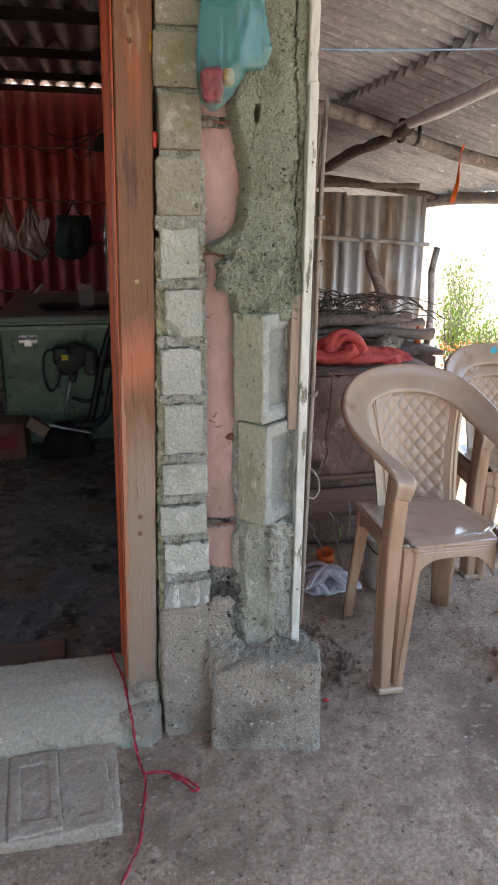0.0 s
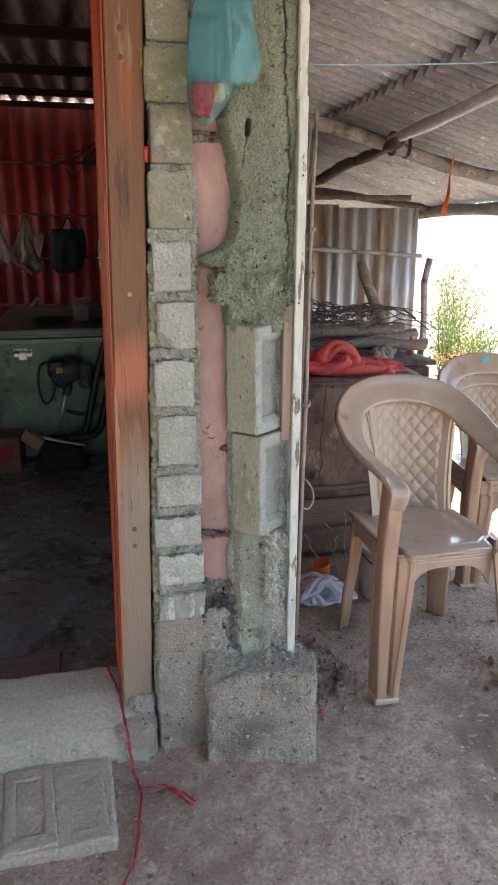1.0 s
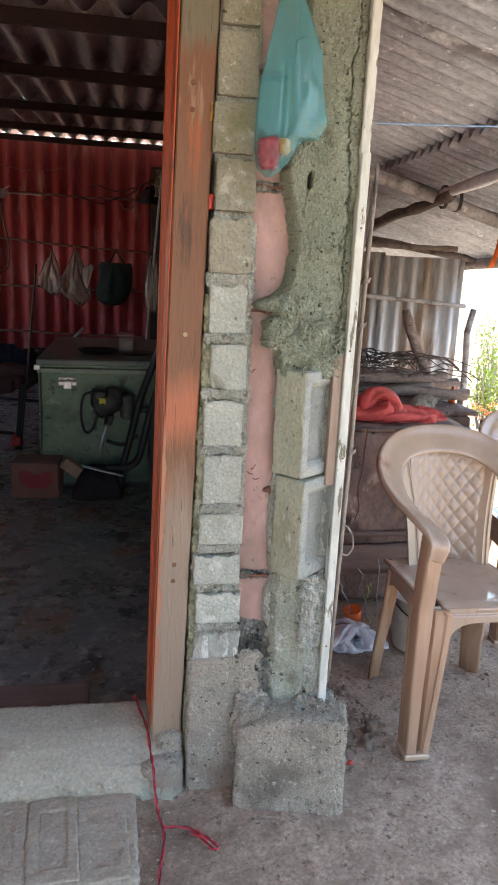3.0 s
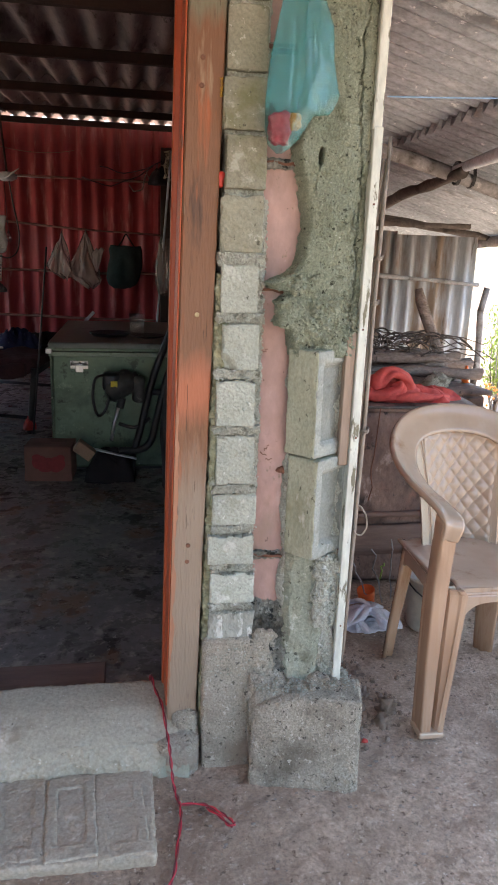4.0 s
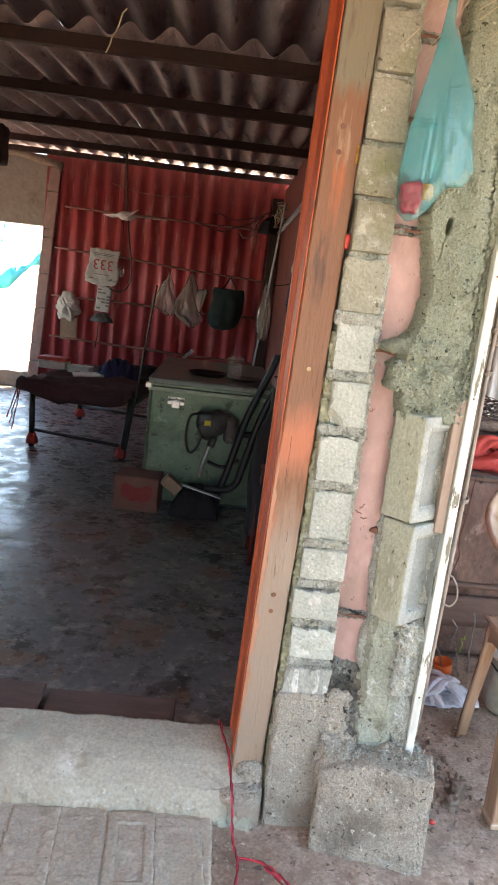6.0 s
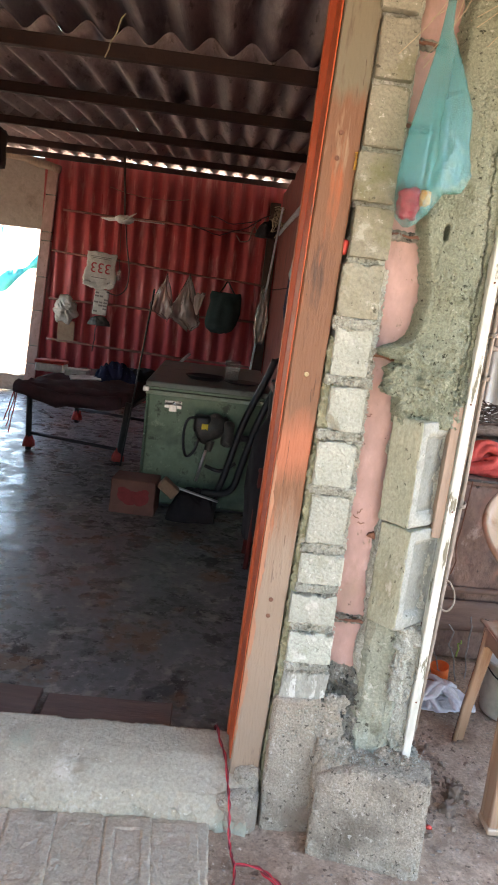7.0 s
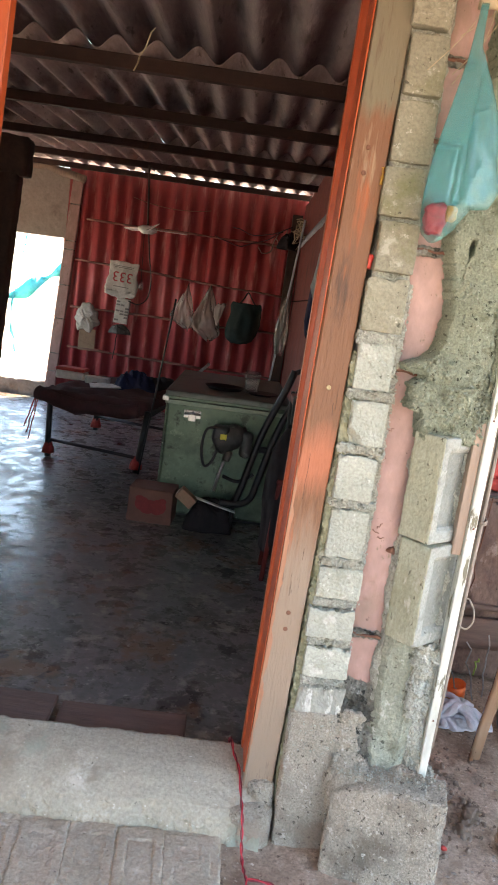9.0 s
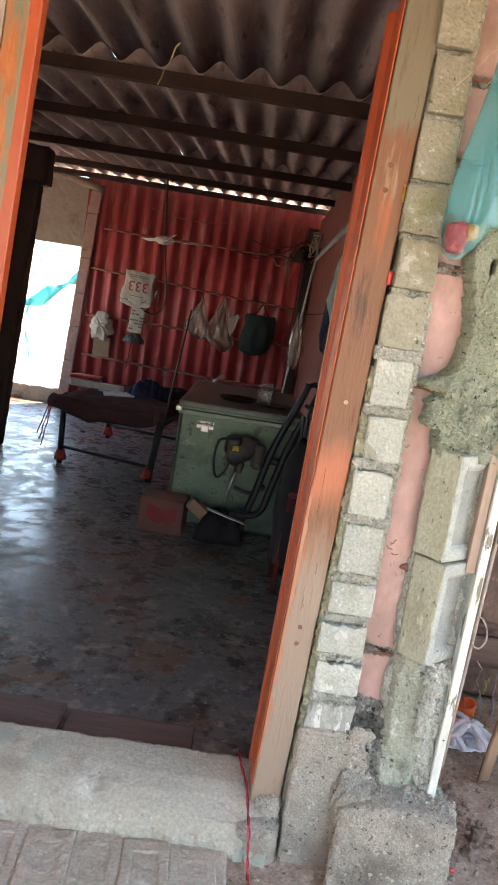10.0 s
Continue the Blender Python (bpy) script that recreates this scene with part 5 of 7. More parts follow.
# ---- moulded plastic armchair ----
def chair_hoop():
    """The wide band of the arms and back: arm tips forward, looping up and over behind."""
    half = [  # place, width direction, width
        ((-0.214, -0.226, 0.650), (-1.00, 0.30, 0.0), 0.050),
        ((-0.212, -0.238, 0.682), (-1.00, 0.36, 0.05), 0.053),
        ((-0.210, -0.236, 0.708), (-1.00, 0.46, 0.18), 0.057),
        ((-0.216, -0.190, 0.729), (-1.00, 0.52, 0.25), 0.065),
        ((-0.226, -0.112, 0.743), (-1.00, 0.57, 0.30), 0.072),
        ((-0.237, -0.020, 0.757), (-1.00, 0.62, 0.45), 0.082),
        ((-0.240, 0.071, 0.779), (-1.00, 0.72, 0.65), 0.093),
        ((-0.230, 0.157, 0.812), (-0.90, 0.77, 0.85), 0.103),
        ((-0.200, 0.225, 0.851), (-0.70, 0.77, 1.00), 0.107),
        ((-0.149, 0.275, 0.881), (-0.42, 0.77, 1.00), 0.110),
        ((-0.079, 0.302, 0.898), (-0.18, 0.77, 1.00), 0.110),
        ((0.000, 0.311, 0.903), (0.00, 0.77, 1.00), 0.110)]
    full = half + [((-p[0], p[1], p[2]), (-w[0], w[1], w[2]), s) for p, w, s in half[-2::-1]]
    pts = [Vector(p) for p, _, _ in full]
    fine = []
    for i in range(len(full) - 1):
        p0, p1, p2, p3 = pts[max(i - 1, 0)], pts[i], pts[i + 1], pts[min(i + 2, len(pts) - 1)]
        for q in range(4):
            t = q / 4
            c = 0.5 * ((2 * p1) + (p2 - p0) * t + (2 * p0 - 5 * p1 + 4 * p2 - p3) * t * t + (3 * p1 - p0 - 3 * p2 + p3) * t ** 3)
            fine.append((c, Vector(full[i][1]).lerp(Vector(full[i + 1][1]), t), full[i][2] + (full[i + 1][2] - full[i][2]) * t))
    fine.append((pts[-1], Vector(full[-1][1]), full[-1][2]))
    rings = []
    for i, (c, w, s) in enumerate(fine):
        d = (fine[min(i + 1, len(fine) - 1)][0] - fine[max(i - 1, 0)][0]).normalized()
        w = (w - d * w.dot(d)).normalized()
        n = w.cross(d).normalized()
        if (i == 0 and n.z < 0) or (i and n.dot(last) < 0):
            n = -n
        last = n
        ring = []
        # a dished band with a rolled rim and two fine grooves
        for u, h in ((-0.5, -0.004), (-0.5, 0.006), (-0.44, 0.010), (-0.40, 0.007), (-0.36, 0.009), (-0.2, 0.006), (0.0, 0.004), (0.2, 0.005), (0.34, 0.008), (0.38, 0.006), (0.43, 0.011), (0.5, 0.007), (0.5, -0.008), (0.42, -0.012), (0.30, -0.004), (0.0, -0.006), (-0.4, -0.006)):
            ring.append(c + w * (u * s) + n * h)
        rings.append(ring)
    bm = ring_surface(rings)
    bmesh.ops.recalc_face_normals(bm, faces=bm.faces[:])
    return bm


def back_panel():
    """Reclined back panel, quilted with a diamond pattern."""
    nu, nv = 72, 130
    front, back = [], []
    bm = bmesh.new()
    for j in range(nv + 1):
        v = j / nv
        z = 0.455 + 0.408 * v
        yc = 0.235 + 0.060 * v
        hw = 0.105 + 0.045 * v
        rf, rb = [], []
        for i in range(nu + 1):
            u = i / nu * 2 - 1
            x = u * hw + 0.032
            y = yc - (0.065 - 0.030 * v) * (u * u) + 0.014
            a, b = (x / 0.047 + z / 0.060) * math.pi, (x / 0.047 - z / 0.060) * math.pi
            q = 0.0115 * (abs(math.sin(a)) * abs(math.sin(b))) ** 0.36
            edge = min(1.0, (1 - abs(u)) * 8) * min(1.0, min(v, 1 - v) * 14)
            rf.append(bm.verts.new((x, y - q * edge, z)))
            rb.append(bm.verts.new((x, y + 0.006, z)))
        front.append(rf)
        back.append(rb)
    for j in range(nv):
        for i in range(nu):
            bm.faces.new((front[j][i], front[j][i + 1], front[j + 1][i + 1], front[j + 1][i]))
            bm.faces.new((back[j][i], back[j + 1][i], back[j + 1][i + 1], back[j][i + 1]))
        bm.faces.new((front[j][0], front[j + 1][0], back[j + 1][0], back[j][0]))
        bm.faces.new((front[j][nu], back[j][nu], back[j + 1][nu], front[j + 1][nu]))
    return bm


def stile(s):
    """Ribbed upright beside the panel, from the seat up into the band."""
    rings = []
    for j in range(15):
        v = j / 14
        z = 0.43 + 0.415 * v
        x = 0.126 + 0.047 * v - 0.010 * math.sin(math.pi * v)
        y = 0.176 + 0.090 * v
        w = 0.046 + 0.006 * (1 - v)
        ring = []
        for u, h in ((-1, 0.010), (-1, -0.002), (-0.55, -0.008), (-0.45, -0.003), (0.0, -0.010), (0.45, -0.003), (0.55, -0.008), (1, -0.002), (1, 0.010)):
            ring.append(Vector((s * (x + u * w / 2) + 0.032, y + h - 0.010 * u, z)))
        rings.append(ring)
    bm = ring_surface(rings)
    bmesh.ops.recalc_face_normals(bm, faces=bm.faces[:])
    return bm


def chair_seat():
    nu, nv = 26, 26
    bm = bmesh.new()
    top, bot = [], []
    for j in range(nv + 1):
        v = j / nv
        rt, rb = [], []
        for i in range(nu + 1):
            u = i / nu * 2 - 1
            hw = 0.150 + 0.050 * max(0.0, min(1.0, (v - 0.11) / 0.10)) - 0.012 * v
            y = -0.180 + 0.425 * v - 0.012 * (1 - u * u) * (v < 0.05)
            z = 0.484 - 0.020 * v - 0.014 * (1 - u * u) * math.sin(math.pi * min(1, v * 1.15)) - 0.012 * max(0, (0.10 - v) / 0.10) ** 2
            z -= 0.006 * math.exp(-((abs(u) - 0.80) / 0.07) ** 2) * (v > 0.1)
            rt.append(bm.verts.new((u * hw, y, z)))
            rb.append(bm.verts.new((u * hw, y, z - 0.010)))
        top.append(rt)
        bot.append(rb)
    for j in range(nv):
        for i in range(nu):
            bm.faces.new((top[j][i], top[j][i + 1], top[j + 1][i + 1], top[j + 1][i]))
            bm.faces.new((bot[j][i], bot[j + 1][i], bot[j + 1][i + 1], bot[j][i + 1]))
        bm.faces.new((top[j][0], top[j + 1][0], bot[j + 1][0], bot[j][0]))
        bm.faces.new((top[j][nu], bot[j][nu], bot[j + 1][nu], top[j + 1][nu]))
    for i in range(nu):
        bm.faces.new((top[0][i], bot[0][i], bot[0][i + 1], top[0][i + 1]))
        bm.faces.new((top[nv][i], top[nv][i + 1], bot[nv][i + 1], bot[nv][i]))
    return bm


def apron(a, b, drop_mid=0.045, drop_end=0.10, z=0.438, t=0.010):
    """A skirt below the seat edge from a to b, arched in the middle, with grooves."""
    a, b = Vector(a), Vector(b)
    d = (b - a).normalized()
    n = Vector((d.y, -d.x, 0))
    rings = []
    for i in range(25):
        f = i / 24
        arch = abs(2 * f - 1) ** 4
        low = z - drop_mid - (drop_end - drop_mid) * arch
        p = a.lerp(b, f)
        ring = []
        for zz, o in ((z, -t / 2), (z, t / 2), (z - 0.014, t / 2), (z - 0.017, t / 2 - 0.003), (z - 0.021, t / 2), (z - 0.026, t / 2 - 0.003), (z - 0.030, t / 2), (low, t / 2), (low, -t / 2)):
            ring.append(Vector((p.x, p.y, max(low, zz))) + n * o)
        rings.append(ring)
    bm = ring_surface(rings)
    bmesh.ops.recalc_face_normals(bm, faces=bm.faces[:])
    return bm


def channel_leg(stations, sx, sy):
    """A moulded corner leg: a side panel and a front panel that meet in a deep groove at the corner.
    stations: x, y, z, depth of the side panel, width of the front panel."""
    rings = []
    t = 0.009
    for x, y, z, wl, wr in stations:
        v = 0.56 * min(wl, wr)
        prof = ((-0.003, wl), (-0.004, wl - t), (-0.002, wl - 2 * t), (0.004, v + 0.65 * (wl - v)), (0.010, v + 0.3 * (wl - v)), (v - 0.3 * t, v + 0.1 * t), (v + 0.1 * t, v - 0.3 * t), (v + 0.3 * (wr - v), 0.010), (v + 0.65 * (wr - v), 0.004), (wr - 2 * t, -0.002), (wr - t, -0.004), (wr, -0.003),
                (wr, t), (v + 0.5 * (wr - v), t + 0.006), (v + t, v + t), (t + 0.006, v + 0.5 * (wl - v)), (t, wl))
        rings.append([Vector((sx * (x - px), sy * (y - py), z)) for px, py in prof])
    bm = ring_surface(rings)
    bmesh.ops.recalc_face_normals(bm, faces=bm.faces[:])
    return bm


def arm_post(s):
    """The side panel of the front leg: one rounded slab from the foot up to the arm, with slanted ribs below the arm."""
    knots = ((0.006, 0.240, -0.229, 0.0170, 0.034), (0.24, 0.232, -0.206, 0.0215, 0.034), (0.48, 0.2195, -0.186, 0.0260, 0.033), (0.712, 0.2140, -0.199, 0.0265, 0.033))
    rings = []
    for j in range(41):
        z = 0.006 + 0.706 * j / 40
        for a, b in zip(knots, knots[1:]):
            if z <= b[0] + 1e-6:
                f = (z - a[0]) / (b[0] - a[0])
                cx, cy, hx, hy = (a[q] + (b[q] - a[q]) * f for q in (1, 2, 3, 4))
                break
        ring = []
        for k in range(24):
            a = 2 * math.pi * k / 24
            c, q = math.cos(a), math.sin(a)
            px, py = hx * math.copysign(abs(c) ** 0.3, c), hy * math.copysign(abs(q) ** 0.3, q)
            if q < -0.6 and 0.54 < z < 0.65 and abs(c) < 0.7:
                py -= 0.003 * (0.5 + 0.5 * math.sin(z * 300 + c * 6))
            ring.append(Vector((s * (cx + px), cy + py, z)))
        rings.append(ring)
    bm = ring_surface(rings)
    bmesh.ops.recalc_face_normals(bm, faces=bm.faces[:])
    return bm


def build_chair(m):
    ch = thing("armchair", m, "brown moulded plastic armchair with a quilted back", "chair", "plastic chairs")
    part("seat", chair_seat(), M["chair"], ch, smooth=True)
    part("backrest", back_panel(), M["chair"], ch, "diamond quilted plastic panel", smooth=True)
    part("arm_hoop", chair_hoop(), M["chair"], ch, smooth=True)
    for s in (-1, 1):
        part("back_stile", stile(s), M["chair"], ch)
        leg = part("front_leg", channel_leg([(0.257, 0.262, 0.006, 0.070, 0.070), (0.255, 0.257, 0.06, 0.070, 0.074), (0.253, 0.248, 0.16, 0.070, 0.084), (0.250, 0.237, 0.30, 0.070, 0.098), (0.247, 0.226, 0.42, 0.069, 0.110), (0.245, 0.221, 0.466, 0.068, 0.112), (0.244, 0.220, 0.480, 0.066, 0.100)], s, -1), M["chair_leg"], ch)
        part("foot", box(s * 0.222 - 0.041, s * 0.222 + 0.041, -0.268, -0.186, 0.0, 0.022, 0.006, segs=2), M["chair"], leg)
        part("arm_post", arm_post(s), M["chair_leg"], ch, smooth=True)
        part("rear_leg", channel_leg([(0.215, 0.256, 0.0, 0.050, 0.050), (0.210, 0.248, 0.14, 0.056, 0.056), (0.202, 0.232, 0.30, 0.066, 0.066), (0.198, 0.222, 0.455, 0.074, 0.074)], s, 1), M["chair_leg"], ch, smooth=True)
        part("side_apron", apron((s * 0.200, -0.115, 0), (s * 0.190, 0.165, 0), 0.045, 0.075, 0.466), M["chair"], ch)
    part("front_apron", apron((-0.142, -0.186, 0), (0.142, -0.186, 0), 0.050, 0.13, 0.474), M["chair"], ch)
    part("rear_apron", apron((-0.17, 0.238, 0), (0.17, 0.238, 0), 0.035, 0.08, 0.452), M["chair"], ch)
    return ch


armchair = build_chair(pose(1.074, 0.24, 0.0, rz=-0.8))
SMALLER = Matrix.Diagonal((0.97, 0.97, 0.97, 1))
copy_thing(armchair, pose(1.77, 0.87, -0.066, rz=-8) @ SMALLER)
stacked = copy_thing(armchair, pose(1.77, 0.88, -0.012, rz=-8) @ SMALLER)
own = bmesh.new()
bmesh.ops.create_cone(own, cap_ends=True, segments=20, radius1=0.017, radius2=0.017, depth=0.002, matrix=pose(0.0, 0.276, 0.925, 104, 0, 0))
part("sticker", own, M["cyan"], stacked, "small round cyan sticker")

# ---- rusty iron stove table with firewood ----
dt = thing("iron_bench", I4, "rust brown sheet iron bench by the porch wall", "bench")


def dented_front():
    bm = bmesh.new()
    nx, nz = 40, 36
    rows = []
    for k in range(nz + 1):
        z = 0.02 + 0.79 * k / nz
        row = []
        for i in range(nx + 1):
            x = 0.70 + 0.75 * i / nx
            y = 1.10 - 0.03 * math.sin(math.pi * i / nx) + 0.014 * fbm((x, 0, z * 2.2), 3, 3) + 0.006 * fbm((x, 0, z), 14, 5)
            row.append(bm.verts.new((x, y, z)))
        rows.append(row)
    for a, b in zip(rows, rows[1:]):
        for i in range(nx):
            bm.faces.new((a[i], a[i + 1], b[i + 1], b[i]))
    ex = bmesh.ops.extrude_face_region(bm, geom=bm.faces[:])
    bmesh.ops.translate(bm, verts=[v for v in ex["geom"] if isinstance(v, bmesh.types.BMVert)], vec=(0, 0.03, 0))
    bmesh.ops.recalc_face_normals(bm, faces=bm.faces[:])
    return bm


part("front_sheet", dented_front(), M["drum"], dt, smooth=True)
part("carcass", box(0.72, 1.43, 1.14, 1.44, 0.0, 0.81, 0.01), M["drum"], dt)
part("carcass", box(0.72, 1.68, 1.445, 2.55, 0.0, 0.81, 0.01), M["drum"], dt)
part("top_plate", rough_box(0.68, 1.47, 1.06, 1.45, 0.81, 0.838, 0.05, 0.008, 0.004, 6, 3), M["drum"], dt, smooth=True)
part("top_plate", rough_box(0.68, 1.72, 1.452, 2.6, 0.81, 0.838, 0.05, 0.008, 0.004, 6, 3), M["drum"], dt, smooth=True)
part("rim", tube(bend((0.68, 1.052, 0.838), (1.47, 1.052, 0.835), 12, wander=0.01, seed=4), 0.006, 8), M["motor"], dt, smooth=True)
part("lower_board", rough_box(0.66, 1.46, 1.035, 1.065, 0.16, 0.30, 0.03, 0.006, 0.004, 8, 9), M["plank"], dt, smooth=True)
part("middle_board", rough_box(0.66, 1.46, 1.04, 1.066, 0.335, 0.36, 0.03, 0.005, 0.003, 8, 8), M["plank"], dt, smooth=True)
for x in (0.84, 0.99):
    part("hanging_wire", tube(bend((x, 1.045, 0.835), (x - 0.03, 1.03, 0.42), 8, wander=0.02, seed=x), 0.003, 5), M["rust"], dt)

def cloth_rope(pts, r, seed, flat=0.75, nu=22, folds=3.0):
    """A twisted length of cloth: rounded folds spiral round it, thick and thin by turns."""
    rings = []
    line_pts = spline(pts, 9)
    for i, p in enumerate(line_pts):
        q = line_pts[min(i + 1, len(line_pts) - 1)] - line_pts[max(i - 1, 0)]
        side = Vector((-q.y, q.x, 0)).normalized() if abs(q.x) + abs(q.y) > 1e-6 else Vector((1, 0, 0))
        up = side.cross(q.normalized()) * -1
        f = i / (len(line_pts) - 1)
        end = min(1.0, 6 * f + 0.25, 6 * (1 - f) + 0.25)
        ring = []
        for k in range(nu):
            a = 2 * math.pi * k / nu
            n = noise.noise(Vector((math.cos(a + 3 * f) * 1.4, math.sin(a + 3 * f) * 1.4, f * 3 + seed * 5)))
            rr = r * end * (0.85 + 0.30 * abs(math.sin(folds * (a + 2.6 * f) / 2 + seed)) ** 0.6 + 0.5 * n)
            ring.append(p + side * (rr * math.cos(a)) + up * (rr * flat * math.sin(a)))
        rings.append(ring)
    return ring_surface(rings)


rc = thing("red_cloth", I4, "knotted faded red cloth lying on the iron bench", "cloth")
part("heap", crumple(1.08, 1.24, 0.836, 0.15, 0.10, 0.085, 11.0, 0.6, 3.2, 90, 34), M["red_cloth"], rc, smooth=True)
for pts, r, sd in (([(1.00, 1.17, 0.872), (1.02, 1.19, 0.925), (1.08, 1.20, 0.965), (1.15, 1.19, 0.935), (1.17, 1.18, 0.880), (1.12, 1.15, 0.865)], 0.036, 1), ([(0.86, 1.20, 0.862), (0.93, 1.17, 0.880), (1.01, 1.16, 0.875), (1.09, 1.14, 0.885), (1.12, 1.17, 0.930)], 0.034, 2), ([(0.95, 1.26, 0.880), (1.05, 1.25, 0.930), (1.14, 1.23, 0.905), (1.24, 1.20, 0.868), (1.34, 1.19, 0.858)], 0.034, 3), ([(1.06, 1.13, 0.862), (1.16, 1.13, 0.872), (1.26, 1.16, 0.860), (1.38, 1.22, 0.850)], 0.026, 4)):
    part("fold", cloth_rope(pts, r, sd), M["red_cloth"], rc, smooth=True)
solid("red_cloth_tail", crumple(1.27, 1.26, 0.836, 0.17, 0.11, 0.06, 5.0, 0.8, 3.0, 110, 40), M["red_cloth"], "loose end of red cloth spread on the iron bench", "cloth", smooth=True)
solid("grey_rag", crumple(0.90, 1.45, 0.836, 0.16, 0.11, 0.11, 5.0, 0.5, 2.6), M["white_cloth"], "crumpled grey rag lying on the iron bench", "rag", smooth=True)

rng = random.Random(11)
for k in range(7):
    y = 1.62 + 0.10 * (k % 5) + 0.02 * rng.random()
    z = 0.885 + 0.075 * (k // 5)
    x0 = 0.70 + 0.2 * rng.random()
    own = tube(bend((x0, y, z), (x0 + 0.72 + 0.22 * rng.random(), y + 0.1 * (rng.random() - 0.5), z + 0.02), 9, wander=0.03, seed=k), 0.032 - 0.012 * rng.random(), 12, wobble=0.9, seed=k)
    solid("firewood_log", own, M["firewood"], "weathered grey firewood log stacked on the iron bench", "log", "firewood logs", smooth=True)
for k in range(90):
    a = Vector((0.75 + 0.75 * rng.random(), 1.6 + 0.5 * rng.random(), 0.97 + 0.08 * rng.random()))
    ang = rng.random() * 6.28
    b = a + Vector((0.35 * math.cos(ang), 0.2 * math.sin(ang), 0.04 * (rng.random() - 0.5)))
    own = tube(spline(bend(a, b, 5, sag=(0, 0, 0.07 * rng.random()), wander=0.03, seed=k + 30), 3), 0.0022 + 0.003 * rng.random(), 6)
    solid("twig", own, M["dark_log"], "dry dark twig on the firewood pile", "twig", "twigs", smooth=True)
solid("leaning_pole", tube([(1.60, 1.74, 0.84), (1.575, 1.78, 0.95), (1.51, 1.80, 1.10), (1.455, 1.82, 1.25), (1.435, 1.83, 1.315)], 0.029, 12, taper=0.024, wobble=0.5), M["firewood"], "thick brown stake leaning in the firewood", "stake", smooth=True)
solid("pink_bottle", lathe([(0.0, 0), (0.018, 0), (0.019, 0.012), (0.019, 0.06), (0.008, 0.08), (0.008, 0.09), (0.0, 0.09)], 14, m=Matrix.Translation((1.69, 1.70, 0.838))), M["orange_plastic"], "faded orange plastic bottle beside the firewood", "bottle", smooth=True)
for k in range(7):
    x = 1.30 + 0.045 * k
    own = rough_box(x, x + 0.08, 1.32 + 0.07 * k, 1.39 + 0.07 * k, 0.836, 0.885 + 0.03 * rng.random(), 0.010, 0.02, 0.025, 14, k)
    solid("broken_block", own, M["footing"], "grey broken rubble lump on the iron bench", "rubble", "rubble lumps", smooth=True)

# ---- small things on the porch floor ----
rg = thing("white_rag", I4, "crumpled white rag lying on the dirt floor", "rag")
part("sheet", crumple(0.875, 0.70, 0.0, 0.10, 0.08, 0.022, 2.0, 1.0, 4.0, 80, 30), M["white_cloth"], rg, smooth=True)
rng = random.Random(3)
for k in range(19):
    a0 = 2 * math.pi * k / 19 * 2 + 0.4 * rng.random()
    bow, far = 0.06 * (rng.random() - 0.5), 0.10 + 0.06 * rng.random()
    c0 = Vector((0.875 + 0.03 * (rng.random() - 0.5), 0.70 + 0.03 * (rng.random() - 0.5), 0.050 + 0.03 * rng.random()))
    out, across = Vector((math.cos(a0), 0.8 * math.sin(a0), 0)), Vector((-math.sin(a0), math.cos(a0), 0))
    path = [c0 - out * 0.03, c0 + out * 0.25 * far + across * bow, c0 + out * 0.6 * far + across * bow * 1.3, c0 + out * far + across * bow * 0.2]
    for q, dz in enumerate((0.0, 0.004, -0.018, -0.040)):
        path[q].z = max(0.014, path[q].z + dz)
    part("twisted_fold", cloth_rope(path, 0.0095 + 0.0055 * rng.random(), k * 0.7), M["white_cloth"], rg, smooth=True)
bk = thing("bucket", pose(1.145, 0.68, 0), "dirty cream plastic bucket standing on the dirt", "bucket")
part("body", lathe([(0.0, 0.004), (0.098, 0.0), (0.102, 0.01), (0.118, 0.215), (0.123, 0.215), (0.123, 0.226), (0.114, 0.226), (0.098, 0.02), (0.0, 0.02)], 32), M["bucket"], bk, smooth=True)
part("handle", tube([(0.121 * math.cos(a), -0.121 * abs(math.sin(a)) * 0.98, 0.212 - 0.06 * abs(math.sin(a))) for a in [math.pi * q / 12 for q in range(13)]], 0.003, 6), M["black_metal"], bk, "thin black wire handle")
cup = thing("orange_cup", pose(0.93, 0.86, 0.02, rx=8, ry=-12), "orange plastic cup standing among rubbish", "cup")
part("body", lathe([(0.0, 0.0), (0.032, 0.0), (0.039, 0.065), (0.036, 0.065), (0.030, 0.01), (0.0, 0.01)], 20), M["orange_plastic"], cup, smooth=True)
for k in range(5):
    a = Vector((0.96 + 0.05 * k, 0.86 + 0.03 * k, 0.0))
    solid("dry_stick", tube(bend(a, a + Vector((-0.10 + 0.05 * k, 0.05, 0.20 + 0.03 * (k % 3))), 6, wander=0.03, seed=k), 0.0035, 5), M["log"], "thin dry stick poking up beside the bench", "stick", "dry sticks")
solid("green_string", tube(bend((0.985, 0.87, 0.12), (1.0, 0.88, 0.19), 6, wander=0.02), 0.004, 6), M["leaf"], "short piece of green string", "string")
for k in range(6):
    own = rough_box(0.585 + 0.03 * k, 0.625 + 0.03 * k + 0.01 * (k % 2), 0.06 + 0.06 * (k % 4), 0.10 + 0.06 * (k % 4), -0.02, 0.018 + 0.012 * (k % 3), 0.005, 0.012, 0.016, 28, k + 5)
    solid("mortar_lump", own, M["clod"], "broken mortar lump on the dirt by the wall foot", "rubble", "mortar lumps", smooth=True)

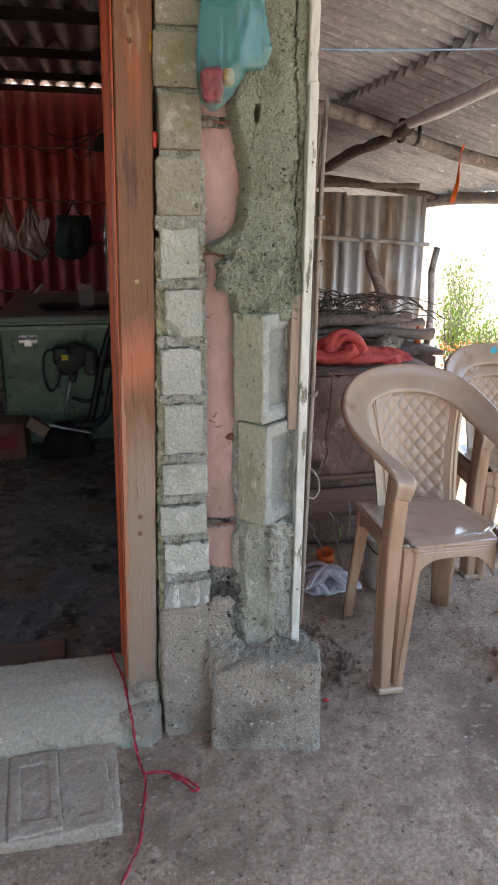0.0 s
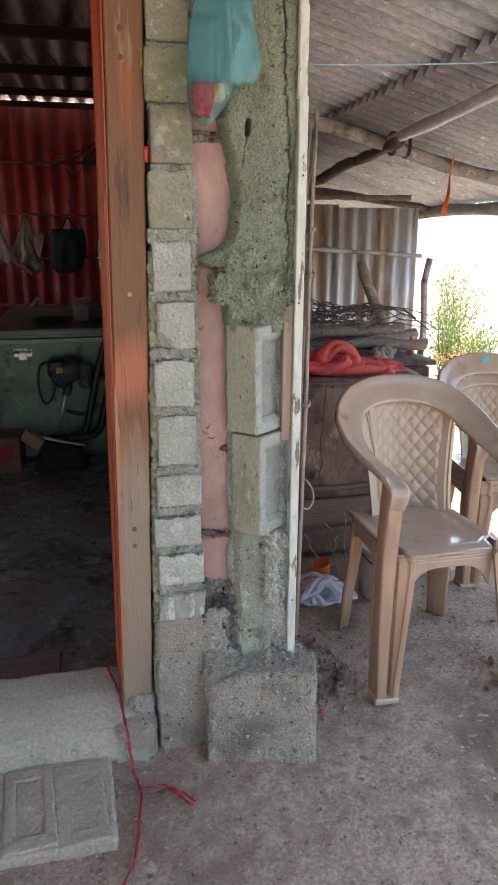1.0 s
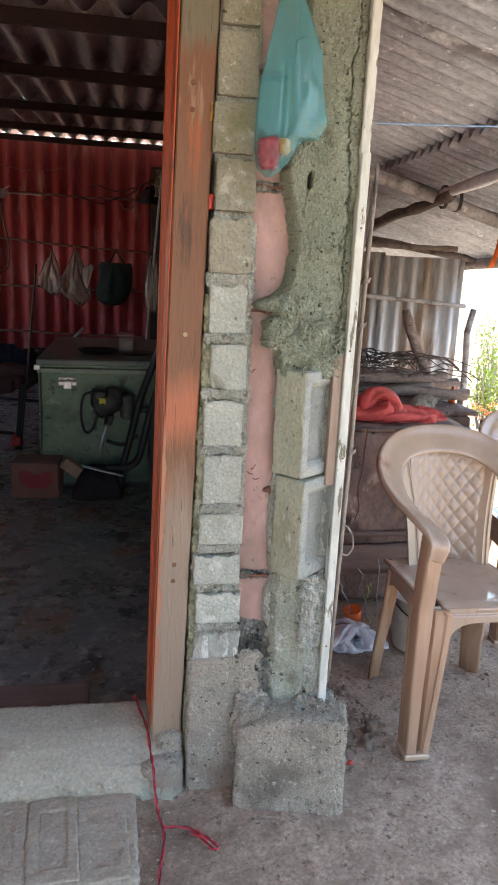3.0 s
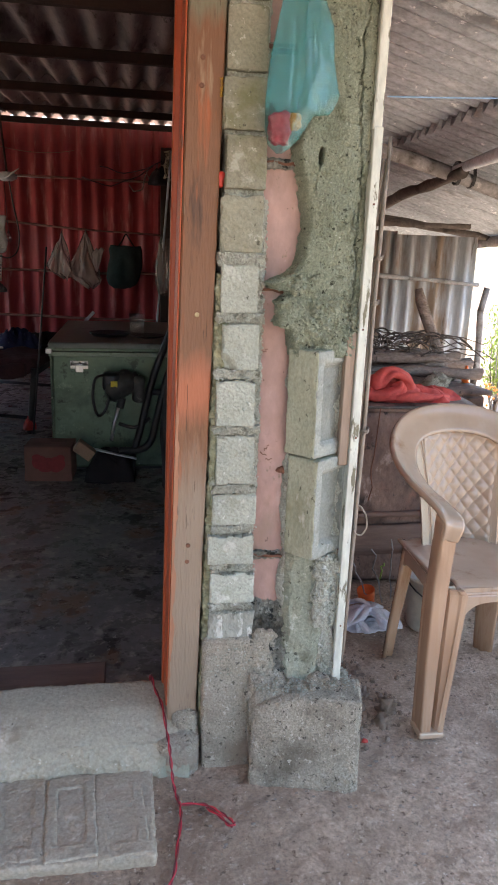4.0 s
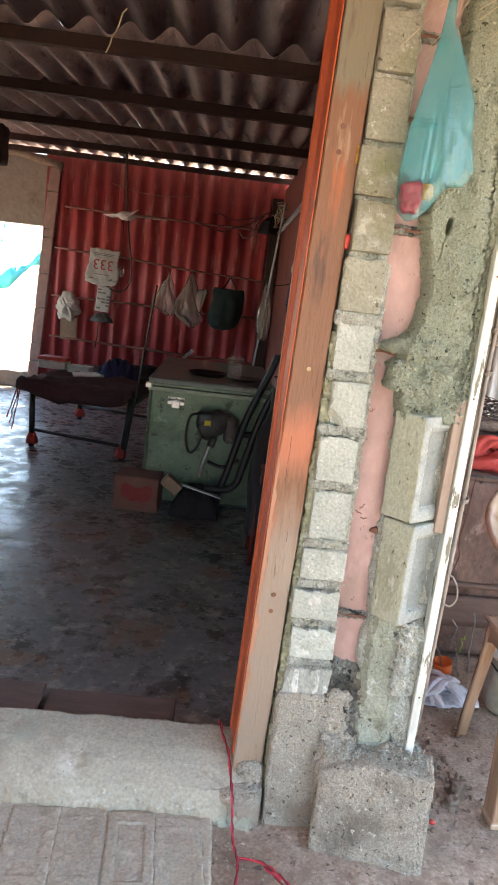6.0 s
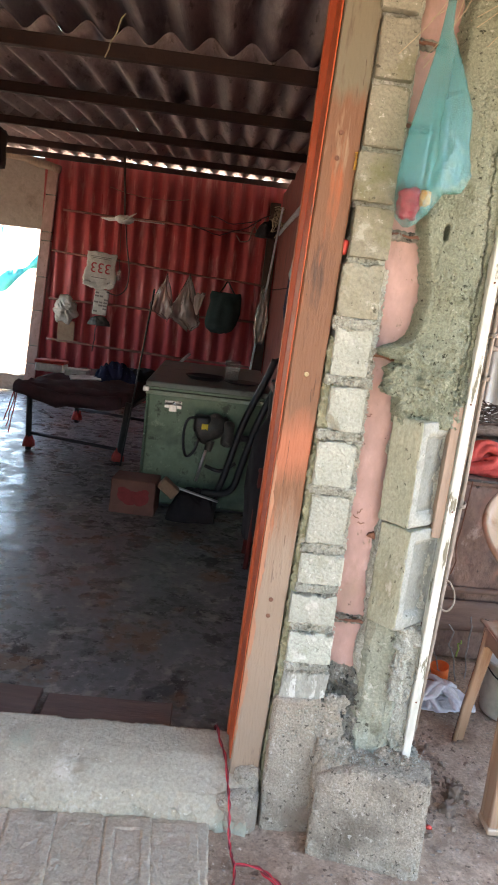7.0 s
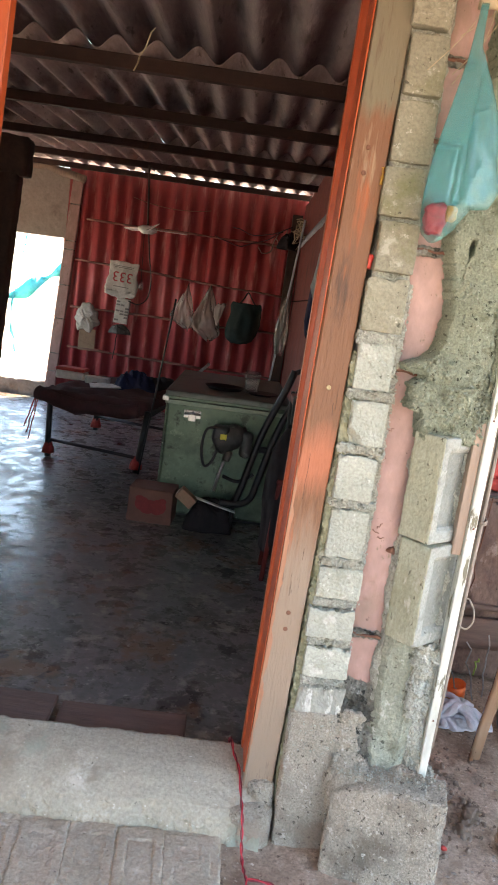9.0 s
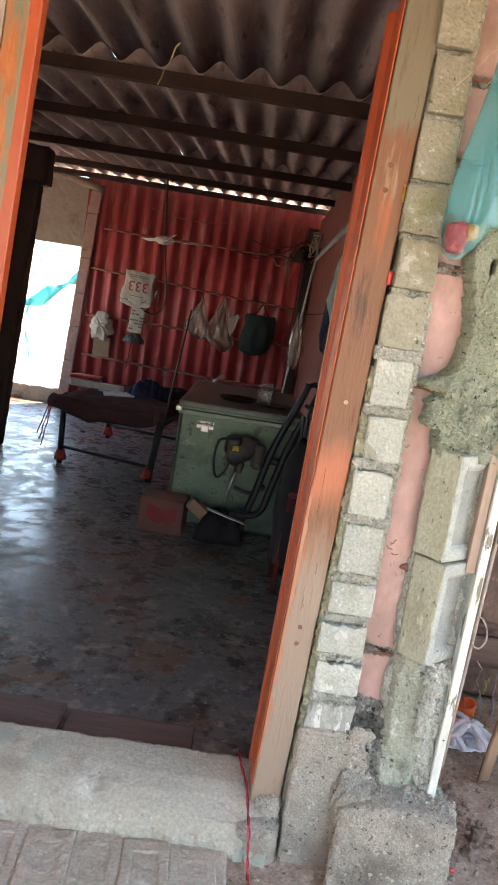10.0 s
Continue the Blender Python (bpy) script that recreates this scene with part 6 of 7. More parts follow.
# ---- porch timbers ----
def timber(name, pts, r, mat, label, taper=None, wob=0.25, seed=0.0):
    return solid(name, tube(pts, r, 12, taper=taper, wobble=wob, seed=seed), M[mat], label, "beam", "porch timbers", smooth=True)


timber("rafter", bend((0.50, 1.50, 2.065), (2.45, 1.50, 1.60), 14, wander=0.03, seed=1), 0.031, "log", "grey weathered rafter pole under the porch roof", 0.034)
timber("purlin_pole", bend((1.285, -0.32, 1.91), (1.43, 1.62, 1.86), 10, wander=0.015, seed=2), 0.023, "pale_log", "pale debarked purlin pole under the porch roof")
timber("crooked_purlin", bend((1.40, 1.35, 1.84), (1.52, 3.4, 1.77), 14, wander=0.020, seed=3), 0.026, "dark_log", "dark crooked purlin pole under the porch roof", 0.03, 0.5)
timber("eave_pole", bend((2.46, -0.32, 1.60), (2.50, 4.6, 1.60), 14, wander=0.06, seed=4), 0.042, "log", "rough pole along the porch eave", 0.036, 0.4)
timber("rear_rafter", bend((0.54, 3.1, 1.86), (2.5, 3.12, 1.64), 12, wander=0.03, seed=5), 0.024, "dark_log", "dark pole along the top of the sheet wall")
timber("eave_post", bend((2.30, 2.86, -0.02), (2.345, 2.84, 1.30), 10, wander=0.07, seed=6), 0.030, "log", "crooked branch post beside the sheet wall", 0.022, 0.4)
timber("far_post", bend((2.52, -0.22, -0.02), (2.46, -0.24, 1.6), 8, wander=0.03, seed=7), 0.045, "log", "crooked post holding the porch eave")
for z, xx in ((1.86, 1.43), (1.85, 1.50)):
    own = bmesh.new()
    for q in range(3):
        tube([(xx + 0.006 * q, 1.5 + 0.044 * math.cos(a * math.pi / 7), z - 0.005 + 0.052 * math.sin(a * math.pi / 7)) for a in range(14)], 0.003, 5, own, closed=True)
    solid("lashing", own, M["black_metal"], "black strap lashing the roof poles together", "strap", "lashings", smooth=True)

# ---- porch back wall ----
sw = thing("porch_wall", I4, "rusty galvanised corrugated sheet wall with a pole batten", "wall", kind="structure")
for k in range(3):
    part("sheet", corrugated((0.53 + k * 0.575, 2.92 + 0.008 * (k % 2), -0.02), (1, 0, 0), (0, 0, 1), 0.6, 1.69 - 0.02 * k, 0.1, 0.020, 0.003, 8), M["galv"], sw, smooth=True)
part("batten", tube(bend((0.53, 2.885, 1.43), (2.30, 2.885, 1.315), 14, wander=0.012, seed=8), 0.016, 8, wobble=0.5), M["log"], sw, smooth=True)
part("top_board", rough_box(0.53, 2.2, 2.88, 2.905, 1.676, 1.712, 0.04, 0.005, 0.006, 8, 3), M["dark_log"], sw, smooth=True)

# ---- rope and ribbon under the porch roof ----
solid("blue_rope", tube(bend((0.545, -0.03, 1.83), (1.47, 0.14, 1.932), 16, sag=(0, 0, -0.008)), 0.0019, 6), M["blue_rope"], "thin blue rope strung under the porch roof", "rope", smooth=True)
rib = bmesh.new()
ring = []
for j in range(13):
    f = j / 12
    c = Vector((1.735 - 0.035 * f, 1.46 + 0.01 * math.sin(f * 7), 1.80 - 0.26 * f))
    tw = Vector((math.cos(0.5 + 2.2 * f), math.sin(0.5 + 2.2 * f), 0)) * (0.007 + 0.005 * f)
    nn = Vector((-tw.y, tw.x, 0)).normalized() * 0.0015
    ring.append([c - tw - nn, c + tw - nn, c + tw + nn, c - tw + nn])
ring_surface(ring, rib)
solid("ribbon", rib, M["orange_plastic"], "orange red plastic ribbon hanging from a rafter", "ribbon")

# ---- two-core wire over the step ----
WIRE = [(-0.020, 0.19, 0.12), (-0.016, 0.165, 0.166), (-0.006, 0.10, 0.160), (0.012, 0.04, 0.146), (0.022, -0.05, 0.120), (0.028, -0.10, 0.098), (0.032, -0.128, 0.055), (0.038, -0.14, 0.008), (0.044, -0.187, 0.008), (0.050, -0.215, 0.010)]
TAIL = [(0.050, -0.215, 0.010), (0.049, -0.262, 0.008), (0.034, -0.354, 0.008), (0.020, -0.438, 0.008), (-0.009, -0.503, 0.008), (-0.05, -0.60, 0.008), (-0.06, -0.75, 0.008)]
LOOP = [(0.050, -0.215, 0.010), (0.112, -0.224, 0.012), (0.150, -0.255, 0.012), (0.178, -0.285, 0.010), (0.186, -0.300, 0.009), (0.172, -0.304, 0.009), (0.150, -0.268, 0.009), (0.120, -0.236, 0.009)]


wr = thing("twin_wire", I4, "red and black twin wire trailing over the doorstep", "wire")
for run in (WIRE, TAIL, LOOP):
    base = spline(run, 8)
    for nm, ph in (("red_core", 0.0), ("black_core", math.pi)):
        pts = [p + Vector((0.0026 * math.cos(i * 0.55 + ph), 0.0012 * math.sin(i * 0.55 + ph), 0.0018 * math.sin(i * 0.55 + ph))) for i, p in enumerate(base)]
        part(nm, tube(pts, 0.0023, 6), M["wire_red" if ph == 0 else "wire_maroon"], wr, smooth=True)

solid("red_scrap", crumple(0.635, -0.01, 0.0, 0.011, 0.008, 0.010, 1, 0.3, nu=16, nv=8), M["red_plastic"], "small red plastic scrap on the dirt", "scrap", smooth=True)

# ---- paving blocks before the step ----
pv = thing("paving_blocks", I4, "row of worn hollow blocks laid flat before the step", "paving", kind="structure")
for k in range(6):
    x1 = -0.032 - 0.1305 * k
    bm = rough_box(-0.130, 0, 0, 0.290, -0.06, 0.020 + 0.002 * (k % 2), 0.0055, 0.004, 0.0020, 30, k + 50, chip=0.008)
    depth = 0.010 if k in (1, 4) else 0.0035
    for v in bm.verts:
        if v.co.z > 0.008 and -0.098 < v.co.x < -0.030 and 0.045 < v.co.y < 0.24:
            v.co.z -= depth * (1 + 0.15 * fbm(v.co, 30, k))
    bm.transform(Matrix.Translation((x1 + 0.003 * (k % 2), -0.375 + 0.006 * ((k * 7) % 3), 0)) @ Matrix.Rotation(radians(4), 4, "Z"))
    for v in bm.verts:
        if v.co.z > 0.0:
            v.co.z += 0.0013 * fbm(v.co, 70, k) + 0.0015 * fbm(v.co, 11, k + 4)
    part("paver", bm, M["stone"], pv, smooth=True)
part("joint_fill", rough_box(-0.80, -0.020, -0.385, -0.07, -0.06, 0.0175, 0.009, 0.006, 0.004, 22, 7), M["stone"], pv, "dust packed between the blocks", smooth=True)

# ---- stones and litter ----
def scatter():
    bm = bmesh.new()
    r = random.Random(8)
    for k in range(5200):
        x, y = r.uniform(-0.6, 2.3), r.uniform(-0.9, 1.0)
        if y > -0.16 and x < 0.58:
            continue
        s = 0.0011 + 0.0038 * r.random() ** 5
        own = bmesh.ops.create_icosphere(bm, subdivisions=1, radius=s, matrix=Matrix.Translation((x, y, ground_height(x, y) + s * 0.3)) @ Matrix.Diagonal((1 + r.random(), 1, 0.6, 1)))
    return bm


def clods():
    """Dark loose earth and crumbs heaped by the wall foot."""
    bm = bmesh.new()
    r = random.Random(14)
    for k in range(300):
        x, y = 0.60 + abs(r.gauss(0, 0.11)), 0.28 + r.gauss(0, 0.17)
        if x < 0.57 or y < -0.06:
            continue
        sz = 0.003 + 0.008 * r.random() ** 2
        mm = Matrix.Translation((x, y, ground_height(x, y) + sz * 0.3)) @ Euler((r.random() * 6, r.random() * 6, r.random() * 6)).to_matrix().to_4x4() @ Matrix.Diagonal((1 + 0.8 * r.random(), 1, 0.6 + 0.4 * r.random(), 1))
        bmesh.ops.create_icosphere(bm, subdivisions=1, radius=sz, matrix=mm)
    return bm


solid("loose_earth", clods(), M["clod"], "dark crumbly earth by the wall foot", "earth", kind="stuff")
solid("pebbles", scatter(), M["pebble"], "small pale pebbles and grit on the dirt", "pebbles", kind="stuff")
rng = random.Random(21)
for x, y, s in ((1.30, 0.12, 0.03), (1.20, -0.02, 0.022), (0.98, -0.45, 0.02), (1.45, 0.36, 0.02), (0.70, 0.30, 0.02), (1.32, 0.42, 0.02), (1.5, 0.0, 0.022)):
    bm = bmesh.new()
    pts = [(-1, 0, 0.1), (-0.4, 0.4, 0.3), (0.4, 0.35, 0.2), (1, 0, 0.5), (0.4, -0.35, 0.25), (-0.4, -0.4, 0.3), (0, 0, 0.05)]
    vs = [bm.verts.new(Vector(p) * s) for p in pts]
    for i in range(6):
        bm.faces.new((vs[6], vs[i], vs[(i + 1) % 6]))
    bmesh.ops.solidify(bm, geom=bm.faces[:], thickness=0.0008)
    bm.transform(pose(x, y, ground_height(x, y) + 0.002, rz=rng.random() * 360))
    solid("dry_leaf", bm, M["dry_leaf"], "curled dry brown leaf on the dirt", "leaf", "dry leaves")

# ---- planks behind the step ----
for x0, x1, tilt in ((-0.58, -0.16, 0), (-0.86, -0.60, 4), (-1.25, -0.88, -3)):
    solid("floor_plank", box(x0, x1, 0.20, 0.37, FLOOR, FLOOR + 0.022, 0.004, m=Matrix.Rotation(radians(tilt * 0.4), 4, "Y")), M["plank"], "loose brown plank on the floor behind the step", "plank", "floor planks")

# ---- chest freezer, seen from its end ----
fz = thing("chest_freezer", pose(-0.17, 2.69, FLOOR), "green grey metal chest with a dark closed lid", "freezer")
part("body", box(-0.38, 0.40, 0, 1.5, 0.02, 0.765, 0.018, segs=3), M["freezer"], fz, smooth=False)
part("base", box(-0.36, 0.38, 0.03, 1.47, 0.0, 0.03, 0.004), M["black_metal"], fz)
lid = part("lid", box(-0.395, 0.415, -0.012, 1.5, 0.768, 0.825, 0.012, segs=2), M["lid"], fz, "dark worn lid")
part("lid_edge", box(-0.398, 0.418, -0.016, 0.0, 0.772, 0.79, 0.002), M["freezer"], lid)
part("hinge_corner", box(-0.41, -0.37, -0.02, 0.05, 0.755, 0.785, 0.004), M["steel"], lid)
hd = part("handle", tube([(-0.255, -0.004, 0.688), (-0.255, -0.03, 0.690), (-0.235, -0.036, 0.692), (-0.185, -0.036, 0.692), (-0.165, -0.03, 0.690), (-0.165, -0.004, 0.688)], 0.007, 8), M["steel"], fz, "bright metal carrying handle", smooth=True)
part("handle_plate", box(-0.265, -0.155, -0.006, 0.002, 0.66, 0.71, 0.003), M["steel"], hd)

part("latch_tongue", box(-0.235, -0.185, -0.016, -0.006, 0.640, 0.690, 0.004), M["steel"], hd)
for dx in (-0.25, -0.17):
    part("rivet", lathe([(0.0, 0.0), (0.007, 0.0), (0.005, 0.004), (0.0, 0.005)], 10, m=Matrix.Translation((dx, -0.006, 0.70)) @ Matrix.Rotation(radians(90), 4, "X")), M["steel"], hd, smooth=True)
part("corner_trim", box(-0.386, -0.374, -0.004, 0.010, 0.03, 0.76, 0.003), M["freezer"], fz)
part("corner_trim", box(0.392, 0.404, -0.004, 0.010, 0.03, 0.76, 0.003), M["freezer"], fz)
part("rim", box(-0.392, 0.412, -0.010, 0.0, 0.738, 0.766, 0.003), M["lid_rim"], fz, "pale worn metal rim")

tray = thing("serving_tray", pose(-0.20, 3.08, FLOOR + 0.825), "dark metal tray lying on the chest lid", "tray")
part("dish", lathe([(0.0, 0.0), (0.15, 0.0), (0.19, 0.022), (0.193, 0.026), (0.185, 0.024), (0.148, 0.006), (0.0, 0.006)], 36, m=Matrix.Diagonal((0.72, 0.7, 1, 1))), M["black_metal"], tray, smooth=True)
cover = thing("metal_plate", pose(0.05, 3.02, FLOOR + 0.825), "shallow dark plate lying on the chest lid", "plate")
part("dish", lathe([(0.0, 0.0), (0.08, 0.0), (0.12, 0.014), (0.118, 0.017), (0.08, 0.004), (0.0, 0.004)], 30), M["black_metal"], cover, smooth=True)
gl = thing("drinking_glass", pose(-0.02, 3.08, FLOOR + 0.825), "clear drinking glass standing on the chest lid", "glass")
part("body", lathe([(0.0, 0.0), (0.045, 0.0), (0.055, 0.15), (0.052, 0.15), (0.042, 0.01), (0.0, 0.01)], 24), M["glass"], gl, smooth=True)

# ---- hand trolley with a motor, leaning on the chest ----
tr = thing("motor_trolley", I4, "black tube hand trolley with a small grimy motor", "trolley")
for dx in (-0.012, 0.072):
    part("side_tube", tube(spline([(0.235 + dx, 2.60, 1.13), (0.20 + dx, 2.585, 1.02), (0.085 + dx, 2.56, 0.72), (0.01 + dx, 2.54, 0.42), (-0.02 + dx, 2.53, 0.31), (-0.05 + dx * 0.5, 2.51, 0.265), (-0.14, 2.50, 0.265)], 5), 0.022, 10), M["black_metal"], tr, smooth=True)
part("grip", tube([(0.23, 2.60, 1.12), (0.26, 2.60, 1.135), (0.295, 2.60, 1.12)], 0.017, 10), M["black_metal"], tr, "black rubber grip", smooth=True)
part("cross_bar", tube([(0.065, 2.555, 0.62), (0.12, 2.555, 0.62)], 0.02, 10), M["black_metal"], tr, smooth=True)
part("cross_bar", tube(spline([(-0.14, 2.56, 0.42), (-0.04, 2.54, 0.40), (0.05, 2.54, 0.46)], 4), 0.012, 8), M["black_metal"], tr, smooth=True)
mo = part("motor", lathe([(0.0, -0.11), (0.05, -0.11), (0.075, -0.09), (0.078, 0.05), (0.06, 0.075), (0.03, 0.09), (0.03, 0.11), (0.0, 0.11)], 20, m=pose(-0.12, 2.55, 0.67, 0, 62, 10)), M["motor"], tr, "grimy cast motor", smooth=True)
part("motor_cover", rough_box(-0.235, -0.13, 2.48, 2.60, 0.635, 0.745, 0.02, 0.02, 0.004, 12, 3), M["black_metal"], mo, smooth=True)
part("sticker", box(-0.185, -0.145, 2.470, 2.476, 0.66, 0.70, 0.001), M["yellow"], mo, "yellow square sticker")
part("gear_case", rough_box(-0.06, 0.02, 2.49, 2.58, 0.56, 0.72, 0.02, 0.03, 0.006, 10, 4), M["motor"], tr, smooth=True)
part("shaft", tube([(-0.125, 2.52, 0.60), (-0.165, 2.51, 0.44), (-0.185, 2.50, 0.33)], 0.010, 8), M["steel"], tr, "bright steel shaft", smooth=True)
part("shaft_collar", tube([(-0.118, 2.52, 0.59), (-0.135, 2.515, 0.53)], 0.024, 10), M["motor"], tr, smooth=True)
part("hose", tube(spline([(-0.20, 2.50, 0.73), (-0.27, 2.47, 0.72), (-0.29, 2.46, 0.62), (-0.275, 2.46, 0.52), (-0.25, 2.47, 0.49), (-0.215, 2.48, 0.53), (-0.195, 2.49, 0.60)], 5), 0.009, 8), M["black_metal"], tr, "black cable loop", smooth=True)
part("toe_plate", box(-0.36, -0.03, 2.46, 2.50, 0.0, 0.006, 0.001, m=Matrix.Translation((0, 0, 0.255)) @ Matrix.Translation((-0.2, 0, 0)) @ Matrix.Rotation(radians(14), 4, "Y") @ Matrix.Translation((0.2, 0, 0))), M["steel"], tr, "pale metal toe plate")
part("end_block", box(-0.06, 0.06, -0.04, 0.04, -0.035, 0.035, 0.004, m=pose(-0.345, 2.44, 0.285, 0, 38, 0)), M["card"], tr, "wooden end block")
part("leg_stand", tube([(-0.05, 2.52, 0.27), (-0.06, 2.50, FLOOR + 0.004)], 0.014, 8), M["black_metal"], tr)

solid("black_sack", crumple(-0.20, 2.53, FLOOR, 0.17, 0.12, 0.19, 7.0, 0.4, 2.4, 60, 26), M["dark_cloth"], "slumped black sack on the floor before the chest", "sack", smooth=True)

# ---- carton ----
ct = thing("carton_box", Matrix.Translation((-0.565, 2.47, FLOOR)) @ Matrix.Rotation(radians(-4), 4, "Z") @ Matrix.Diagonal((0.82, 0.9, 0.86, 1)), "worn red brown cardboard carton on the floor", "box")
part("body", box(-0.17, 0.17, 0, 0.24, 0, 0.25, 0.006), M["carton"], ct)
for s, a in ((-1, 6), (1, -4)):
    part("flap", box(-0.17, 0.17, 0.0 if s < 0 else 0.121, 0.119 if s < 0 else 0.24, 0.25, 0.254, 0.001), M["carton"], ct)
pb = bmesh.new()
for cx, cz, rx, rz in ((-0.058, 0.140, 0.058, 0.052), (0.066, 0.130, 0.060, 0.055), (0.0, 0.130, 0.06, 0.046), (-0.08, 0.178, 0.035, 0.022), (0.092, 0.172, 0.032, 0.024), (-0.02, 0.095, 0.05, 0.026), (0.055, 0.088, 0.035, 0.02)):
    own = bmesh.new()
    bmesh.ops.create_cone(own, cap_ends=True, segments=18, radius1=1, radius2=1, depth=0.002, matrix=Matrix.Translation((cx, -0.001 - 0.0002 * cx, cz)) @ Matrix.Diagonal((rx, 1, rz, 1)) @ Matrix.Rotation(radians(90), 4, "X"))
    join(pb, own)
part("printed_patch", pb, M["red_print"], ct, "faded red printed shape")
part("bottom_strip", box(-0.171, 0.171, -0.002, 0.0, 0.004, 0.06, 0), M["carton"], ct)

# ---- rope cot ----
cot = thing("folding_cot", I4, "low steel cot with a dark maroon blanket", "cot")
LEGS = ((-1.58, 3.92, 1), (-0.83, 3.72, 1), (-1.46, 5.28, 0), (-0.68, 5.1, 0))
for x, y, f in LEGS:
    lg = part("leg", tube([(x, y, FLOOR), (x - 0.015 if x < -1.2 else x + 0.05, y, 0.58)], 0.024, 10), M["black_metal"], cot, smooth=True)
    part("leg_sock", crumple(x, y, FLOOR + 0.03, 0.048, 0.044, 0.10, x * 3, 0.8, 3.4, nu=40, nv=16), M["red_plastic"], lg, "red plastic tied round the foot", smooth=True)
part("side_rail", tube([(-1.58, 3.92, 0.22), (-0.83, 3.72, 0.20)], 0.014, 8), M["black_metal"], cot, smooth=True)
part("side_rail", tube([(-1.46, 5.28, 0.22), (-0.68, 5.1, 0.20)], 0.014, 8), M["black_metal"], cot, smooth=True)
part("end_rail", tube([(-1.60, 3.90, 0.56), (-1.47, 5.3, 0.56)], 0.02, 8), M["black_metal"], cot, smooth=True)
part("end_rail", tube([(-0.78, 3.70, 0.54), (-0.64, 5.12, 0.54)], 0.02, 8), M["black_metal"], cot, smooth=True)
bl = rough_box(-0.45, 0.45, -0.72, 0.72, 0.0, 0.10, 0.03, 0.04, 0.022, 5, 7)
for v in bl.verts:
    v.co.z -= 0.05 * math.sin(math.pi * min(1, max(0, (v.co.x + 0.45) / 0.9))) * (v.co.z < 0.05) - 0.02 * fbm(v.co, 4, 3)
bl.transform(Matrix.Translation((-1.13, 4.52, 0.535)) @ Matrix.Rotation(radians(-9), 4, "Z"))
part("blanket", bl, M["maroon_cloth"], cot, smooth=True)
part("blanket_roll", tube(bend((-1.68, 3.86, 0.60), (-0.85, 3.70, 0.57), 10, sag=(0, 0, -0.05), wander=0.02), 0.055, 12, wobble=0.4), M["maroon_cloth"], cot, smooth=True)
for k in range(3):
    part("hanging_cord", tube(bend((-1.66 - 0.012 * k, 3.84, 0.60), (-1.72 - 0.02 * k, 3.82, 0.22 + 0.05 * k), 6, wander=0.02, seed=k), 0.005, 5), M["red_plastic"], cot)
solid("net_pole", tube(bend((-0.80, 3.68, FLOOR), (-0.655, 3.66, 1.47), 8), 0.007, 8), M["black_metal"], "thin dark pole standing at the cot corner", "pole", smooth=True)
solid("dark_string", tube(bend((-1.60, 6.90, 1.05), (-1.63, 6.86, 0.66), 8, wander=0.02, seed=3), 0.006, 6), M["black_metal"], "thin dark string hanging below the printed sheet", "string", smooth=True)
solid("navy_garment", crumple(-1.02, 4.55, 0.635, 0.19, 0.15, 0.15, 3.0, 0.9, 3.4, 80, 30), M["navy_cloth"], "navy patterned clothes heaped on the cot", "clothes", smooth=True)
solid("dark_bundle", crumple(-0.82, 4.85, 0.635, 0.22, 0.2, 0.10, 6.0, 0.5), M["dark_cloth"], "dark clothes heaped on the cot", "clothes", smooth=True)
sb = thing("lunch_box", pose(-1.62, 4.75, 0.63, rz=-6), "red and white plastic box on the cot", "box")
part("body", box(-0.13, 0.13, -0.08, 0.08, 0, 0.075, 0.01), M["white_plastic"], sb)
part("lid", box(-0.135, 0.135, -0.085, 0.085, 0.076, 0.105, 0.008), M["red_plastic"], sb, "red lid")
wb = thing("white_box", pose(-1.36, 4.62, 0.63, rz=-8), "small white plastic box on the cot", "box")
part("body", box(-0.10, 0.10, -0.06, 0.06, 0, 0.05, 0.006), M["white_plastic"], wb)
part("lid", box(-0.102, 0.102, -0.062, 0.062, 0.051, 0.065, 0.003), M["white_plastic"], wb)
solid("cot_stick", tube(bend((-0.62, 5.0, 0.66), (-0.40, 5.15, 0.90), 4), 0.016, 8), M["pale_log"], "pale stick leaning beside the cot", "stick", smooth=True)
solid("paper_sheet", box(-0.13, 0.13, -0.09, 0.09, 0, 0.012, 0.002, m=pose(-1.25, 4.4, 0.645, 2, -3, 15)), M["white_plastic"], "folded pale paper sheet on the cot", "paper")

# ---- roof post, ceiling fan, lamp cord ----
pt = thing("roof_post", I4, "dark timber post holding the roof purlins", "post")
own = rough_box(-0.075, 0.075, -0.075, 0.075, FLOOR, 2.32, 0.03, 0.01, 0.006, 8, 4)
for v in own.verts:
    v.co.x += -2.16 + 0.055 * (v.co.z - 1.5)
    v.co.y += 4.2
part("shaft", own, M["dark_wood"], pt, smooth=True)
part("bracket", rough_box(-2.24, -1.98, 4.1, 4.3, 2.26, 2.56, 0.04, 0.02, 0.015, 9, 6), M["dark_wood"], pt, smooth=True)
fan = thing("ceiling_fan", pose(-1.15, 5.3, 2.09), "white ceiling fan with still blades on a dark rod", "fan")
part("rod", tube([(0.0, 0, 0.02), (-0.045, 0, 0.57), (-0.045, 0.36, 0.60)], 0.010, 8), M["dark_wood"], fan, smooth=True)
part("hub", lathe([(0.0, -0.05), (0.05, -0.045), (0.09, -0.02), (0.09, 0.01), (0.05, 0.03), (0.0, 0.03)], 24), M["white_plastic"], fan, smooth=True)
